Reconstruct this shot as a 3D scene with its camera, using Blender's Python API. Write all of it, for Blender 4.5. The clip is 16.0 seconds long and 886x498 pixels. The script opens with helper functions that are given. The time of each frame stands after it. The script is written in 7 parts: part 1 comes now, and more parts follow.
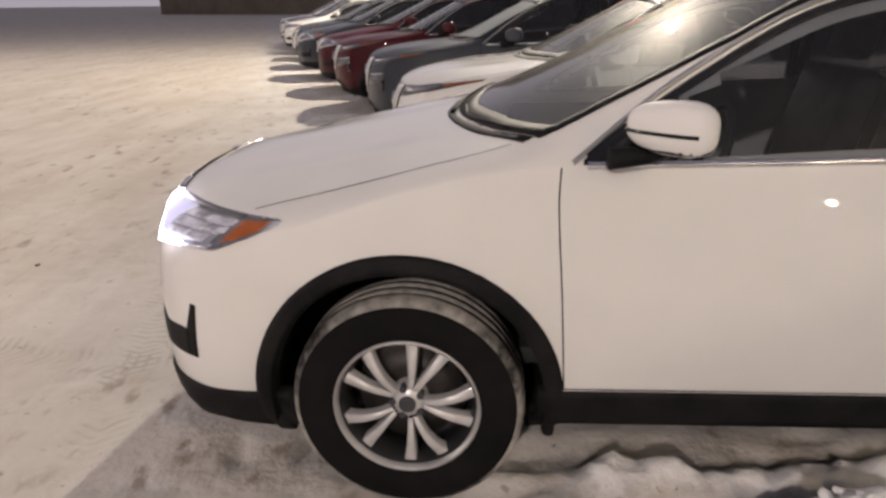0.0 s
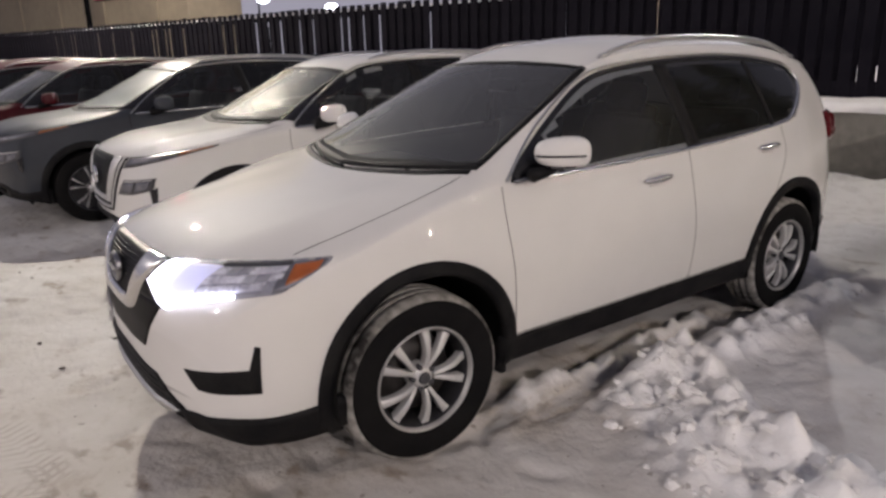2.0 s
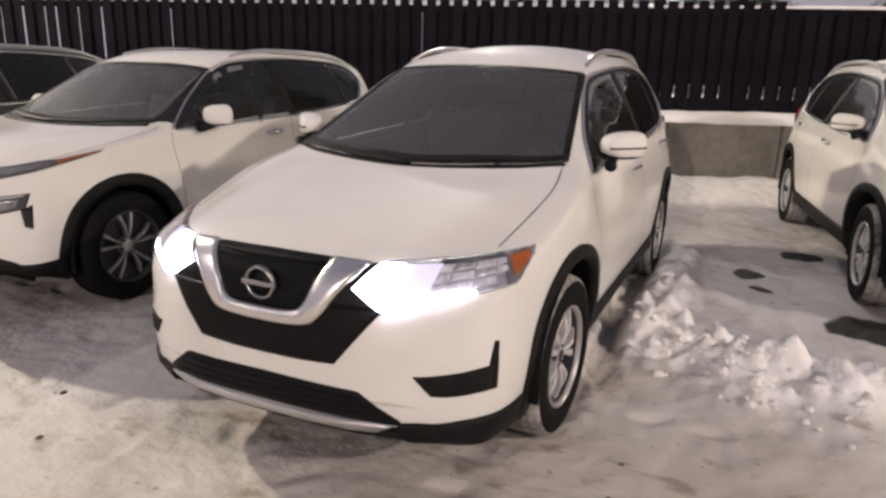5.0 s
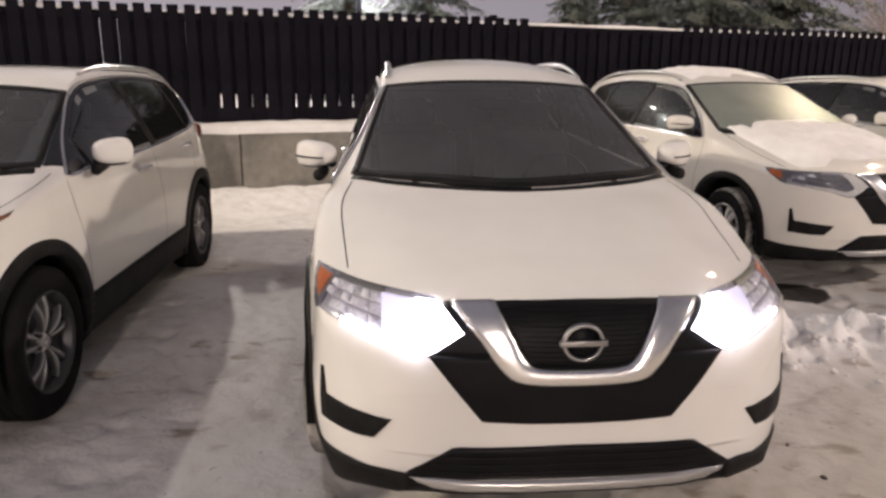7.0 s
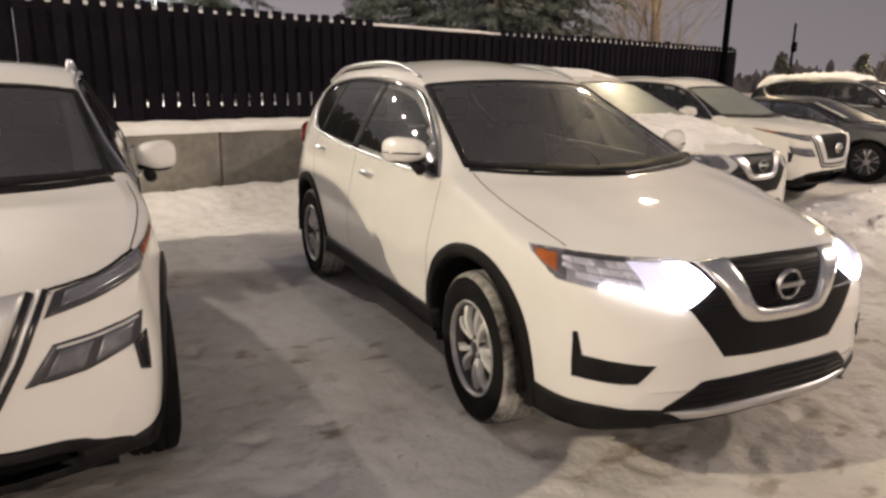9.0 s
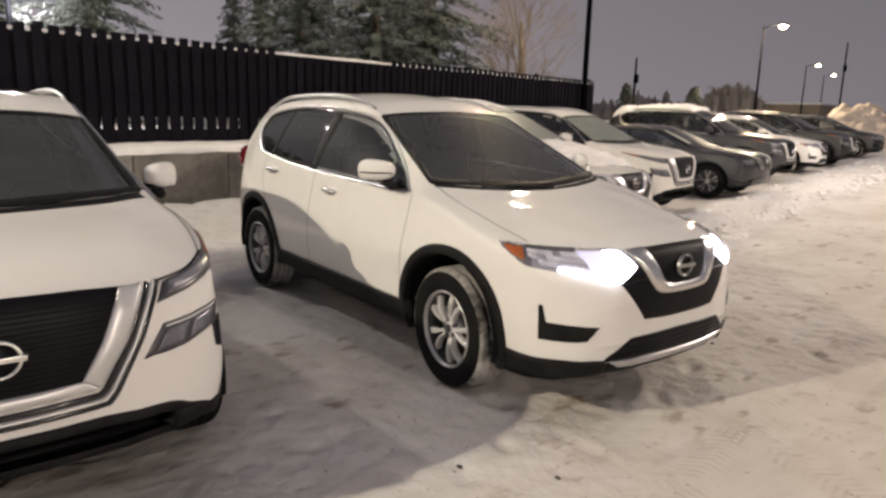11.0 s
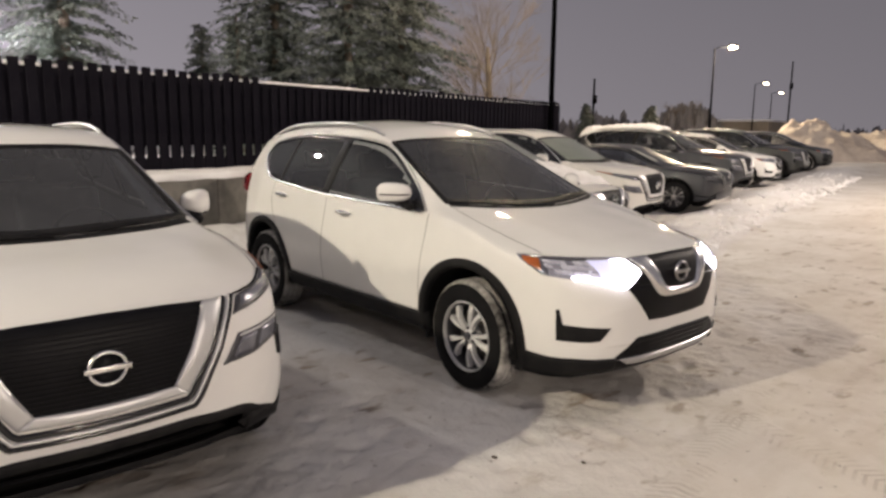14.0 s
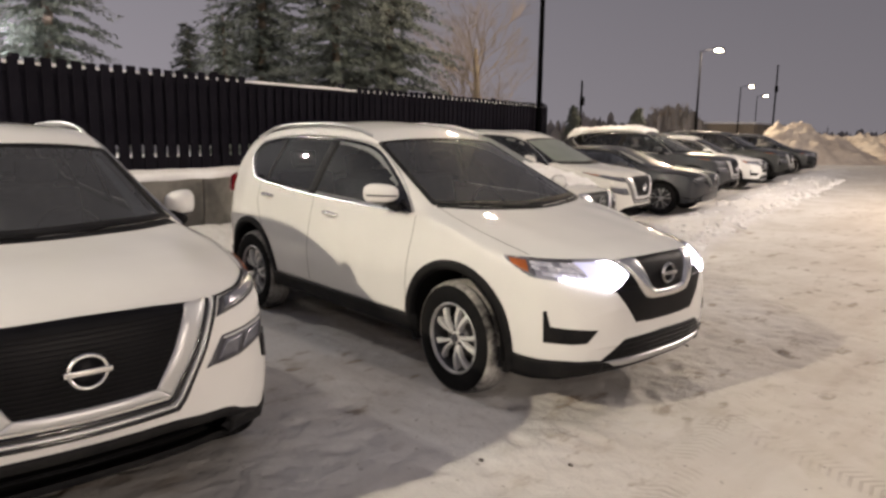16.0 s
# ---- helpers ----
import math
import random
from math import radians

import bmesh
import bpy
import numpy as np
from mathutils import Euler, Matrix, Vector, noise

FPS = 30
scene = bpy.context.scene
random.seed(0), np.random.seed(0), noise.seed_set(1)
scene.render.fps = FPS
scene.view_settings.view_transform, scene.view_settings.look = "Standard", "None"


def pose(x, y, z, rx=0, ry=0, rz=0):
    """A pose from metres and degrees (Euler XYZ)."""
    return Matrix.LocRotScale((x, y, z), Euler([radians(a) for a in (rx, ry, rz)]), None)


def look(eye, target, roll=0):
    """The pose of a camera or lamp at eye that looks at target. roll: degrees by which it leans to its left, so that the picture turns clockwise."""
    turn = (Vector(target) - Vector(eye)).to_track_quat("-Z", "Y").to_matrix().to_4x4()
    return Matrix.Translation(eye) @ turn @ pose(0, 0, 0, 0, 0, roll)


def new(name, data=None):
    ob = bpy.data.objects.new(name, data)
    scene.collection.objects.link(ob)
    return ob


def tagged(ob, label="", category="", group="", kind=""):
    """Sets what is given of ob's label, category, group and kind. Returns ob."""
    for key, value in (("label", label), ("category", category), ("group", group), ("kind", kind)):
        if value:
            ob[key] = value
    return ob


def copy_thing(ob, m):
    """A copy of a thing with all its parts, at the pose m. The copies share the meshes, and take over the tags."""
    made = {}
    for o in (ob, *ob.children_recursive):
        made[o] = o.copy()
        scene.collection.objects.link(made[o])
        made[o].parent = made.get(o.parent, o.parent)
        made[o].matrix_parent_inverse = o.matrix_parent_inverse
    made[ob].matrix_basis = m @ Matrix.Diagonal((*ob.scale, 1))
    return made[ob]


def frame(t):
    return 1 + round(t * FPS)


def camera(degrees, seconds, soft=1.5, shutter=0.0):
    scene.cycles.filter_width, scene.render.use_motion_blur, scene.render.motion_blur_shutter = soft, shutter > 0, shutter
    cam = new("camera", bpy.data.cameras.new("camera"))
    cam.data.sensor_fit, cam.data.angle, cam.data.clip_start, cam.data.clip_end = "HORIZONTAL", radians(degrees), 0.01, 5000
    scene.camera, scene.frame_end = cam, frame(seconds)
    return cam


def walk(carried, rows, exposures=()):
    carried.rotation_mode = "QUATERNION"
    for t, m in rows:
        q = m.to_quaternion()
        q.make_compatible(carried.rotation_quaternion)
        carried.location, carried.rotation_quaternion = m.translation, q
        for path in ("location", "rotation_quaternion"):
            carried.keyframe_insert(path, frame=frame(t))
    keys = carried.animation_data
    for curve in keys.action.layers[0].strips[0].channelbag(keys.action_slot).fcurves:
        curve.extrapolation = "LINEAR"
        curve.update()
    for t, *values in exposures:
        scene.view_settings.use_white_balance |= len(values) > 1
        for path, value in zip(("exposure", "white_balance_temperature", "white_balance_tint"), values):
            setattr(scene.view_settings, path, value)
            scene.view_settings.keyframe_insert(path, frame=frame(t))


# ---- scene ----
cam = camera(65.3, 16.0, soft=2.8)

PATH = [
    (0, (2.672, 0.193, 1.505), (0.791, 0.106, 0.832), -0.6),
    (0.5, (2.771, -0.277, 1.506), (0.891, -0.038, 0.868), -0.7),
    (1, (2.732, -0.709, 1.55), (0.922, -0.121, 0.936), -1.1),
    (1.5, (2.756, -1.1, 1.589), (1.073, -0.193, 1.002), -1.4),
    (2, (2.978, -1.424, 1.619), (1.417, -0.298, 1.073), -1.4),
    (2.5, (3.1, -1.731, 1.642), (1.674, -0.429, 1.12), -0.5),
    (3, (3.087, -1.987, 1.633), (1.777, -0.571, 1.107), 0.5),
    (3.5, (2.852, -2.194, 1.608), (1.609, -0.714, 1.096), 0.9),
    (4, (2.491, -2.388, 1.62), (1.365, -0.818, 1.103), 1.2),
    (4.2, (2.311, -2.502, 1.61), (1.23, -0.902, 1.089), 1.4),
    (6.3, (0.195, -2.842, 1.561), (-0.017, -0.916, 1.069), -0.2),
    (6.5, (-0.024, -2.839, 1.589), (-0.156, -0.904, 1.101), -0.3),
    (7, (-0.578, -2.81, 1.569), (-0.415, -0.874, 1.093), 0.4),
    (7.5, (-1.07, -2.658, 1.531), (-0.711, -0.747, 1.065), 0.3),
    (8, (-1.528, -2.641, 1.526), (-0.957, -0.783, 1.053), 0.4),
    (8.5, (-1.94, -2.627, 1.528), (-1.216, -0.82, 1.07), 0.5),
    (9, (-2.32, -2.635, 1.559), (-1.466, -0.889, 1.085), 0.7),
    (9.5, (-2.636, -2.728, 1.548), (-1.632, -1.063, 1.081), 1.4),
    (9.7, (-2.71, -2.806, 1.556), (-1.666, -1.16, 1.108), 1.6),
    (11.8, (-3.461, -3.075, 1.607), (-2.243, -1.543, 1.198), 0.9),
    (12, (-3.513, -3.105, 1.592), (-2.294, -1.576, 1.171), 0.7),
    (12.5, (-3.648, -3.102, 1.612), (-2.398, -1.592, 1.214), 0.7),
    (13, (-3.71, -3.052, 1.622), (-2.44, -1.552, 1.25), 0.7),
    (13.5, (-3.695, -3.068, 1.626), (-2.425, -1.565, 1.271), 0.6),
    (14, (-3.685, -3.073, 1.623), (-2.409, -1.571, 1.284), 0.5),
    (14.5, (-3.685, -3.075, 1.628), (-2.402, -1.575, 1.307), 0.5),
    (15, (-3.679, -3.068, 1.628), (-2.393, -1.571, 1.304), 0.5),
    (15.5, (-3.675, -3.065, 1.622), (-2.38, -1.578, 1.291), 0.7),
    (16, (-3.668, -3.059, 1.623), (-2.365, -1.58, 1.287), 0.8),
]
walk(cam, [(t, look(eye, target, roll)) for t, eye, target, roll in PATH],
     [(0, 0.0, 6400, 13), (0.5, -0.18, 6350, 12.5), (1.2, -0.32, 6120, 13), (2.0, -0.18, 6050, 12), (2.5, 0.03, 6100, 11.5), (3.5, 0.22, 6450, 13), (4.2, 0.26, 6500, 13), (6.5, 0.28, 6450, 14), (7.5, 0.16, 6950, 11), (8.5, 0.10, 7050, 10), (9.7, 0.13, 6850, 10), (12, 0.11, 6650, 9), (16, 0.11, 6600, 9)])

# ---- light ----
world = bpy.data.worlds.new("night_sky")
scene.world = world
world.use_nodes = True
wn, wl = world.node_tree.nodes, world.node_tree.links
wbg = wn["Background"]
wtc, wsep, wramp = wn.new("ShaderNodeTexCoord"), wn.new("ShaderNodeSeparateXYZ"), wn.new("ShaderNodeValToRGB")
wl.new(wtc.outputs["Generated"], wsep.inputs[0])
wl.new(wsep.outputs["Z"], wramp.inputs[0])
wramp.color_ramp.elements[0].position, wramp.color_ramp.elements[0].color = 0.0, (0.245, 0.225, 0.252, 1)
wramp.color_ramp.elements[1].position, wramp.color_ramp.elements[1].color = 0.42, (0.138, 0.130, 0.155, 1)
wl.new(wramp.outputs[0], wbg.inputs[0])
# the glow of the town lies to the west and north
wx, wy = wn.new("ShaderNodeMath"), wn.new("ShaderNodeMath")
wx.operation = wy.operation = "MULTIPLY_ADD"
wx.inputs[1].default_value, wx.inputs[2].default_value = -0.50, 1.22
wy.inputs[1].default_value = 0.10
wl.new(wsep.outputs["X"], wx.inputs[0])
wl.new(wsep.outputs["Y"], wy.inputs[0])
wl.new(wx.outputs[0], wy.inputs[2])
wl.new(wy.outputs[0], wbg.inputs[1])


def lamp(name, kind, m, watts, colour, **more):
    d = bpy.data.lights.new(name, kind)
    d.energy, d.color = watts, colour
    for k, v in more.items():
        if k == "radius":
            d.shadow_soft_size = v
        elif k == "size":
            d.size = v
    ob = new(name, d)
    ob.matrix_world = m
    return ob


WARM, COOL = (1.0, 0.80, 0.56), (1.0, 0.93, 0.86)
lamp("lot_light_west", "POINT", pose(-15.5, 1.8, 8.2), 7700, (1.0, 0.88, 0.70), radius=0.12)
lamp("lot_light_lane", "POINT", pose(1.2, -27.0, 7.6), 8600, (1.0, 0.85, 0.74), radius=0.18)
# two unseen fill lamps, added to brighten the car sides and the snow ridge
lamp("lot_light_aisle", "POINT", pose(-15.0, -14.0, 9.0), 1100, (1.0, 0.85, 0.74), radius=0.15)
lamp("lot_light_aisle_far", "POINT", pose(16.0, -3.0, 7.4), 4800, (1.0, 0.86, 0.77), radius=0.15)
lamp("lot_light_east", "POINT", pose(44.9, 22.9, 7.3), 7000, WARM, radius=0.3)
lamp("yard_light_behind_fence", "POINT", pose(-6.0, 15.5, 7.5), 2600, COOL, radius=0.07)
lamp("yard_light_by_spruce", "POINT", pose(-1.15, 15.9, 4.0), 800, (0.95, 0.9, 1.0), radius=0.06)
lamp("street_light_behind_trees", "POINT", pose(11.5, 10.9, 8.4), 1700, WARM, radius=0.2)

# ---- materials ----


def mat(name, colour, rough=0.5, metal=0.0, coat=0.0, bump=0.0, scale=20.0, vary=0.0, second=None, spec=0.5, rand=0.0):
    """A plain procedural surface: base colour broken by two scales of noise, with a fine relief."""
    m = bpy.data.materials.new(name)
    m.use_nodes = True
    n, l = m.node_tree.nodes, m.node_tree.links
    p = n["Principled BSDF"]
    p.inputs["Roughness"].default_value = rough
    p.inputs["Metallic"].default_value = metal
    p.inputs["Coat Weight"].default_value = coat
    p.inputs["Coat Roughness"].default_value = 0.018
    p.inputs["Specular IOR Level"].default_value = spec
    p.inputs["Base Color"].default_value = (*colour, 1)
    if vary or second:
        tc = n.new("ShaderNodeTexCoord")
        a, b = n.new("ShaderNodeTexNoise"), n.new("ShaderNodeTexNoise")
        a.inputs["Scale"].default_value, a.inputs["Detail"].default_value = scale, 6
        b.inputs["Scale"].default_value, b.inputs["Detail"].default_value = scale * 0.13, 4
        l.new(tc.outputs["Object"], a.inputs["Vector"])
        l.new(tc.outputs["Object"], b.inputs["Vector"])
        mul = n.new("ShaderNodeMath")
        mul.operation = "MULTIPLY_ADD"
        l.new(a.outputs["Fac"], mul.inputs[0])
        mul.inputs[1].default_value = 0.45
        l.new(b.outputs["Fac"], mul.inputs[2])
        r = n.new("ShaderNodeMapRange")
        r.inputs[1].default_value, r.inputs[2].default_value = 0.55, 0.9
        l.new(mul.outputs[0], r.inputs[0])
        mx = n.new("ShaderNodeMix")
        mx.data_type = "RGBA"
        lo = second or tuple(c * (1 - vary) for c in colour)
        mx.inputs["A"].default_value, mx.inputs["B"].default_value = (*colour, 1), (*lo, 1)
        l.new(r.outputs[0], mx.inputs["Factor"])
        out = mx.outputs["Result"]
        if rand:
            oi, hs = n.new("ShaderNodeObjectInfo"), n.new("ShaderNodeHueSaturation")
            mr = n.new("ShaderNodeMapRange")
            mr.inputs[3].default_value, mr.inputs[4].default_value = 1 - rand, 1 + rand
            l.new(oi.outputs["Random"], mr.inputs[0])
            l.new(mr.outputs[0], hs.inputs["Value"])
            l.new(out, hs.inputs["Color"])
            out = hs.outputs["Color"]
        l.new(out, p.inputs["Base Color"])
        if bump:
            bp = n.new("ShaderNodeBump")
            bp.inputs["Strength"].default_value, bp.inputs["Distance"].default_value = bump, 0.01
            l.new(a.outputs["Fac"], bp.inputs["Height"])
            l.new(bp.outputs[0], p.inputs["Normal"])
    return m


def glow(name, colour, strength):
    m = bpy.data.materials.new(name)
    m.use_nodes = True
    p = m.node_tree.nodes["Principled BSDF"]
    p.inputs["Base Color"].default_value = (*colour, 1)
    p.inputs["Emission Color"].default_value = (*colour, 1)
    p.inputs["Emission Strength"].default_value = strength
    return m


def glass(name, tint, gloss=0.9, film=0.0):
    """Thin tinted glass: light passes through tinted, a mirror reflection on top rises to the edge of view."""
    m = bpy.data.materials.new(name)
    m.use_nodes = True
    n, l = m.node_tree.nodes, m.node_tree.links
    n.remove(n["Principled BSDF"])
    t, g, f, mx = n.new("ShaderNodeBsdfTransparent"), n.new("ShaderNodeBsdfGlossy"), n.new("ShaderNodeFresnel"), n.new("ShaderNodeMixShader")
    t.inputs[0].default_value = (*tint, 1)
    g.inputs[0].default_value = (gloss, gloss, gloss, 1)
    g.inputs["Roughness"].default_value = 0.012
    f.inputs[0].default_value = 1.5
    l.new(f.outputs[0], mx.inputs[0])
    l.new(t.outputs[0], mx.inputs[1])
    l.new(g.outputs[0], mx.inputs[2])
    out = mx
    if film:
        # a thin uneven film of frost and dust, its grey also imitating reflected sky
        tc, nzt, rr = n.new("ShaderNodeTexCoord"), n.new("ShaderNodeTexNoise"), n.new("ShaderNodeMapRange")
        nzt.inputs["Scale"].default_value, nzt.inputs["Detail"].default_value = 3.0, 6
        l.new(tc.outputs["Object"], nzt.inputs["Vector"])
        rr.inputs[1].default_value, rr.inputs[2].default_value, rr.inputs[3].default_value, rr.inputs[4].default_value = 0.3, 0.75, film * 0.85, film * 1.15
        l.new(nzt.outputs["Fac"], rr.inputs[0])
        d, out = n.new("ShaderNodeBsdfDiffuse"), n.new("ShaderNodeMixShader")
        d.inputs[0].default_value = (0.6, 0.6, 0.58, 1)
        l.new(rr.outputs[0], out.inputs[0])
        l.new(mx.outputs[0], out.inputs[1])
        rg, df = n.new("ShaderNodeBsdfGlossy"), n.new("ShaderNodeMixShader")
        rg.inputs[0].default_value = (0.75, 0.76, 0.72, 1)
        rg.inputs["Roughness"].default_value = 0.4
        df.inputs[0].default_value = 0.62
        l.new(d.outputs[0], df.inputs[1])
        l.new(rg.outputs[0], df.inputs[2])
        l.new(df.outputs[0], out.inputs[2])
    l.new(out.outputs[0], n["Material Output"].inputs[0])
    return m


WHITE = mat("white_paint", (0.71, 0.70, 0.675), 0.55, coat=1.0, vary=0.06, scale=6, spec=0.15)
GREY = mat("grey_paint", (0.040, 0.045, 0.055), 0.45, metal=0.0, coat=0.45, vary=0.2, scale=8, spec=0.15)
DARKGREY = mat("dark_grey_paint", (0.020, 0.022, 0.027), 0.42, metal=0.1, coat=0.3, vary=0.2, scale=8)
RED = mat("dark_red_paint", (0.055, 0.003, 0.007), 0.45, metal=0.0, coat=0.35, vary=0.2, scale=8, spec=0.1)
BLACKPAINT = mat("black_paint", (0.013, 0.015, 0.014), 0.35, coat=0.35, vary=0.3, scale=8)
CREAM = mat("pearl_white_paint", (0.67, 0.65, 0.60), 0.55, coat=1.0, vary=0.06, scale=6, spec=0.15)
CLAD = mat("black_textured_plastic", (0.0055, 0.0055, 0.0065), 0.6, vary=0.4, scale=60, bump=0.15, second=(0.013, 0.0125, 0.0125), spec=0.12)
GLOSSBLACK = mat("gloss_black_plastic", (0.012, 0.012, 0.014), 0.12)
GAP = mat("panel_gap", (0.008, 0.008, 0.008), 0.9, spec=0.1)
RUBBER = mat("tyre_rubber", (0.006, 0.006, 0.0065), 0.8, vary=0.3, scale=14, bump=0.4, second=(0.011, 0.0105, 0.0105), spec=0.06)
TREAD = mat("snow_dusted_tread", (0.36, 0.345, 0.32), 0.85, scale=34, bump=0.6, second=(0.03, 0.028, 0.027), spec=0.2)
ALLOY = mat("silver_alloy", (0.68, 0.675, 0.67), 0.36, metal=0.4, vary=0.25, scale=25)
ALLOYDARK = mat("dark_alloy", (0.06, 0.06, 0.065), 0.35, metal=0.6, vary=0.3, scale=25)
RIMLIP = mat("weathered_rim_lip", (0.46, 0.455, 0.45), 0.4, metal=0.5, vary=0.3, scale=25)
DISC = mat("brake_disc", (0.055, 0.05, 0.048), 0.5, metal=0.5, vary=0.4, scale=40)
SATINLIGHT = mat("brushed_pale_metal", (0.62, 0.62, 0.62), 0.42, metal=0.6, vary=0.1, scale=12)
CHROME = mat("chrome", (0.78, 0.78, 0.78), 0.27, metal=1.0, vary=0.1, scale=12)
DULLCHROME = mat("dull_chrome", (0.40, 0.40, 0.41), 0.3, metal=1.0, vary=0.25, scale=12)
SATIN = mat("satin_silver", (0.50, 0.50, 0.50), 0.33, metal=0.8, vary=0.12, scale=15)
MESHBLACK = mat("grille_black", (0.006, 0.006, 0.0075), 0.45, vary=0.4, scale=80, spec=0.12)
CLOTH = mat("dark_seat_cloth", (0.035, 0.036, 0.042), 0.9, vary=0.4, scale=90, bump=0.3)
LINING = mat("pale_cloth_lining", (0.50, 0.50, 0.46), 0.9, vary=0.15, scale=40)
DASH = mat("dashboard_plastic", (0.02, 0.02, 0.023), 0.7, vary=0.3, scale=70)
AMBER = mat("amber_reflector", (0.46, 0.13, 0.03), 0.2, vary=0.35, scale=60)
REDLENS = mat("red_lens", (0.13, 0.009, 0.013), 0.12, vary=0.4, scale=30)
LAMPBACK = mat("lamp_reflector", (0.55, 0.56, 0.62), 0.28, metal=0.45, vary=0.45, scale=22)
LAMPDARK = mat("lamp_housing", (0.05, 0.05, 0.058), 0.3, vary=0.3, scale=40)
DRL = glow("daytime_running_light", (0.93, 0.9, 1.0), 10.0)
# faint emission stands in for running-light spill caught by the reflector
DRLSOFT = glow("lit_headlight_reflector", (0.74, 0.76, 1.0), 0.2)
LAMPFACET = mat("faceted_reflector", (0.80, 0.82, 0.90), 0.2, metal=0.1, bump=1.0, scale=75, second=(0.42, 0.42, 0.50))
AMBERDARK = mat("dark_amber_reflector", (0.34, 0.10, 0.025), 0.3, vary=0.35, scale=60)
LAMPBOWL = mat("lamp_bowl", (0.22, 0.225, 0.255), 0.25, metal=0.3, scale=30, second=(0.11, 0.11, 0.13))
# lighter copy of the lamp bowl, the glare of the lit headlamp in its colour
LAMPBASE = mat("glare_lit_lamp_bowl", (0.46, 0.47, 0.53), 0.25, metal=0.25, scale=30, second=(0.26, 0.26, 0.31))
DRLOFF = mat("unlit_light_guide", (0.55, 0.55, 0.55), 0.25, vary=0.2, scale=40)
GLASS = glass("tinted_windscreen", (0.70, 0.73, 0.74), film=0.10)
GLASSDARK = glass("privacy_glass", (0.2, 0.2, 0.21), film=0.012)
GLASSSIDE = glass("front_door_glass", (0.52, 0.54, 0.56), film=0.02)
GLASSCLEAR = glass("clear_lamp_cover", (0.93, 0.93, 0.95))
FROST = mat("frosted_windscreen", (0.19, 0.215, 0.185), 0.4, coat=0.6, vary=0.3, scale=5)
SNOW = mat("loose_snow", (0.84, 0.83, 0.82), 0.7, scale=9, bump=0.5, second=(0.70, 0.68, 0.66), spec=0.25)
# the tan holds both dirt and the warm lamplight on the heaps
DIRTYSNOW = mat("ploughed_dirty_snow", (0.72, 0.63, 0.52), 0.75, scale=3, bump=0.5, second=(0.55, 0.46, 0.37), spec=0.2)
CONCRETE = mat("cast_concrete", (0.25, 0.235, 0.205), 0.85, scale=12, bump=0.35, second=(0.15, 0.14, 0.122), rand=0.12)
FENCE = mat("black_stained_wood", (0.0085, 0.0078, 0.0115), 0.85, scale=16, bump=0.5, second=(0.013, 0.012, 0.016), rand=0.15, spec=0.03)
POLE = mat("dark_steel_pole", (0.003, 0.003, 0.0035), 0.9, vary=0.3, scale=20, spec=0.0)
LAMPHEAD = glow("street_lamp_lens", (1.0, 0.84, 0.55), 28.0)
LAMPWHITE = glow("white_lamp_lens", (0.95, 0.92, 1.0), 14.0)
BARK = mat("bark", (0.085, 0.065, 0.05), 0.9, scale=18, bump=0.6, second=(0.16, 0.13, 0.10))
NEEDLE = mat("spruce_needles", (0.085, 0.10, 0.085), 0.9, scale=3, second=(0.145, 0.155, 0.14))
TWIG = mat("bare_twigs", (0.15, 0.115, 0.085), 0.9, scale=6, second=(0.23, 0.185, 0.14))
BEIGE = mat("beige_render_wall", (0.27, 0.225, 0.165), 0.85, scale=3, bump=0.2, second=(0.20, 0.165, 0.125))
FAR = mat("distant_trees", (0.13, 0.125, 0.13), 0.95, scale=2, second=(0.19, 0.18, 0.19))
SIGNRED = glow("red_sign_face", (0.75, 0.12, 0.2), 0.7)
DEBRIS = mat("frozen_dirt", (0.06, 0.05, 0.042), 0.9, scale=30, bump=0.4, second=(0.11, 0.09, 0.075))


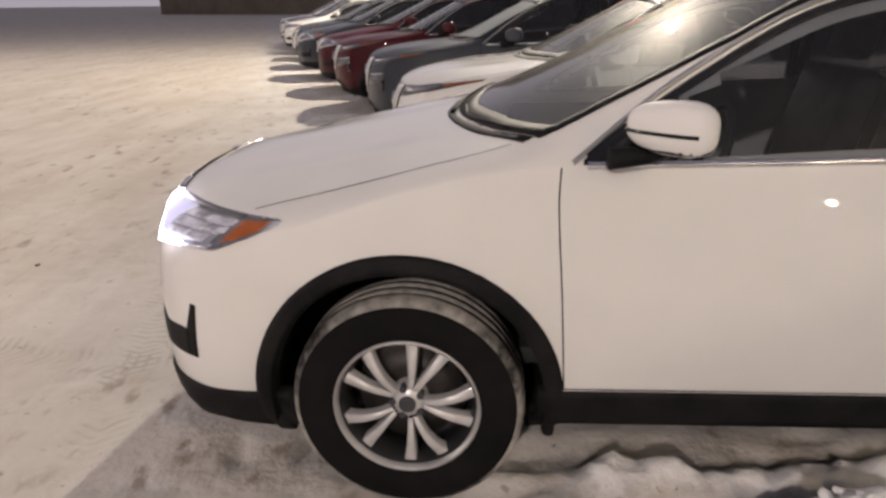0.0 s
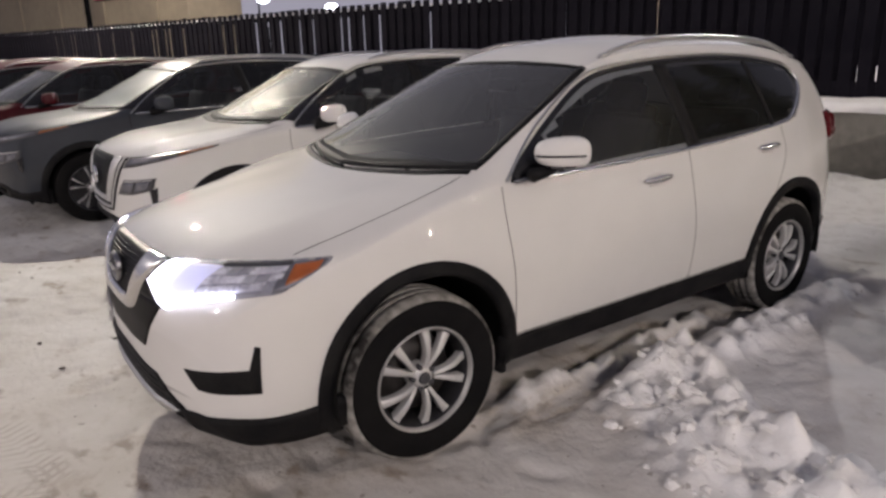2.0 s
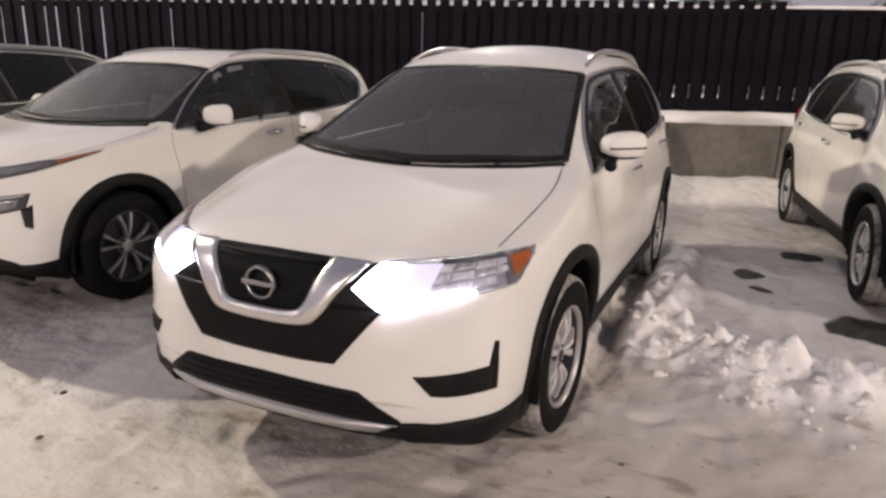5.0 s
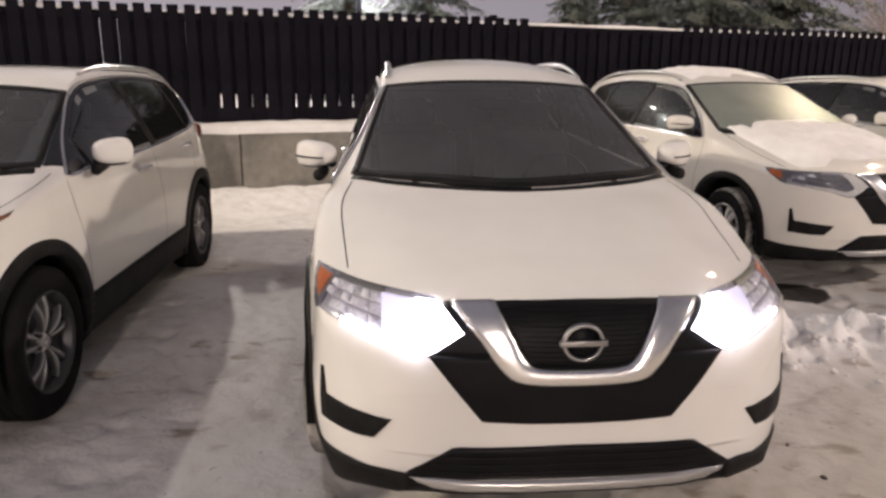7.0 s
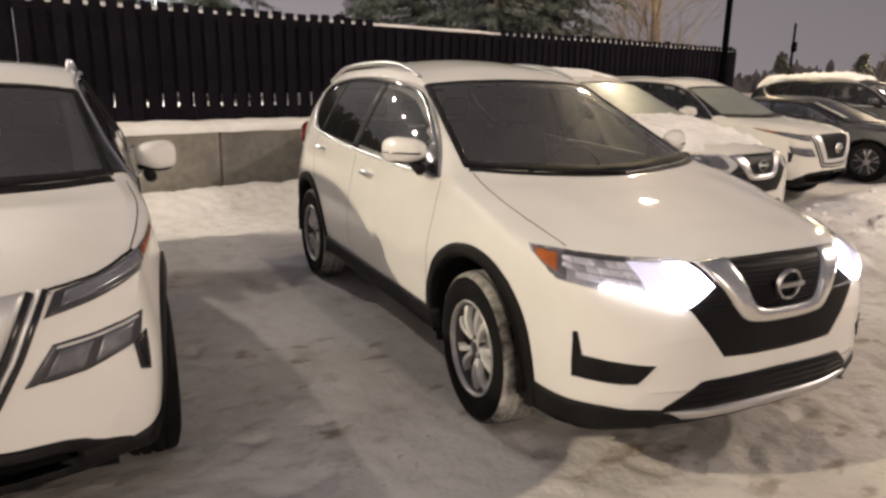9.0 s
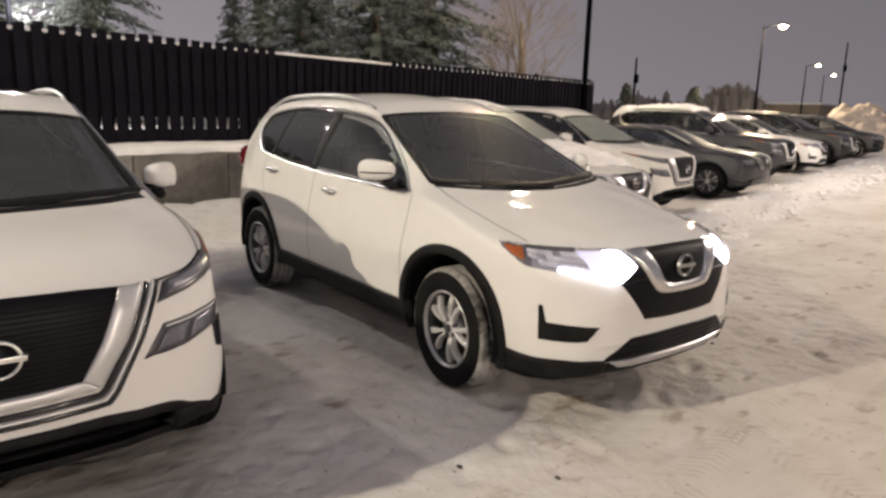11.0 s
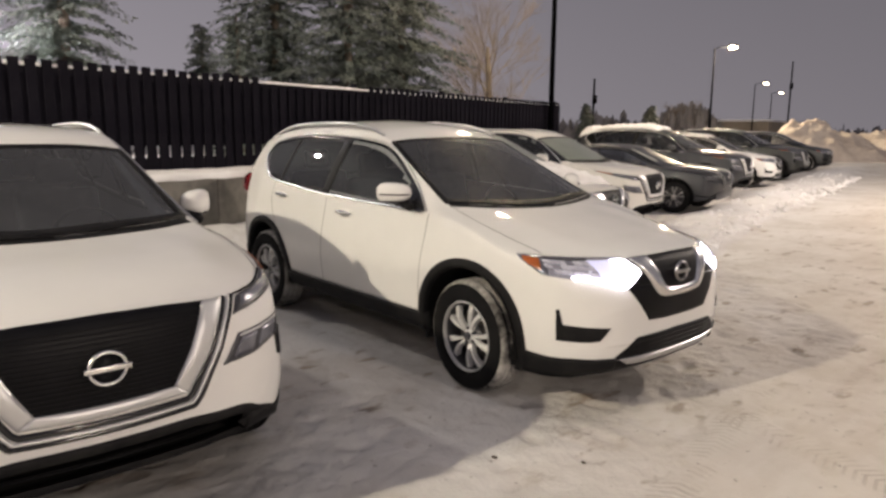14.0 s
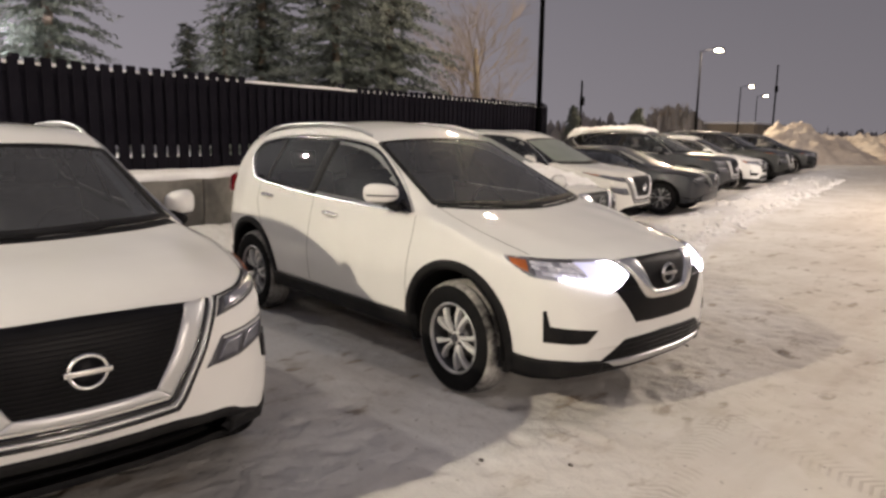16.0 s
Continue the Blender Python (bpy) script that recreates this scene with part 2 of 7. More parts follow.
def ground_material():
    m = bpy.data.materials.new("trodden_snow")
    m.use_nodes = True
    n, l = m.node_tree.nodes, m.node_tree.links
    p = n["Principled BSDF"]
    p.inputs["Roughness"].default_value = 0.62
    p.inputs["Specular IOR Level"].default_value = 0.3
    tc = n.new("ShaderNodeTexCoord")

    def nz(scale, detail=5, rough=0.6, vec=None):
        t = n.new("ShaderNodeTexNoise")
        t.inputs["Scale"].default_value, t.inputs["Detail"].default_value, t.inputs["Roughness"].default_value = scale, detail, rough
        l.new(vec or tc.outputs["Object"], t.inputs["Vector"])
        return t.outputs["Fac"]

    def ramp(x, a, b):
        r = n.new("ShaderNodeMapRange")
        r.interpolation_type = "SMOOTHSTEP"
        r.inputs[1].default_value, r.inputs[2].default_value = a, b
        l.new(x, r.inputs[0])
        return r.outputs[0]

    def mix(f, a, b):
        x = n.new("ShaderNodeMix")
        x.data_type = "RGBA"
        l.new(f, x.inputs["Factor"])
        for s, v in (("A", a), ("B", b)):
            if isinstance(v, tuple):
                x.inputs[s].default_value = (*v, 1)
            else:
                l.new(v, x.inputs[s])
        return x.outputs["Result"]

    def math2(op, a, b):
        x = n.new("ShaderNodeMath")
        x.operation = op
        for i, v in enumerate((a, b)):
            if isinstance(v, (int, float)):
                x.inputs[i].default_value = v
            else:
                l.new(v, x.inputs[i])
        return x.outputs[0]

    # the drive lane along the row is browner and streaked along the traffic
    mp = n.new("ShaderNodeMapping")
    mp.inputs["Rotation"].default_value = (0, 0, radians(-15))
    mp.inputs["Scale"].default_value = (0.22, 1.0, 1.0)
    l.new(tc.outputs["Object"], mp.inputs["Vector"])
    streak = nz(2.2, 6, 0.65, mp.outputs[0])
    sep = n.new("ShaderNodeSeparateXYZ")
    l.new(tc.outputs["Object"], sep.inputs[0])
    lane = math2("SUBTRACT", math2("MULTIPLY", sep.outputs["X"], 0.27), sep.outputs["Y"])
    lane = ramp(lane, -0.2, 2.6)
    base = mix(ramp(nz(0.9, 6), 0.36, 0.64), (0.62, 0.605, 0.585), (0.50, 0.475, 0.445))
    dirt = ramp(nz(3.1, 8, 0.7), 0.52, 0.70)
    patchy = ramp(nz(0.45, 5, 0.6), 0.42, 0.62)
    base = mix(math2("MULTIPLY", math2("MULTIPLY", dirt, patchy), 0.65), base, (0.30, 0.25, 0.195))
    tan_ = mix(ramp(streak, 0.38, 0.66), (0.62, 0.555, 0.465), (0.50, 0.42, 0.33))
    base = mix(math2("MULTIPLY", lane, 0.7), base, tan_)
    # short brown smears where boots and tyres broke the crust
    mp2 = n.new("ShaderNodeMapping")
    mp2.inputs["Rotation"].default_value = (0, 0, radians(-28))
    mp2.inputs["Scale"].default_value = (0.55, 1.0, 1.0)
    l.new(tc.outputs["Object"], mp2.inputs["Vector"])
    smear = ramp(nz(6.5, 4, 0.55, mp2.outputs[0]), 0.56, 0.68)
    where = ramp(nz(0.7, 3, 0.5), 0.40, 0.58)
    base = mix(math2("MULTIPLY", math2("MULTIPLY", smear, where), 0.78), base, (0.25, 0.195, 0.145))
    at = n.new("ShaderNodeAttribute")
    at.attribute_name = "slush"
    mp3 = n.new("ShaderNodeMapping")
    mp3.inputs["Scale"].default_value = (1.0, 0.35, 1.0)
    l.new(tc.outputs["Object"], mp3.inputs["Vector"])
    slush = math2("MINIMUM", math2("MULTIPLY", at.outputs["Fac"], ramp(nz(9.0, 7, 0.7, mp3.outputs[0]), 0.42, 0.54)), 1.0)
    base = mix(slush, base, mix(ramp(nz(16, 5, 0.6), 0.40, 0.60), (0.52, 0.47, 0.39), (0.25, 0.205, 0.155)))
    at2 = n.new("ShaderNodeAttribute")
    at2.attribute_name = "fresh"
    base = mix(at2.outputs["Fac"], base, mix(ramp(nz(6, 6), 0.4, 0.7), (0.86, 0.85, 0.84), (0.74, 0.725, 0.71)))
    at3 = n.new("ShaderNodeAttribute")
    at3.attribute_name = "bare"
    base = mix(ramp(math2("ADD", at3.outputs["Fac"], math2("MULTIPLY", math2("SUBTRACT", nz(7, 5, 0.6), 0.5), 0.9)), 0.42, 0.62), base, (0.035, 0.032, 0.03))
    # ribbed tyre prints crossing the lane
    prints = None
    for px, py, turn in ((-0.2, -1.36, 12), (-0.1, -1.95, 78), (1.4, -1.55, 8), (-1.6, -1.75, 20), (2.2, -0.95, 14)):
        mt = n.new("ShaderNodeMapping")
        mt.vector_type = "TEXTURE"
        mt.inputs["Location"].default_value = (px, py, 0)
        mt.inputs["Rotation"].default_value = (0, 0, radians(turn))
        l.new(tc.outputs["Object"], mt.inputs["Vector"])
        sp = n.new("ShaderNodeSeparateXYZ")
        l.new(mt.outputs[0], sp.inputs[0])
        across = ramp(math2("ABSOLUTE", sp.outputs["Y"], 0), 0.125, 0.085)
        length = ramp(math2("ABSOLUTE", sp.outputs["X"], 0), 1.25, 0.5)
        ribs = ramp(math2("SINE", math2("ADD", math2("MULTIPLY", sp.outputs["X"], 125.0), math2("MULTIPLY", math2("ABSOLUTE", sp.outputs["Y"], 0), 60.0)), 0), 0.0, 0.8)
        one = math2("MULTIPLY", math2("MULTIPLY", across, length), ribs)
        prints = one if prints is None else math2("MAXIMUM", prints, one)
    prints = math2("MULTIPLY", prints, ramp(nz(2.6, 4, 0.6), 0.42, 0.62))
    base = mix(math2("MULTIPLY", prints, 0.42), base, (0.30, 0.25, 0.20))
    specks = ramp(nz(21, 3, 0.5), 0.67, 0.73)
    base = mix(math2("MULTIPLY", specks, 0.55), base, (0.16, 0.13, 0.10))
    l.new(base, p.inputs["Base Color"])
    bp = n.new("ShaderNodeBump")
    bp.inputs["Strength"].default_value, bp.inputs["Distance"].default_value = 0.7, 0.04
    l.new(math2("SUBTRACT", math2("ADD", nz(7, 5, 0.55), math2("MULTIPLY", nz(40, 3), 0.10)), math2("MULTIPLY", prints, 0.25)), bp.inputs["Height"])
    l.new(bp.outputs[0], p.inputs["Normal"])
    return m


GROUND = ground_material()

# ---- mesh helpers ----


def link(name, bm, material, parent=None, label="", smooth=True):
    me = bpy.data.meshes.new(name)
    bm.to_mesh(me)
    bm.free()
    me.materials.append(material)
    if smooth:
        me.shade_smooth()
    ob = new(name, me)
    if parent:
        ob.parent = parent
    if label:
        ob["label"] = label
    return ob


def part(name, bm, material, parent, label="", smooth=True):
    return link(name, bm, material, parent, label, smooth)


def both(name, bm, material, parent, label="", smooth=True):
    """The part and its mirror image on the other side of the car."""
    other = bm.copy()
    for v in other.verts:
        v.co.x = -v.co.x
    bmesh.ops.reverse_faces(other, faces=other.faces[:])
    return part(name, bm, material, parent, label, smooth), part(name, other, material, parent, label, smooth)


def grid(rows, closed_u=False, closed_v=False):
    """A mesh from rows of points."""
    bm = bmesh.new()
    vs = [[bm.verts.new(p) for p in r] for r in rows]
    nu, nv = len(rows), len(rows[0])
    for i in range(nu if closed_u else nu - 1):
        for j in range(nv if closed_v else nv - 1):
            a, b, c, d = vs[i][j], vs[(i + 1) % nu][j], vs[(i + 1) % nu][(j + 1) % nv], vs[i][(j + 1) % nv]
            if len({a, b, c, d}) == 4:
                bm.faces.new((a, b, c, d))
    return bm


def lathe(profile, segs=40):
    """Turn a profile of (x, r) about the x axis."""
    rows = [[(x, r * math.cos(2 * math.pi * k / segs), r * math.sin(2 * math.pi * k / segs)) for x, r in profile] for k in range(segs)]
    bm = grid(rows, closed_u=True)
    bmesh.ops.recalc_face_normals(bm, faces=bm.faces[:])
    return bm


def box(bm, c, s, bevel=0.0, m=None):
    """Adds a box of size s about c, with its edges rounded."""
    made = bmesh.ops.create_cube(bm, size=1.0, matrix=(m or Matrix()) @ Matrix.Translation(c) @ Matrix.Diagonal((*s, 1)))
    if bevel:
        edges = {e for v in made["verts"] for e in v.link_edges}
        bmesh.ops.bevel(bm, geom=list(edges), offset=bevel, segments=2, profile=0.6, affect="EDGES")
    return bm


def tube(points, radii, segs=8, flat=1.0):
    """A tube along points; flat squeezes it upright."""
    rows = []
    pts = [Vector(p) for p in points]
    for i, p in enumerate(pts):
        d = (pts[min(i + 1, len(pts) - 1)] - pts[max(i - 1, 0)]).normalized()
        side = d.cross(Vector((0, 0, 1)))
        side = side.normalized() if side.length > 1e-4 else Vector((1, 0, 0))
        up = side.cross(d)
        r = radii[i] if isinstance(radii, (list, tuple)) else radii
        rows.append([p + side * (r * math.cos(2 * math.pi * k / segs)) + up * (r * flat * math.sin(2 * math.pi * k / segs)) for k in range(segs)])
    bm = grid(rows, closed_v=True)
    for r in (0, -1):
        bm.verts.ensure_lookup_table()
        base = 0 if r == 0 else (len(rows) - 1) * segs
        bm.faces.new([bm.verts[base + k] for k in range(segs)])
    bmesh.ops.recalc_face_normals(bm, faces=bm.faces[:])
    return bm


def smooth_line(pts, n, curved=True):
    """n + 1 points along a polyline, evenly spaced, rounded where curved."""
    P = np.array(pts, float)
    if curved and len(P) > 2:
        out = []
        for i in range(len(P) - 1):
            p0, p1, p2, p3 = P[max(i - 1, 0)], P[i], P[i + 1], P[min(i + 2, len(P) - 1)]
            for t in np.linspace(0, 1, 12, endpoint=False):
                out.append(0.5 * (2 * p1 + (p2 - p0) * t + (2 * p0 - 5 * p1 + 4 * p2 - p3) * t * t + (3 * p1 - p0 - 3 * p2 + p3) * t ** 3))
        P = np.array(out + [P[-1]])
    s = np.r_[0, np.cumsum(np.linalg.norm(np.diff(P, axis=0), axis=1))]
    return np.stack([np.interp(np.linspace(0, s[-1], n + 1), s, P[:, k]) for k in range(P.shape[1])], 1)


def curve_of(table):
    """A smooth function through (y, value) pairs that does not overshoot."""
    X, Y = np.array(table, float).T
    h, d = np.diff(X), np.diff(Y) / np.diff(X)
    m = np.zeros(len(X))
    m[0], m[-1] = d[0], d[-1]
    for i in range(1, len(X) - 1):
        if d[i - 1] * d[i] > 0:
            a, b = 2 * h[i] + h[i - 1], h[i] + 2 * h[i - 1]
            m[i] = (a + b) / (a / d[i - 1] + b / d[i])

    def f(x):
        x = min(max(x, X[0]), X[-1])
        i = int(min(max(np.searchsorted(X, x) - 1, 0), len(h) - 1))
        t = (x - X[i]) / h[i]
        return float((1 + 2 * t) * (1 - t) ** 2 * Y[i] + t * (1 - t) ** 2 * h[i] * m[i] + t * t * (3 - 2 * t) * Y[i + 1] + t * t * (t - 1) * h[i] * m[i + 1])

    return f


def inside(poly, x, y):
    c = False
    for i in range(len(poly)):
        (x1, y1), (x2, y2) = poly[i - 1][:2], poly[i][:2]
        if (y1 > y) != (y2 > y) and x < (x2 - x1) * (y - y1) / (y2 - y1) + x1:
            c = not c
    return c


def shrink(poly, k):
    c = np.mean(np.array(poly, float), 0)
    return [tuple(c + (np.array(p) - c) * k) for p in poly]

# ---- cars ----
from mathutils.bvhtree import BVHTree as BVH

# A car stands with its front axle over its origin, its nose towards -y, its left side at +x.


class Skin:
    """The lofted shell of a car, on which its panels, lamps and glass are laid."""

    def __init__(self, spec):
        self.s = spec
        f = {k: curve_of(v) for k, v in spec["curves"].items()}
        us = list(spec["stations"])
        rows = []
        for u in us:
            zb, zm, zs, zt, zc = (f[k](u) for k in ("zb", "zm", "zs", "zt", "zc"))
            xr, xm, xs, xt = (f[k](u) for k in ("xr", "xm", "xs", "xt"))
            half = [(xr * k / 4, zb) for k in range(4)]
            side = smooth_line([(xr, zb), (xr + (xm - xr) * 0.8, zb + (zm - zb) * 0.45), (xm, zm), (xs + (xm - xs) * 0.45, zm + (zs - zm) * 0.62), (xs, zs)], 20)
            half += [tuple(p) for p in side]
            for k in range(1, 11):
                t = k / 10
                half.append((xs + (xt - xs) * t + 0.018 * math.sin(math.pi * t), zs + (zt - zs) * t))
            for k in range(1, 15):
                a = k / 14 * math.pi / 2
                x = xt * math.cos(a)
                fold = 0.010 * math.exp(-(((x / xt) - 0.70) / 0.13) ** 2) * min(max((0.15 - u) / 0.2, 0), 1) * min(max((u + 0.8) / 0.3, 0), 1)
                half.append((x, zt + (zc - zt) * (1 - (x / xt) ** 2.3) + fold))
            full = half + [(-x, z) for x, z in half[-2:0:-1]]
            rows.append([self.warp(x, u, z) for x, z in full])
        bm = grid(rows, closed_v=True)
        bm.verts.ensure_lookup_table()
        n = len(rows[0])
        for row, u in ((0, us[0]), (len(rows) - 1, us[-1])):
            bm.verts.ensure_lookup_table()
            ring = [bm.verts[row * n + k] for k in range(n)]
            h, cols = n // 2, 16
            across = [[ring[0]] * (cols + 1)]
            for k in range(1, h):
                a, b = ring[k], ring[n - k]
                line = [a]
                for c in range(1, cols):
                    x = a.co.x * (1 - 2 * c / cols)
                    line.append(bm.verts.new(self.warp(x, u, a.co.z)))
                across.append(line + [b])
            across.append([ring[h]] * (cols + 1))
            for i in range(h):
                for c in range(cols):
                    q = (across[i][c], across[i + 1][c], across[i + 1][c + 1], across[i][c + 1])
                    face = [v for j, v in enumerate(q) if v not in q[:j]]
                    if len(face) > 2:
                        bm.faces.new(face)
        bmesh.ops.recalc_face_normals(bm, faces=bm.faces[:])
        self.bm = bm
        self.tree = BVH.FromBMesh(bm)

    def warp(self, x, u, z):
        s = self.s
        w = min(max((s["wfade"] - u) / (s["wfade"] - s["nose"]), 0), 1)
        r = min(max((u - s["rfade"]) / (s["tail"] - s["rfade"]), 0), 1)
        return (x, u + w * s["bow"] * (abs(x) / 0.805) ** s.get("bowp", 3.4) - r * 0.22 * (abs(x) / 0.8) ** 3, z)

    def snap(self, p, mode, off=0.0):
        x, y, z = p
        if mode == "x":
            hit = self.tree.ray_cast(Vector((2.0, y, z)), Vector((-1, 0, 0)))
        elif mode == "y":
            hit = self.tree.ray_cast(Vector((x, -3.0, z)), Vector((0, 1, 0)))
        elif mode == "r":
            hit = self.tree.ray_cast(Vector((x, 7.0, z)), Vector((0, -1, 0)))
        elif mode == "z":
            hit = self.tree.ray_cast(Vector((x, y, 3.0)), Vector((0, 0, -1)))
        else:
            hit = self.tree.find_nearest(Vector(p))
        if hit[0] is None:
            hit = self.tree.find_nearest(Vector(p))
        return hit[0] + hit[1] * off, hit[1]

    def patch(self, A, B, mode, off=0.004, n=24, m=8, depth=0.012, curved=True, swell=0.0):
        """A panel on the shell between two edge lines, with returned edges."""
        a, b = smooth_line(A, n, curved), smooth_line(B, n, curved)
        bm = bmesh.new()
        vs, ns = [], []
        for i in range(n + 1):
            row, nr = [], []
            for j in range(m + 1):
                t = j / m
                p, q = self.snap(a[i] * (1 - t) + b[i] * t, mode, off)
                if swell:
                    p = p + q * (swell * min(1, 4 * t, 4 * (1 - t), 4 * i / n, 4 * (1 - i / n)))
                row.append(bm.verts.new(p))
                nr.append(q)
            vs.append(row)
            ns.append(nr)
        for i in range(n):
            for j in range(m):
                bm.faces.new((vs[i][j], vs[i + 1][j], vs[i + 1][j + 1], vs[i][j + 1]))
        loop = [(i, 0) for i in range(n + 1)] + [(n, j) for j in range(1, m + 1)] + [(i, m) for i in range(n - 1, -1, -1)] + [(0, j) for j in range(m - 1, 0, -1)]
        low = [bm.verts.new(vs[i][j].co - ns[i][j] * (depth + max(off, 0))) for i, j in loop]
        for k in range(len(loop)):
            (i, j), (i2, j2) = loop[k], loop[(k + 1) % len(loop)]
            bm.faces.new((vs[i][j], low[k], low[(k + 1) % len(loop)], vs[i2][j2]))
        bmesh.ops.remove_doubles(bm, verts=bm.verts[:], dist=0.0003)
        bmesh.ops.recalc_face_normals(bm, faces=bm.faces[:])
        # the panel looks outwards
        v = max(bm.faces, key=lambda f: f.calc_area())
        if v.normal.dot(self.tree.find_nearest(v.calc_center_median())[1]) < 0:
            bmesh.ops.reverse_faces(bm, faces=bm.faces[:])
        return bm

    def strip(self, pts, mode, width, off=0.0015, n=40, rise=0.0, curved=True):
        """A narrow strip along a line on the shell, as a joint or, with a rise, a moulding."""
        line = smooth_line(pts, n, curved)
        P = [self.snap(p, mode) for p in line]
        rows = []
        for i, (p, q) in enumerate(P):
            d = (P[min(i + 1, n)][0] - P[max(i - 1, 0)][0]).normalized()
            s = q.cross(d).normalized() * (width / 2)
            h = q * (off + rise)
            if rise:
                rows.append([p - s - q * 0.004, p - s * 0.8 + h * 0.8, p + h, p + s * 0.8 + h * 0.8, p + s - q * 0.004])
            else:
                rows.append([p - s + h, p + s + h])
        bm = grid(rows)
        bmesh.ops.recalc_face_normals(bm, faces=bm.faces[:])
        return bm


def blob(c, r, power=3.0, seg=24, rings=14, squash=None):
    """A rounded box-like body."""
    bm = bmesh.new()
    bmesh.ops.create_uvsphere(bm, u_segments=seg, v_segments=rings, radius=1.0)
    for v in bm.verts:
        k = sum(abs(a) ** power for a in v.co) ** (-1 / power)
        v.co = Vector(a * k for a in v.co)
        if squash:
            v.co = Vector(squash(*v.co))
        v.co = Vector((c[i] + v.co[i] * r[i] for i in range(3)))
    return bm


def wheel(parent, x, y, z, r, rr, side, style, turn=0.0):
    """One wheel: the alloy carries its tyre, spokes, cap and nuts."""
    w = 0.108
    base = part("wheel", lathe([(0.094, rr + 0.010), (0.104, rr + 0.006), (0.103, rr - 0.001), (0.082, rr - 0.006)], 44), ALLOYDARK if style else RIMLIP, parent)
    base.matrix_local = pose(x * side, y, z, 0, 0, (0 if side > 0 else 180) + turn)
    part("tyre", lathe([(0.094, rr), (w, rr + 0.03), (w + 0.004, rr + 0.065), (w - 0.004, r - 0.036), (w - 0.008, r - 0.025)], 48), RUBBER, base)
    tread = lathe([(w - 0.008, r - 0.025), (w - 0.0105, r - 0.018), (w - 0.02, r - 0.009), (0.07, r - 0.003), (0.052, r), (0.05, r - 0.007), (0.042, r - 0.007), (0.04, r), (0.006, r), (0.004, r - 0.008), (-0.004, r - 0.008), (-0.006, r), (-0.04, r), (-0.042, r - 0.007), (-0.05, r - 0.007), (-0.052, r), (-0.075, r - 0.003), (-w, r - 0.03), (-w, rr + 0.03), (-0.095, rr)], 64)
    part("tread", tread, RUBBER if style else TREAD, base, "" if style else "tyre tread packed with frost and snow")
    part("barrel", lathe([(0.082, rr - 0.0062), (0.05, rr - 0.022), (-0.08, rr - 0.03), (-0.1, rr + 0.005)], 44), ALLOYDARK, base)
    part("brake_disc", lathe([(0.0, 0.03), (0.012, 0.03), (0.012, rr * 0.72), (0.0, rr * 0.72), (0.0, rr * 0.73), (-0.05, rr * 0.86), (-0.055, 0.03)], 30), DISC, base)
    part("hub", lathe([(0.0, 0.058), (0.05, 0.056), (0.064, 0.049), (0.074, 0.033), (0.074, 0.0)], 26), ALLOY, base)
    part("centre_cap", lathe([(0.078, 0.027), (0.084, 0.026), (0.086, 0.016), (0.085, 0.0)], 20), SATIN if style else LAMPDARK, base)
    for k in range(5):
        a0 = math.radians(72 * k + (90 if style else 70))
        nut = lathe([(0.045, 0.0115), (0.073, 0.0115), (0.073, 0.008), (0.068, 0.0)], 10)
        a = a0 + math.radians(36)
        bmesh.ops.translate(nut, verts=nut.verts[:], vec=(0, 0.047 * math.cos(a), 0.047 * math.sin(a)))
        part("wheel_nut", nut, LAMPDARK, base)
        for sgn in (-1, 1):
            rows = []
            for i in range(8):
                t = i / 7
                rad = 0.05 + (rr - 0.052) * t
                if style == 0:
                    ang = a0 + sgn * math.radians(8.0 + 7.5 * t ** 0.8)
                    wd = 0.0088 + 0.0125 * t ** 1.5
                else:
                    ang = a0 + sgn * math.radians(7 + 7.0 * t)
                    wd = 0.0035 + 0.0115 * t ** 1.2
                hx = 0.074 + 0.018 * math.sin(math.pi * min(t * 1.1, 1)) - 0.004 * t
                c = Vector((0, rad * math.cos(ang), rad * math.sin(ang)))
                s = Vector((0, -math.sin(ang), math.cos(ang)))
                rows.append([c + s * wd + Vector((hx - 0.035, 0, 0)), c + s * wd * 0.96 + Vector((hx - 0.004, 0, 0)), c + s * wd * 0.80 + Vector((hx, 0, 0)), c - s * wd * 0.80 + Vector((hx, 0, 0)), c - s * wd * 0.96 + Vector((hx - 0.004, 0, 0)), c - s * wd + Vector((hx - 0.035, 0, 0))])
            bm = grid(rows)
            bmesh.ops.recalc_face_normals(bm, faces=bm.faces[:])
            part("spoke", bm, SATIN if style else ALLOY, base)
    if style == 1:
        part("rim_backing", lathe([(0.03, 0.05), (0.035, rr * 0.6), (0.05, rr - 0.012)], 30), ALLOYDARK, base)
    return base


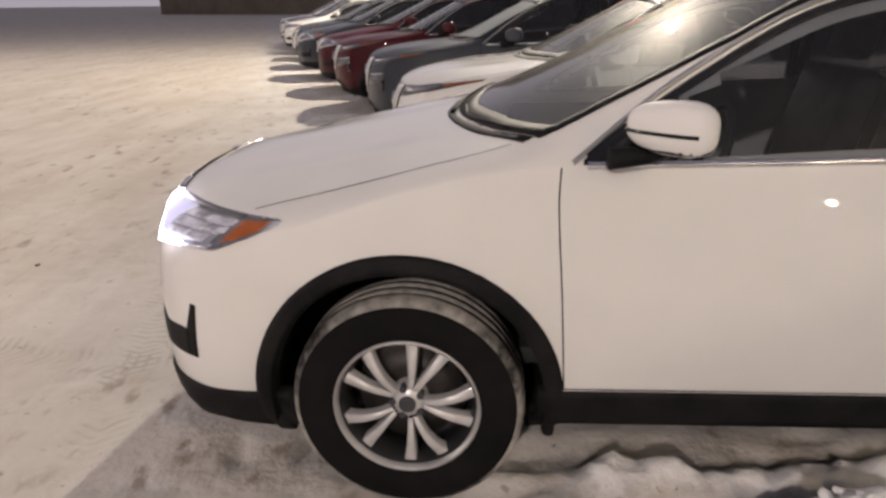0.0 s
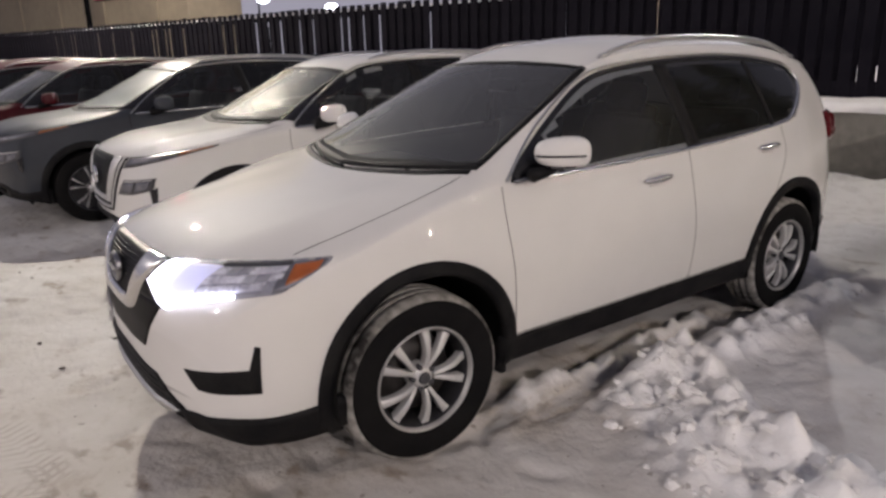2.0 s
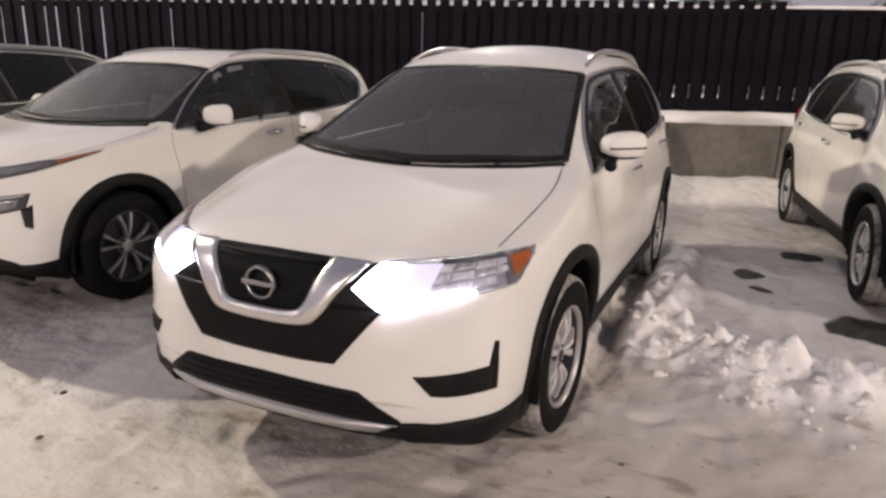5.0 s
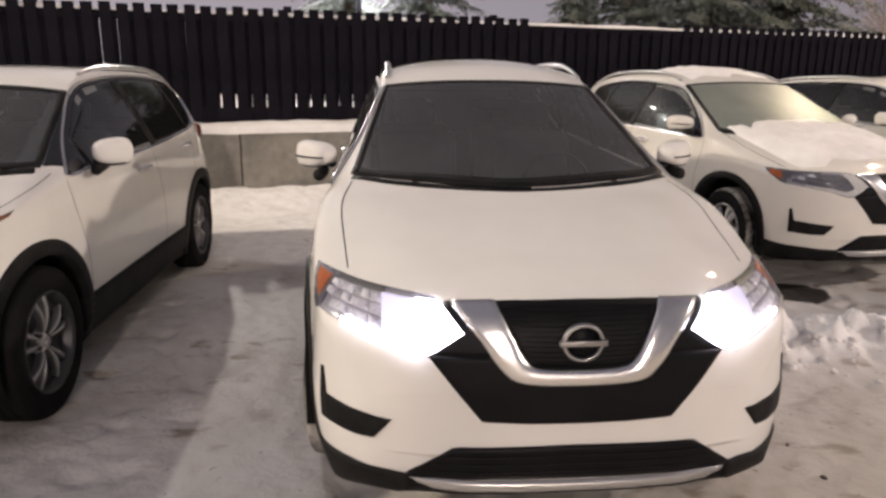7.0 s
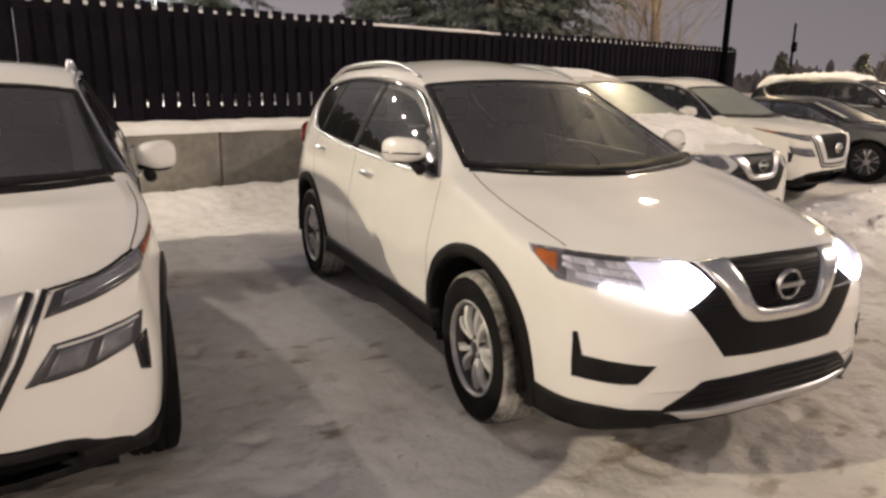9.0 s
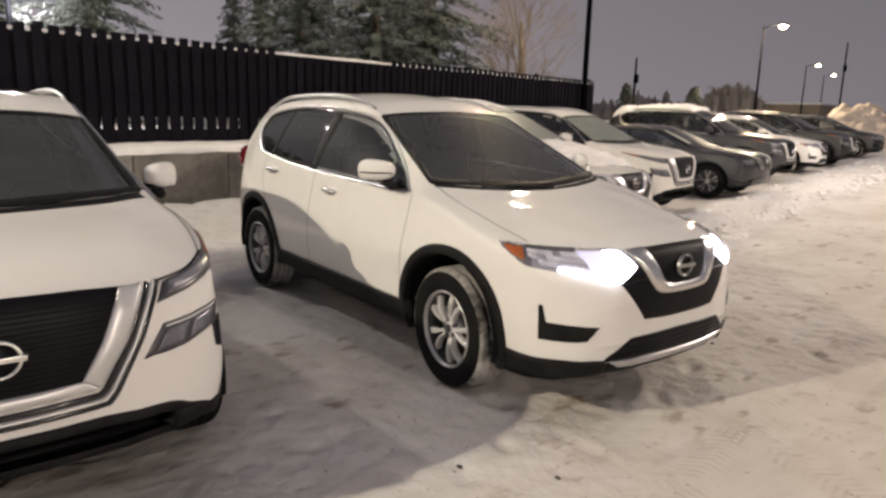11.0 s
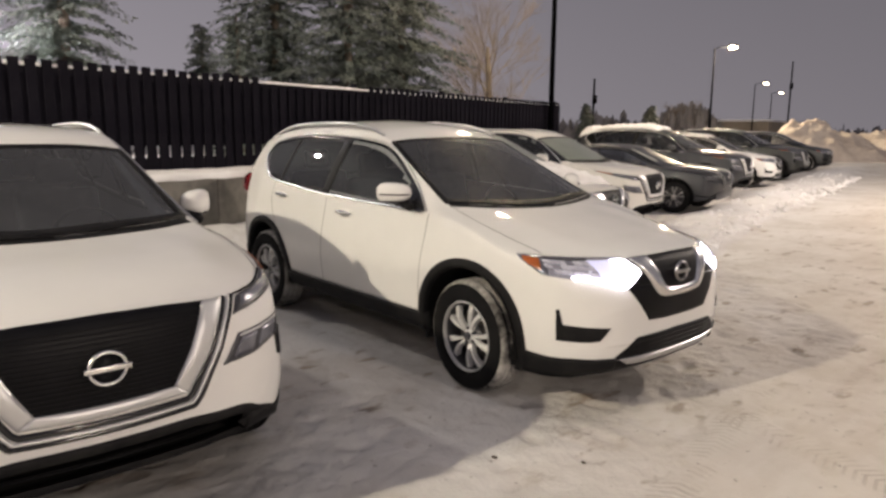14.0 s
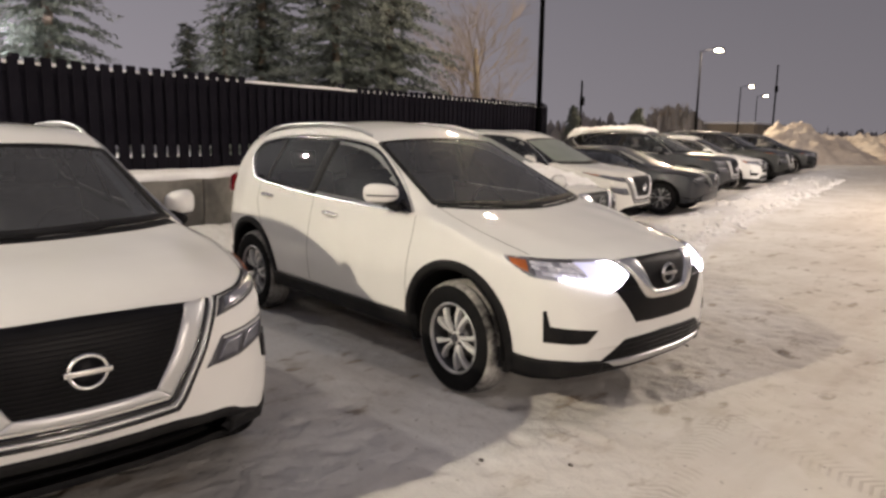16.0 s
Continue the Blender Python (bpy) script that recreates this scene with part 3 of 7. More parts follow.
def seats(car, spec):
    """Seats, dashboard and steering wheel, seen through the glass."""
    y0 = spec["dash"]
    bm = bmesh.new()
    box(bm, (0, y0 + 0.18, 0.93), (1.36, 0.5, 0.22), 0.06)
    part("dashboard", bm, DASH, car)
    bm = bmesh.new()
    box(bm, (0, 1.75, 0.42), (1.4, 3.0, 0.06), 0.01)
    part("cabin_floor", bm, DASH, car)
    for sx in (-1, 1):
        for yy, wide in ((y0 + 0.95, 0.5), (y0 + 1.85, 0.56)):
            x = sx * 0.37
            tilt = Matrix.Translation((x, yy + 0.22, 0.62)) @ Matrix.Rotation(radians(-14), 4, "X")
            seat = bmesh.new()
            box(seat, (x, yy, 0.62), (wide, 0.52, 0.16), 0.05)
            ob = part("seat", seat, CLOTH, car)
            back = bmesh.new()
            box(back, (0, 0, 0.31), (wide, 0.13, 0.62), 0.05, tilt)
            part("backrest", back, CLOTH, ob)
            head = bmesh.new()
            box(head, (0, -0.01, 0.73), (0.25, 0.09, 0.17), 0.04, tilt)
            part("headrest", head, CLOTH, ob)
    ring = lathe([(0.0, 0.178), (0.016, 0.185), (0.0, 0.2), (-0.016, 0.185)], 28)
    bmesh.ops.rotate(ring, verts=ring.verts[:], matrix=Matrix.Rotation(radians(90), 3, "Z") @ Matrix.Rotation(radians(0), 3, "X"), cent=(0, 0, 0))
    bmesh.ops.transform(ring, matrix=Matrix.Translation((0.37, y0 + 0.52, 0.98)) @ Matrix.Rotation(radians(-22), 4, "X"), verts=ring.verts[:])
    part("steering_wheel", ring, DASH, car)
    m = blob((0, y0 + 0.72, spec["mirror_z"]), (0.12, 0.02, 0.035), 4, 14, 8)
    part("rear_view_mirror", m, GLOSSBLACK, car)


def badge(car, skin, z, r, y, metal):
    """A plain round emblem: a ring with a bar across."""
    rows = []
    for k in range(36):
        a = 2 * math.pi * k / 36
        rows.append([(math.cos(a) * q, y - d, z + math.sin(a) * q * 0.95) for q, d in ((r, 0.0), (r, 0.014), (r * 0.9, 0.02), (r * 0.8, 0.014), (r * 0.8, 0.0))])
    bm = grid(rows, closed_u=True)
    bmesh.ops.recalc_face_normals(bm, faces=bm.faces[:])
    ob = part("emblem", bm, metal, car, "plain chrome ring emblem with a bar")
    b2 = bmesh.new()
    box(b2, (0, y - 0.014, z), (r * 2.28, 0.018, r * 0.3), 0.004)
    part("emblem_bar", b2, metal, ob)
    disc = lathe([(0.0, r * 0.86), (0.004, r * 0.86), (0.004, 0.0)], 30)
    bmesh.ops.transform(disc, matrix=Matrix.Translation((0, y, z)) @ Matrix.Rotation(radians(-90), 4, "Z"), verts=disc.verts[:])
    part("emblem_plate", disc, MESHBLACK, ob)


def arch_pts(y0, z0, r, a0, a1, n=22):
    return [(0.9, y0 + r * math.cos(a0 + (a1 - a0) * k / n), z0 + r * math.sin(a0 + (a1 - a0) * k / n)) for k in range(n + 1)]


def chin_top(ax):
    """Upper edge of the newer car's lower intake."""
    return float(np.interp(ax, (0, 0.3, 0.55, 0.72), (0.452, 0.455, 0.43, 0.355)))


def build_car(spec, paint):
    """A car with its parts under one Empty."""
    car = new("car")
    sk = Skin(spec)
    S, P, B = spec, sk.patch, both
    hub_z, wr, wb = S["hub_z"], S["wheel_r"], S["wheelbase"]
    arch_z = hub_z + S["arch_up"]
    # openings in the shell: wheel arches and glass
    ws = S["windscreen"]
    wpoly = [(x, y) for x, y in ws["poly"]]
    dlo = S["dlo"]
    dpoly = shrink(dlo["top"] + dlo["low"][::-1], 0.95)
    gone = []
    for f in sk.bm.faces:
        c = f.calc_center_median()
        ax = abs(c.x)
        if ax > 0.5 and min(math.hypot(c.y - yy, c.z - arch_z) for yy in (0, wb)) < S["arch_r"] + 0.025 and c.z < 0.85:
            gone.append(f)
        elif c.z > 1.0 and f.normal.z > 0.2 and f.normal.y < -0.1 and inside(shrink(wpoly, 0.96), c.x, c.y):
            gone.append(f)
        elif S.get("open_chin") and c.y < -0.6 and 0.255 < c.z < chin_top(ax) - 0.012 and ax < 0.60:
            gone.append(f)
        elif ax > 0.35 and abs(f.normal.x) > 0.6 and inside(dpoly, c.y, c.z):
            gone.append(f)
    shell = sk.bm.copy()
    idx = [f.index for f in gone]
    shell.faces.ensure_lookup_table()
    bmesh.ops.delete(shell, geom=[shell.faces[i] for i in idx], context="FACES")
    # the cut edge follows the wheel arch
    for v in shell.verts:
        if v.is_boundary and abs(v.co.x) > 0.45:
            for yy in (0, wb):
                d = math.hypot(v.co.y - yy, v.co.z - arch_z)
                if d < S["arch_r"] + 0.09 and v.co.z < 0.9:
                    k = (S["arch_r"] + 0.022) / d
                    v.co.y, v.co.z = yy + (v.co.y - yy) * k, arch_z + (v.co.z - arch_z) * k
    body = part("body", shell, paint, car)
    body.data.materials.append(CLAD)
    for f in body.data.polygons:
        if (f.normal.z < -0.3 and f.center.z < 0.40) or f.center.z < 0.262:
            f.material_index = 1
    # wheel housings
    for yy in (0, wb):
        rows = [[(x, p[1], p[2]) for x in (0.5, 0.885)] for p in arch_pts(yy, arch_z, S["arch_r"] + 0.004, math.radians(-12), math.radians(192), 26)]
        bm = grid(rows)
        bmesh.ops.recalc_face_normals(bm, faces=bm.faces[:])
        B("wheel_housing", bm, GAP, car)
        bm = bmesh.new()
        box(bm, (0.5, yy, arch_z + 0.17), (0.02, 0.8, 0.56), 0.0)
        B("housing_wall", bm, GAP, car)
        a0, a1 = math.radians(S["clad_a"][0]), math.radians(S["clad_a"][1])
        inner = arch_pts(yy, arch_z, S["arch_r"], a0, a1)
        outer = arch_pts(yy, arch_z, S["arch_r"] + S["clad_w"], a0, a1)
        B("arch_moulding", P(inner, outer, "x", 0.012, 44, 3, 0.03), CLAD, car, "black plastic wheel arch moulding")
    s0, s1 = S["arch_r"] - 0.02, wb - S["arch_r"] + 0.02
    B("sill", P([(0.9, s0, S["sill_z"]), (0.9, s1, S["sill_z"])], [(0.9, s0, S["sill_low"]), (0.9, s1, S["sill_low"])], "x", 0.012, 30, 5, 0.03), CLAD, car, "black plastic side sill")
    B("front_apron", P(S["apron"][0], S["apron"][1], "n", 0.010, 30, 4, 0.03), CLAD, car, "black plastic lower bumper edge")
    B("rear_apron", P([(0.9, wb + 0.38, 0.44), (0.85, S["tail"] - 0.25, 0.46), (0.6, S["tail"] - 0.05, 0.47)], [(0.9, wb + 0.36, 0.24), (0.85, S["tail"] - 0.3, 0.26), (0.6, S["tail"] - 0.1, 0.28)], "n", 0.010, 20, 4, 0.03), CLAD, car)
    # glass
    n = len(ws["top"])
    part("windscreen", P(ws["top"], ws["low"], "z", 0.005, 30, 22, 0.004), FROST if S.get("frost") else GLASS, car, "tinted windscreen")
    for A, Bq in ws["frit"]:
        part("windscreen_band", P(A, Bq, "z", 0.0065, 30, 2, 0.004), CLAD, car)
    T = [(0.8, y, z) for y, z in dlo["top"]]
    L = [(0.8, y, z) for y, z in dlo["low"]]
    tl, ll = smooth_line(T, 60), smooth_line(L, 60)
    cut = next(i for i in range(61) if (tl[i][1] + ll[i][1]) / 2 > S["pillars"][0][0][0] + 0.06)
    B("side_glass", P(tl[:cut + 1], ll[:cut + 1], "x", 0.004, 34, 14, 0.004, curved=False), GLASSSIDE, car, "lightly tinted front door glass")
    B("side_glass", P(tl[cut:], ll[cut:], "x", 0.004, 34, 14, 0.004, curved=False), GLASSDARK, car, "dark tinted rear side glass")
    for y0p, y1p, zt in S["pillars"]:
        (a0y, a0z), (a1y, a1z) = y0p, y1p
        B("pillar_trim", P([(0.8, a0y, a0z), (0.8, a1y, a1z)], [(0.8, a0y + zt, a0z), (0.8, a1y + zt, a1z)], "x", 0.007, 10, 3, 0.006, curved=False), CLAD, car)
    yc, zc = S["sail"]
    B("mirror_sail", P([(0.8, yc, zc), (0.8, yc + 0.25, zc + 0.165)], [(0.8, yc, zc - 0.012), (0.8, yc + 0.25, zc - 0.006)], "x", 0.0085, 10, 6, 0.006, curved=False), GLOSSBLACK, car)
    B("window_surround", sk.strip(T, "x", 0.03, 0.003, 60, 0.006), GLOSSBLACK, car)
    B("window_chrome", sk.strip(L + [T[-1]], "x", 0.022, 0.004, 70, 0.008), CHROME, car, "chrome strip below the side glass")
    B("window_chrome_top", sk.strip(S["chrome_top"], "x", 0.014, 0.006, 70, 0.008), SATIN, car)
    part("rear_glass", P([(-0.56, 9, S["rear"][0]), (0.56, 9, S["rear"][0])], [(-0.62, 9, S["rear"][1]), (0.62, 9, S["rear"][1])], "r", 0.005, 20, 8, 0.01), GLASSDARK, car)
    B("tail_lamp", P(S["tail_lamp"][0], S["tail_lamp"][1], "n", 0.016, 16, 8, 0.02, swell=0.028), REDLENS, car, "red tail lamp")
    # joints between panels
    for j in S["joints_side"]:
        B("panel_joint", sk.strip([(0.9, y, z) for y, z in j], "x", 0.0045, 0.0012, 40), GAP, car)
    for j in S["joints_top"]:
        B("bonnet_joint", sk.strip(j, "n", 0.0045, 0.0012, 50), GAP, car)
    # handles
    for y, z in S["handles"]:
        bm = tube([sk.snap((0.9, y - 0.105 + 0.021 * k, z + 0.004 * k / 10), "x", 0.012 + 0.022 * math.sin(math.pi * k / 10))[0] for k in range(11)], [0.009 + 0.0085 * math.sin(math.pi * k / 10) for k in range(11)], 8, 1.1)
        B("door_handle", bm, CHROME, car, "chrome door handle")
        B("handle_recess", P([(0.9, y - 0.07, z + 0.028), (0.9, y + 0.06, z + 0.03)], [(0.9, y - 0.06, z - 0.03), (0.9, y + 0.05, z - 0.028)], "x", 0.0015, 10, 4, 0.002), paint, car)
    # mirrors: each housing is swept back at its outer end
    mx, my, mz = S["mirror"]
    ra, rb, rc = S["mirror_r"]
    sweep = Matrix.Translation((mx, my, mz)) @ Matrix.Rotation(radians(S["mirror_sweep"]), 4, "Z")

    def placed(bm, flip):
        bmesh.ops.transform(bm, matrix=sweep, verts=bm.verts[:])
        if flip:
            for v in bm.verts:
                v.co.x = -v.co.x
            bmesh.ops.reverse_faces(bm, faces=bm.faces[:])
        return bm

    for flip in (False, True):
        hous = blob((0, 0, 0), (ra, rb, rc), 2.9, 28, 18, lambda x, y, z: (x, y * (1 - 0.2 * x), z * (1 + 0.13 * x)))
        ob = part("door_mirror", placed(hous, flip), paint, car, "door mirror with painted cap")
        part("mirror_base", placed(blob((-0.004, 0.010, -rc * 0.66), (ra * 0.94, rb * 0.96, rc * 0.40), 2.6, 24, 12), flip), GLOSSBLACK, ob)
        part("mirror_foot", placed(tube([(-0.03, 0.03, -rc * 0.9), (-0.07, -0.01, -0.082), (-0.12, -0.09, -0.085)], [0.024, 0.024, 0.03], 10), flip), CLAD, ob)
        bm = bmesh.new()
        box(bm, (0, rb * 0.93, 0), (ra * 1.35, 0.006, rc * 1.1), 0.002)
        part("mirror_glass", placed(bm, flip), LAMPDARK, ob)
        if S.get("mirror_line"):
            pts = []
            for k in range(17):
                t = -0.9 + 1.72 * k / 16
                pts.append((t * ra, -rb * (1 - abs(t) ** 2.9) ** (1 / 2.9) * (1 - 0.2 * t) - 0.001, -0.010))
            part("mirror_groove", placed(tube(pts, 0.005, 6), flip), GLOSSBLACK, ob)
    # roof rails
    if "rail" in S:
        pts = []
        for k in range(25):
            t = k / 24
            y = S["rail"][0] + (S["rail"][1] - S["rail"][0]) * t
            p, q = sk.snap((S["rail"][2] - 0.02 * t, y, 2), "z")
            pts.append((p.x, p.y, p.z + S["rail"][3] * min(1, 5.5 * t, 5.5 * (1 - t)) ** 0.8 + 0.004))
        B("roof_rail", tube(pts, [0.010 + 0.009 * min(1, 4 * k / 24, 4 * (1 - k / 24)) for k in range(25)], 8, 0.9), SATIN, car, "silver roof rail")
        for yk in (0.04, 0.96):
            i = int(round(yk * 24))
            bm = bmesh.new()
            box(bm, (pts[i][0], pts[i][1], pts[i][2] - 0.02), (0.026, 0.13, 0.026), 0.008)
            B("rail_foot", bm, SATIN, car)
    p, q = sk.snap((0, S["tail"] - 0.5, 2), "z")
    fin = blob((0, p.y, p.z + 0.02), (0.022, 0.07, 0.035), 2.2, 14, 8)
    part("roof_aerial", fin, paint, car)
    # wipers and cowl
    part("cowl", P(S["cowl"][0], S["cowl"][1], "z", 0.003, 30, 3, 0.004), CLAD, car)
    for A in S["wipers"]:
        pts = [sk.snap(p, "z", 0.008)[0] for p in smooth_line(A, 14)]
        part("wiper", tube(pts, 0.007, 6), CLAD, car)
    if not S.get("saloon"):
        seats(car, S)
    for yy, tn in ((0, S.get("steer", 0.0)), (wb, 0.0)):
        for sd in (1, -1):
            wheel(car, S["wheel_x"], yy, hub_z, wr, S["rim_r"], sd, S["wheel_style"], tn)
    flap = bmesh.new()
    box(flap, (0.785, S["arch_r"] + 0.02, 0.295), (0.14, 0.04, 0.15), 0.018)
    B("mud_flap", flap, CLAD, car)
    bm = bmesh.new()
    box(bm, (0, 1.4, 0.25), (1.5, 3.6, 0.05), 0.01)
    part("underbody", bm, GAP, car)
    S["face"](car, sk, S, paint)
    for ob in car.children_recursive:
        if ob.name.split(".")[0] != "wheel" and (ob.parent is car or ob.parent.name.split(".")[0] != "wheel"):
            for v in ob.data.vertices:
                v.co = S["shape"](*v.co)
    return car


def face_old(car, sk, S, paint):
    """Front end with a chrome V, hooked headlamps and L-shaped lower vents."""
    P, B = sk.patch, both
    # dark field behind the chrome V
    part("grille_field", P([(-0.40, 0, 0.868), (-0.2, 0, 0.876), (0, 0, 0.878), (0.2, 0, 0.876), (0.40, 0, 0.868)], [(-0.46, 0, 0.725), (-0.23, 0, 0.725), (0, 0, 0.725), (0.23, 0, 0.725), (0.46, 0, 0.725)], "y", 0.004, 44, 10, 0.01, curved=False), MESHBLACK, car, "black honeycomb grille field")
    part("grille_field", P([(-0.46, 0, 0.7248), (-0.23, 0, 0.7248), (0, 0, 0.7248), (0.23, 0, 0.7248), (0.46, 0, 0.7248)], [(-0.295, 0, 0.52), (-0.15, 0, 0.512), (0, 0, 0.51), (0.15, 0, 0.512), (0.295, 0, 0.52)], "y", 0.004, 44, 12, 0.01, curved=False), MESHBLACK, car, "black honeycomb grille field")
    g = P([(-0.255, 0, 0.868), (0, 0, 0.874), (0.255, 0, 0.868)], [(-0.155, 0, 0.694), (0, 0, 0.69), (0.155, 0, 0.694)], "y", 0.010, 30, 10, 0.008, curved=False)
    part("grille_mesh", g, MESHBLACK, car)
    for k in range(12):
        z = 0.70 + 0.0145 * k
        h = 0.155 + (z - 0.694) * 0.5
        part("grille_bar", sk.strip([(-h, 0, z - 0.004), (0, 0, z - 0.008), (h, 0, z - 0.004)], "y", 0.005, 0.0105, 24, 0.004), MESHBLACK, car)
    # chrome V: two arms and the base
    # one chrome band: down one arm, round the base and up the other
    inner = [(0.255, 0, 0.872), (0.205, 0, 0.782), (0.17, 0, 0.718), (0.125, 0, 0.692), (0, 0, 0.686)]
    outer = [(0.385, 0, 0.866), (0.305, 0, 0.775), (0.245, 0, 0.690), (0.180, 0, 0.645), (0, 0, 0.634)]
    mir = lambda q: q + [(-x, y, z) for x, y, z in q[-2::-1]]
    part("chrome_band", P(mir(inner), mir(outer), "y", 0.016, 72, 6, 0.03, swell=0.010), CHROME, car, "broad chrome V of the grille")
    y = sk.snap((0, 0, 0.773), "y")[0].y
    badge(car, sk, 0.773, 0.064, y - 0.018, DULLCHROME)
    # lower intake and skid strip
    part("lower_intake", P([(-0.52, 0, 0.335), (-0.38, 0, 0.432), (0, 0, 0.437), (0.38, 0, 0.432), (0.52, 0, 0.335)], [(-0.53, 0, 0.318), (-0.38, 0, 0.318), (0, 0, 0.318), (0.38, 0, 0.318), (0.53, 0, 0.318)], "y", 0.006, 40, 6, 0.01, curved=False), MESHBLACK, car)
    for k in range(3):
        z = 0.345 + 0.028 * k
        h = 0.46 - 1.1 * (z - 0.345)
        part("intake_bar", sk.strip([(-h, 0, z), (0, 0, z + 0.003), (h, 0, z)], "y", 0.006, 0.007, 30, 0.003), MESHBLACK, car)
    part("skid_strip", P([(-0.50, 0, 0.318), (-0.3, 0, 0.312), (0, 0, 0.31), (0.3, 0, 0.312), (0.50, 0, 0.318)], [(-0.44, 0, 0.282), (-0.3, 0, 0.276), (0, 0, 0.274), (0.3, 0, 0.276), (0.44, 0, 0.282)], "y", 0.014, 40, 4, 0.03, swell=0.006), SATIN, car, "silver skid strip")
    part("chin", P([(-0.62, 0, 0.285), (0, 0, 0.276), (0.62, 0, 0.285)], [(-0.6, 0, 0.23), (0, 0, 0.225), (0.6, 0, 0.23)], "y", 0.006, 30, 4, 0.02), CLAD, car)
    # L-shaped vents
    B("vent_upright", P([(0.806, -0.652, 0.632), (0.817, -0.636, 0.628)], [(0.782, -0.69, 0.452), (0.812, -0.64, 0.452)], "n", 0.004, 4, 12, 0.008, curved=False), CLAD, car, "black L-shaped bumper vent")
    B("vent_foot", P([(0.803, -0.66, 0.545), (0.70, -0.76, 0.53), (0.566, -0.81, 0.512)], [(0.80, -0.665, 0.452), (0.72, -0.74, 0.445), (0.625, -0.79, 0.445)], "n", 0.0042, 14, 6, 0.008, curved=False), CLAD, car)
    # headlamps
    U = [(0.435, -0.75, 0.880), (0.52, -0.69, 0.889), (0.64, -0.58, 0.904), (0.74, -0.47, 0.919), (0.82, -0.365, 0.932)]
    L = [(0.350, -0.845, 0.790), (0.478, -0.830, 0.716), (0.60, -0.765, 0.758), (0.785, -0.555, 0.806), (0.83, -0.395, 0.908)]
    hl = B("headlamp", P(U, L, "n", 0.004, 34, 14, 0.02), LAMPBASE, car, "headlamp with lit daytime running light")
    u, l = smooth_line(U, 40), smooth_line(L, 40)

    def between(a, b, s, t):
        """Edge lines inside the lamp: from a to b along it, s and t across."""
        i = range(int(a * 40), int(b * 40) + 1)
        return [u[k] * (1 - s) + l[k] * s for k in i], [u[k] * (1 - t) + l[k] * t for k in i]

    for ob, flip in zip(hl, (False, True)):
        def add(name, bm, m, lab=""):
            if flip:
                for v in bm.verts:
                    v.co.x = -v.co.x
                bmesh.ops.reverse_faces(bm, faces=bm.faces[:])
            return part(name, bm, m, ob, lab)

        a, b = between(0.02, 0.145, 0.12, 0.985)
        add("running_light", P(a, b, "n", 0.010, 24, 24, 0.004), DRL, "lit white daytime running light")
        i = range(5, 24)
        a = [u[k] * (1 - s) + l[k] * s for k in i for s in (0.76 + 0.17 * (k - 5) / 18,)]
        b = [u[k] * 0.015 + l[k] * 0.985 for k in i]
        add("running_light", P(a, b, "n", 0.0102, 30, 8, 0.004), DRL, "lit white daytime running light")
        a, b = between(0.125, 0.36, 0.12, 0.80)
        add("reflector", P(a, b, "n", 0.008, 12, 8, 0.004), DRLSOFT, "reflector glowing beside the running light")
        a, b = between(0.34, 0.76, 0.0, 0.13)
        add("lamp_brow", P(a, b, "n", 0.0105, 16, 3, 0.004), LAMPDARK, "black brow along the lamp's upper edge")
        cells = (LAMPFACET, LAMPFACET, LAMPBACK, LAMPFACET, LAMPBASE, LAMPFACET, LAMPFACET)
        for i in range(6):
            for j, (s0, s1) in enumerate(((0.17, 0.38), (0.41, 0.62), (0.65, 0.86))):
                if i + j > 6:
                    continue
                f0 = 0.365 + 0.062 * i
                a, b = between(f0, f0 + 0.076, s0, s1)
                add("reflector", P(a, b, "n", 0.0065, 6, 6, 0.004, swell=0.007), cells[(i * 2 + j * 3) % 7])
        a, b = between(0.735, 0.985, 0.03, 0.97)
        add("marker_housing", P(a, b, "n", 0.0082, 12, 8, 0.004), LAMPBOWL)
        a, b = between(0.79, 0.965, 0.16, 0.84)
        add("side_marker", P(a, b, "n", 0.0105, 10, 6, 0.004), AMBER, "amber side marker")
        add("lamp_cover", P(U, L, "n", 0.016, 30, 12, 0.014), GLASSCLEAR).visible_shadow = False


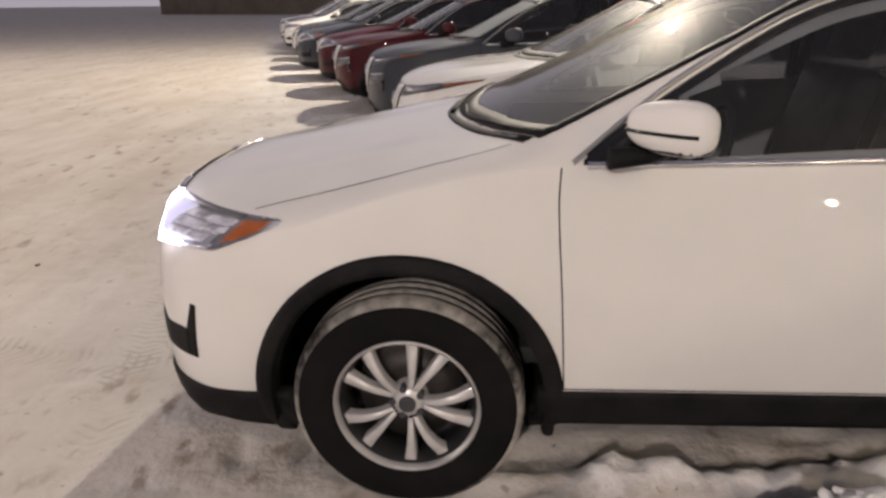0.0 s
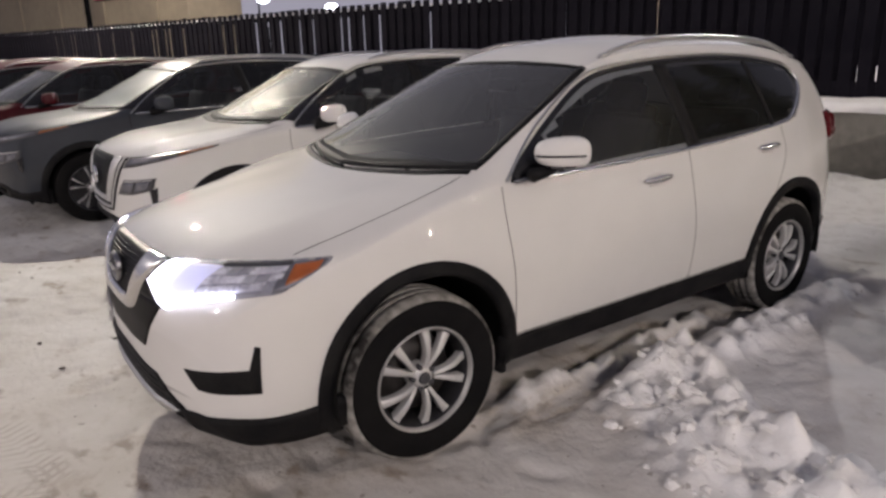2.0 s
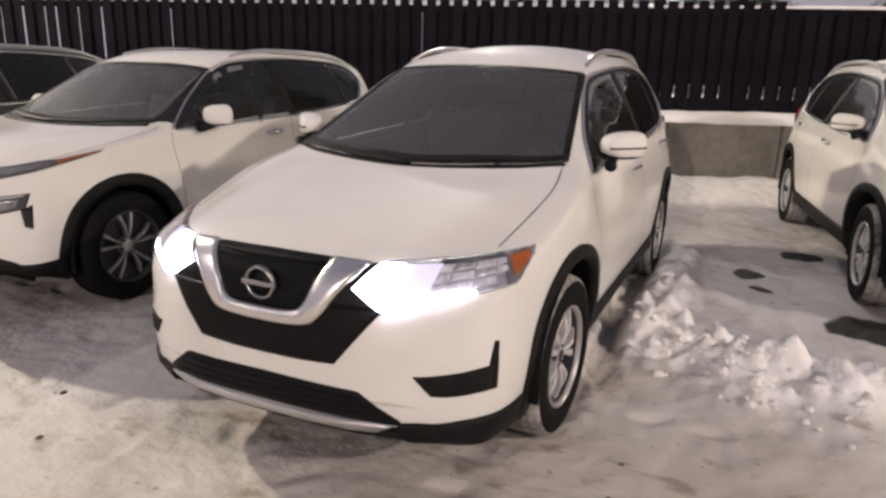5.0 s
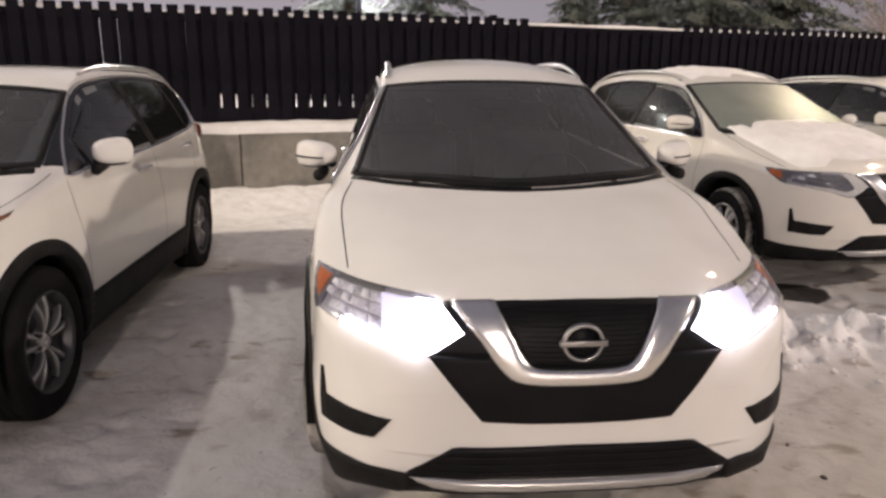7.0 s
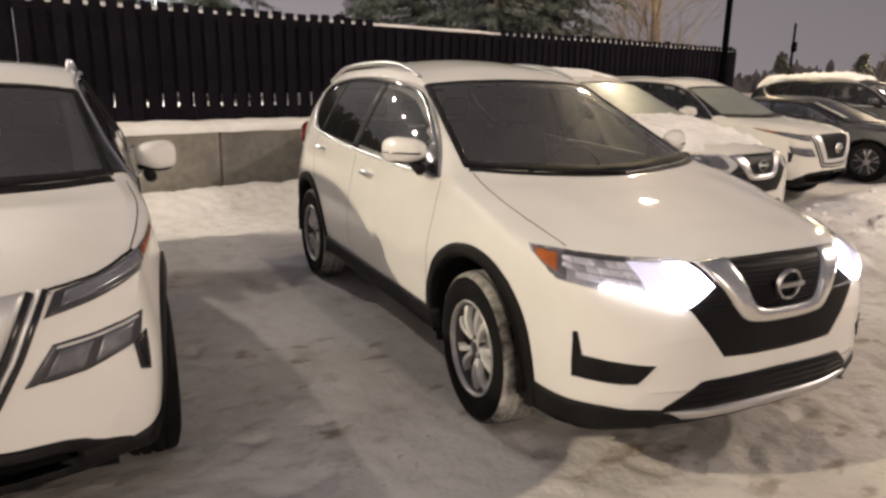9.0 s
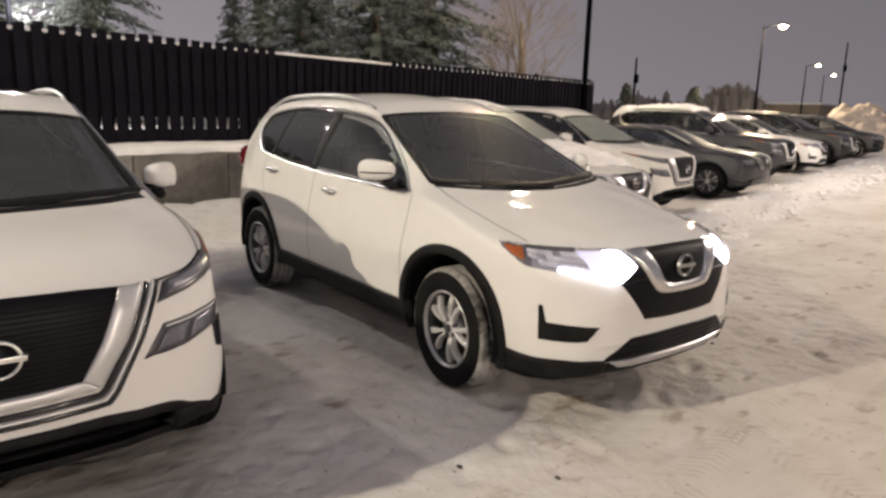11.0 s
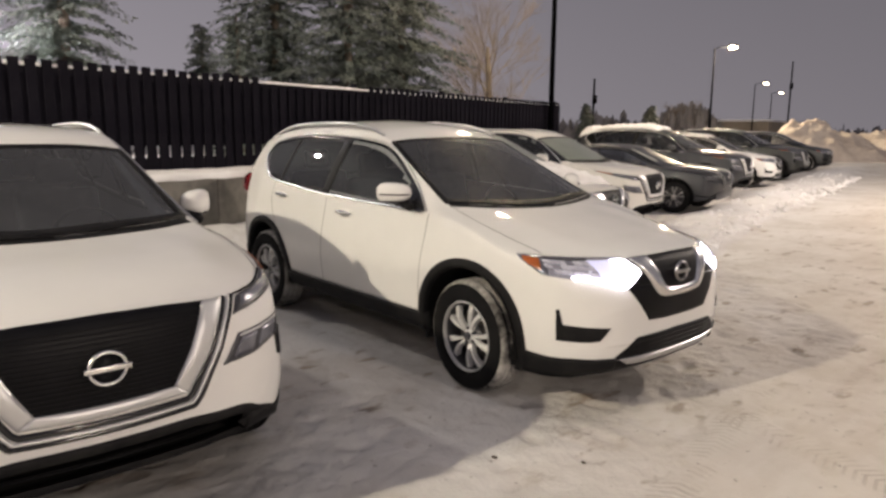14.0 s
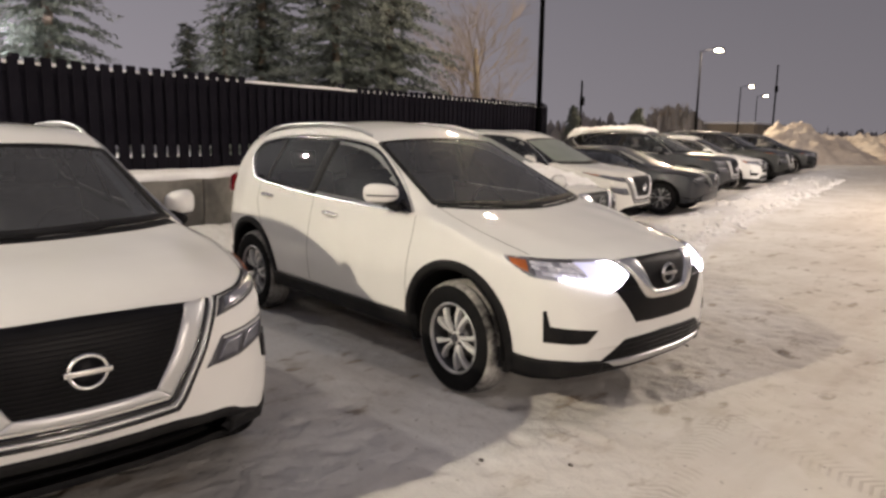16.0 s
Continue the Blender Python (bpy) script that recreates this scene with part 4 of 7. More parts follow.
def face_new(car, sk, S, paint):
    """Front end with a broad black grille in a chrome U, slim upper lamps and square lower lamps."""
    P, B = sk.patch, both
    part("grille_field", P([(-0.49, 0, 0.925), (-0.25, 0, 0.94), (0, 0, 0.944), (0.25, 0, 0.94), (0.49, 0, 0.925)], [(-0.275, 0, 0.60), (-0.14, 0, 0.595), (0, 0, 0.593), (0.14, 0, 0.595), (0.275, 0, 0.60)], "y", 0.004, 40, 14, 0.01, curved=False), MESHBLACK, car, "black patterned grille")
    for k in range(16):
        z = 0.625 + 0.0185 * k
        h = 0.228 + (z - 0.60) * 0.5
        part("grille_bar", sk.strip([(-h, 0, z), (0, 0, z - 0.003), (h, 0, z)], "y", 0.008, 0.005, 30, 0.005), MESHBLACK, car)
    B("chrome_arm", P([(0.388, 0, 0.926), (0.318, 0, 0.76), (0.240, 0, 0.625)], [(0.482, 0, 0.928), (0.398, 0, 0.74), (0.295, 0, 0.585)], "y", 0.012, 24, 5, 0.02, curved=False, swell=0.008), SATINLIGHT, car, "broad chrome arm of the grille")
    part("chrome_base", P([(-0.242, 0, 0.626), (0, 0, 0.617), (0.242, 0, 0.626)], [(-0.295, 0, 0.586), (0, 0, 0.575), (0.295, 0, 0.586)], "y", 0.0125, 30, 4, 0.02, swell=0.008), SATINLIGHT, car)
    for o, wd, mt, rs in ((0.014, 0.026, GLOSSBLACK, 0.004), (0.036, 0.016, SATINLIGHT, 0.010), (0.056, 0.022, GLOSSBLACK, 0.004)):
        A = [(0.478 + o, 0, 0.925), (0.398 + o, 0, 0.74), (0.303 + o * 0.9, 0, 0.582 - o * 0.45), (0.285 + o * 0.7, 0, 0.572 - o * 0.9)]
        B("grille_edging", sk.strip(A, "y", wd, 0.006, 36, rs, curved=False), mt, car)
        part("grille_edging", sk.strip([(-0.287 - o * 0.7, 0, 0.572 - o * 0.9), (0, 0, 0.562 - o * 0.9), (0.287 + o * 0.7, 0, 0.572 - o * 0.9)], "y", wd, 0.006, 36, rs), mt, car)
    y = sk.snap((0, 0, 0.76), "y")[0].y
    badge(car, sk, 0.76, 0.071, y - 0.02, CHROME)
    edge = [(x, 0, chin_top(abs(x))) for x in (-0.72, -0.64, -0.55, -0.42, -0.3, -0.15, 0, 0.15, 0.3, 0.42, 0.55, 0.64, 0.72)]
    if S.get("open_chin"):
        part("intake_lip", sk.strip(edge, "y", 0.045, 0.004, 60, 0.006), CLAD, car, "black plastic lip of the lower intake")
        bm = bmesh.new()
        box(bm, (0, -0.56, 0.36), (1.36, 0.02, 0.26), 0.004)
        part("intake_back", bm, GAP, car, "deep black lower intake")
        for z in (0.33, 0.385):
            part("intake_bar", tube([(-0.55, -0.60, z), (-0.3, -0.68, z), (0, -0.71, z), (0.3, -0.68, z), (0.55, -0.60, z)], 0.006, 6), MESHBLACK, car)
        part("chin", P([(-0.66, 0, 0.29), (0, 0, 0.287), (0.66, 0, 0.29)], [(-0.66, 0, 0.24), (0, 0, 0.236), (0.66, 0, 0.24)], "y", 0.008, 40, 4, 0.02), CLAD, car, "black plastic lower bumper")
    else:
        part("chin", P([(-0.72, 0, 0.355), (-0.55, 0, 0.43), (-0.3, 0, 0.455), (0, 0, 0.452), (0.3, 0, 0.455), (0.55, 0, 0.43), (0.72, 0, 0.355)], [(-0.68, 0, 0.24), (0, 0, 0.232), (0.68, 0, 0.24)], "y", 0.008, 40, 6, 0.02, curved=False), CLAD, car, "black plastic lower bumper")
    U = [(0.56, -0.74, 0.925), (0.68, -0.64, 0.95), (0.80, -0.43, 0.978), (0.90, -0.10, 1.018)]
    L = [(0.525, -0.785, 0.85), (0.68, -0.69, 0.878), (0.81, -0.50, 0.918), (0.90, -0.14, 0.995)]
    up = B("upper_lamp", P(U, L, "n", 0.006, 26, 6, 0.02), LAMPDARK, car, "slim upper lamp")
    u, l = smooth_line(U, 40), smooth_line(L, 40)
    for ob, flip in zip(up, (False, True)):
        for a, b, m, nm in ((2, 24, LAMPBOWL, "reflector"), (25, 39, AMBERDARK, "side_marker")):
            A, Bb = [u[k] * 0.8 + l[k] * 0.2 for k in range(a, b)], [u[k] * 0.25 + l[k] * 0.75 for k in range(a, b)]
            bm = P(A, Bb, "n", 0.012, 12, 4, 0.004)
            if flip:
                for v in bm.verts:
                    v.co.x = -v.co.x
                bmesh.ops.reverse_faces(bm, faces=bm.faces[:])
            part(nm, bm, m, ob)
    U = [(0.54, -0.79, 0.768), (0.66, -0.73, 0.775), (0.805, -0.60, 0.795)]
    L = [(0.45, -0.80, 0.655), (0.62, -0.76, 0.662), (0.79, -0.64, 0.705)]
    lo = B("lower_lamp", P(U, L, "n", 0.005, 20, 8, 0.02, curved=False), LAMPDARK, car, "square lower headlamp")
    u, l = smooth_line(U, 20), smooth_line(L, 20)
    for ob, flip in zip(lo, (False, True)):
        for a, b, s, t, m, nm in ((2, 9, 0.2, 0.85, LAMPBOWL, "reflector"), (10, 18, 0.2, 0.85, LAMPBOWL, "reflector"), (1, 19, 0.06, 0.14, DRLOFF, "light_guide")):
            bm = P([u[k] * (1 - s) + l[k] * s for k in range(a, b)], [u[k] * (1 - t) + l[k] * t for k in range(a, b)], "n", 0.010, 12, 4, 0.004)
            if flip:
                for v in bm.verts:
                    v.co.x = -v.co.x
                bmesh.ops.reverse_faces(bm, faces=bm.faces[:])
            part(nm, bm, m, ob)
    B("bonnet_gap", sk.strip([(0.54, -0.745, 0.934), (0.62, -0.69, 0.945), (0.70, -0.61, 0.962), (0.80, -0.42, 0.988)], "n", 0.011, 0.004, 24), GAP, car)
    B("pillar_cover", P([(0.755, 0.43, 1.13), (0.692, 0.77, 1.33), (0.634, 1.10, 1.49)], [(0.8, 0.54, 1.10), (0.8, 0.80, 1.275), (0.8, 1.07, 1.43)], "n", 0.0055, 26, 6, 0.008), GLOSSBLACK, car, "gloss black windscreen pillar")
    B("pillar_lining", P([(0.70, 0.50, 0), (0.655, 0.75, 0), (0.595, 1.06, 0)], [(0.61, 0.46, 0), (0.585, 0.73, 0), (0.555, 1.05, 0)], "z", -0.035, 16, 3, 0.006), LINING, car, "pale cloth lining inside the windscreen pillar")
    B("air_slot", P([(0.768, -0.66, 0.70), (0.806, -0.60, 0.725)], [(0.778, -0.65, 0.60), (0.800, -0.61, 0.585)], "n", 0.007, 4, 10, 0.008, curved=False), GLOSSBLACK, car)


def ease(x, a, b):
    t = min(max((x - a) / (b - a), 0), 1)
    return t * t * (3 - 2 * t)


def shape_old(x, y, z):
    """The nose reaches further forward and the front wings stand fuller than the loft gives them."""
    wing = ease(-y, -0.7, -0.2) * (1 - ease(-y, 0.55, 0.85)) * ease(z, 0.55, 0.8) * (1 - ease(z, 1.02, 1.12))
    return (x * (1 + 0.022 * wing), y - 0.036 * ease(-y, 0.35, 0.85), z + ease(-y, 0.5, 0.8) * (0.006 + 0.015 * (1 - ease(abs(x), 0.42, 0.7))))


def shape_new(x, y, z):
    """The nose of the newer car is shorter."""
    return (x, y + 0.05 * ease(-y, 0.35, 0.85), z)


def stations(nose, tail):
    a = nose + (np.linspace(0, 1, 22) ** 1.9) * 0.5
    b = np.linspace(nose + 0.53, tail - 0.42, 84)
    c = tail - (np.linspace(1, 0, 20) ** 1.8) * 0.4
    return np.r_[a, b, c]


OLD = dict(
    nose=-0.885, tail=3.68, wfade=0.15, rfade=2.9, bow=0.225, hub_z=0.335, wheel_r=0.357, rim_r=0.2165, arch_up=0.034, wheelbase=2.706, arch_r=0.405, clad_w=0.056, clad_a=(-28, 205),
    wheel_x=0.782, wheel_style=0, sill_z=0.405, dash=0.42, mirror_z=1.42, mirror=(0.925, 0.69, 1.185), mirror_r=(0.118, 0.062, 0.066), mirror_sweep=42, sill_low=0.285, sail=(0.49, 1.078), mirror_line=True, steer=-3.0,
    curves=dict(
        zb=[(-0.885, 0.40), (-0.87, 0.30), (-0.83, 0.24), (-0.7, 0.215), (0, 0.22), (0.4, 0.275), (2.3, 0.275), (2.7, 0.24), (3.3, 0.26), (3.6, 0.33), (3.68, 0.42)],
        xr=[(-0.885, 0.60), (-0.86, 0.70), (-0.8, 0.76), (-0.4, 0.82), (0.3, 0.855), (2.8, 0.855), (3.3, 0.81), (3.68, 0.60)],
        xm=[(-0.885, 0.70), (-0.86, 0.785), (-0.8, 0.828), (-0.6, 0.855), (-0.3, 0.883), (0.1, 0.903), (0.5, 0.905), (1.6, 0.91), (2.8, 0.905), (3.2, 0.87), (3.5, 0.80), (3.68, 0.62)],
        zm=[(-0.885, 0.52), (-0.8, 0.52), (-0.5, 0.58), (0, 0.68), (0.5, 0.68), (1.6, 0.68), (2.7, 0.75), (3.3, 0.75), (3.68, 0.7)],
        xs=[(-0.885, 0.62), (-0.86, 0.72), (-0.8, 0.775), (-0.6, 0.803), (-0.395, 0.828), (0, 0.84), (0.43, 0.826), (1.2, 0.84), (2.4, 0.838), (2.9, 0.81), (3.3, 0.75), (3.55, 0.70), (3.68, 0.58)],
        zs=[(-0.885, 0.585), (-0.86, 0.69), (-0.82, 0.76), (-0.7, 0.82), (-0.4, 0.905), (0, 1.005), (0.43, 1.06), (1.2, 1.06), (2.0, 1.085), (2.6, 1.12), (3.0, 1.16), (3.4, 1.16), (3.55, 1.1), (3.68, 0.9)],
        xt=[(-0.885, 0.56), (-0.86, 0.66), (-0.8, 0.70), (-0.6, 0.71), (-0.3, 0.735), (0, 0.75), (0.36, 0.735), (0.6, 0.70), (0.9, 0.645), (1.25, 0.575), (1.7, 0.585), (2.3, 0.585), (2.9, 0.565), (3.3, 0.53), (3.5, 0.53), (3.68, 0.52)],
        zt=[(-0.885, 0.60), (-0.87, 0.68), (-0.84, 0.755), (-0.8, 0.80), (-0.7, 0.85), (-0.5, 0.917), (-0.3, 0.965), (0, 1.038), (0.36, 1.118), (0.6, 1.225), (0.9, 1.37), (1.25, 1.535), (1.5, 1.585), (2.0, 1.61), (2.6, 1.595), (3.0, 1.55), (3.38, 1.47), (3.5, 1.36), (3.68, 1.05)],
        zc=[(-0.885, 0.63), (-0.87, 0.74), (-0.85, 0.81), (-0.82, 0.86), (-0.76, 0.90), (-0.6, 0.960), (-0.3, 1.018), (0, 1.066), (0.14, 1.094), (0.3, 1.166), (0.6, 1.30), (0.9, 1.445), (1.15, 1.555), (1.4, 1.635), (1.9, 1.68), (2.5, 1.675), (3.1, 1.625), (3.42, 1.56), (3.52, 1.42), (3.68, 1.08)],
    ),
    windscreen=dict(
        poly=[(-0.735, 0.37), (-0.5, 0.22), (0, 0.13), (0.5, 0.22), (0.735, 0.37), (0.585, 1.19), (0.3, 1.14), (0, 1.12), (-0.3, 1.14), (-0.585, 1.19)],
        top=[(-0.585, 1.185, 0), (-0.3, 1.135, 0), (0, 1.12, 0), (0.3, 1.135, 0), (0.585, 1.185, 0)],
        low=[(-0.735, 0.375, 0), (-0.5, 0.235, 0), (0, 0.14, 0), (0.5, 0.235, 0), (0.735, 0.375, 0)],
        frit=[
            ([(-0.585, 1.185, 0), (-0.3, 1.135, 0), (0, 1.12, 0), (0.3, 1.135, 0), (0.585, 1.185, 0)], [(-0.585, 1.16, 0), (-0.3, 1.105, 0), (0, 1.09, 0), (0.3, 1.105, 0), (0.585, 1.16, 0)]),
            ([(-0.735, 0.375, 0), (-0.5, 0.235, 0), (0, 0.14, 0), (0.5, 0.235, 0), (0.735, 0.375, 0)], [(-0.725, 0.44, 0), (-0.5, 0.30, 0), (0, 0.21, 0), (0.5, 0.30, 0), (0.725, 0.44, 0)]),
            ([(-0.735, 0.375, 0), (-0.662, 0.78, 0), (-0.585, 1.185, 0)], [(-0.70, 0.375, 0), (-0.627, 0.78, 0), (-0.55, 1.185, 0)]),
            ([(0.735, 0.375, 0), (0.662, 0.78, 0), (0.585, 1.185, 0)], [(0.70, 0.375, 0), (0.627, 0.78, 0), (0.55, 1.185, 0)]),
        ],
    ),
    dlo=dict(top=[(0.50, 1.085), (0.80, 1.275), (1.15, 1.455), (1.5, 1.515), (2.0, 1.537), (2.45, 1.524), (2.80, 1.483), (2.93, 1.445), (2.985, 1.375)], low=[(0.50, 1.065), (0.8, 1.07), (1.3, 1.08), (1.9, 1.10), (2.35, 1.13), (2.66, 1.16), (2.76, 1.19), (2.88, 1.27), (2.98, 1.355)]),
    pillars=[((1.62, 1.52), (1.70, 1.09), 0.10), ((2.42, 1.51), (2.50, 1.15), 0.035), ((0.72, 1.23), (0.78, 1.07), 0.03)],
    chrome_top=[(0.8, 0.46, 1.07), (0.8, 0.77, 1.285), (0.8, 1.14, 1.475), (0.8, 1.5, 1.535), (0.8, 2.0, 1.557), (0.8, 2.45, 1.543), (0.8, 2.82, 1.502), (0.8, 2.96, 1.458), (0.8, 3.01, 1.375), (0.8, 2.9, 1.265), (0.8, 2.78, 1.175)],
    rear=(1.46, 1.12),
    tail_lamp=([(0.80, 3.28, 1.20), (0.74, 3.45, 1.20), (0.55, 3.6, 1.12)], [(0.82, 3.34, 1.02), (0.76, 3.50, 0.98), (0.55, 3.62, 1.00)]),
    joints_side=[[(0.43, 1.06), (0.425, 0.95), (0.44, 0.7), (0.46, 0.41)], [(1.70, 1.09), (1.71, 0.8), (1.69, 0.41)], [(2.60, 1.14), (2.62, 0.98), (2.50, 0.80), (2.38, 0.6), (2.26, 0.41)], [(0.46, 0.412), (1.3, 0.412), (2.26, 0.412)], [(3.05, 0.62), (3.2, 0.75), (3.3, 1.02)]],
    joints_top=[[(0.70, -0.455, 0.915), (0.725, -0.25, 0.98), (0.745, 0.0, 1.045), (0.745, 0.15, 1.08), (0.725, 0.30, 1.10)], [(0.36, -0.81, 0.862), (0.2, -0.84, 0.872), (0, -0.85, 0.876)]],
    handles=[(1.42, 0.972), (2.43, 1.035)],
    rail=(1.30, 3.18, 0.56, 0.026),
    apron=([(0.52, -0.83, 0.325), (0.70, -0.74, 0.345), (0.80, -0.62, 0.35), (0.86, -0.36, 0.365)], [(0.52, -0.83, 0.235), (0.70, -0.72, 0.235), (0.79, -0.58, 0.23), (0.85, -0.34, 0.23)]),
    cowl=([(-0.72, 0.36, 0), (-0.5, 0.225, 0), (0, 0.125, 0), (0.5, 0.225, 0), (0.72, 0.36, 0)], [(-0.735, 0.33, 0), (-0.5, 0.19, 0), (0, 0.095, 0), (0.5, 0.19, 0), (0.735, 0.33, 0)]),
    wipers=[[(0.62, 0.30, 0), (0.3, 0.185, 0), (-0.02, 0.165, 0)], [(0.05, 0.115, 0), (-0.3, 0.175, 0), (-0.6, 0.295, 0)]],
    face=face_old, shape=shape_old,
)
OLD["stations"] = stations(OLD["nose"], OLD["tail"])

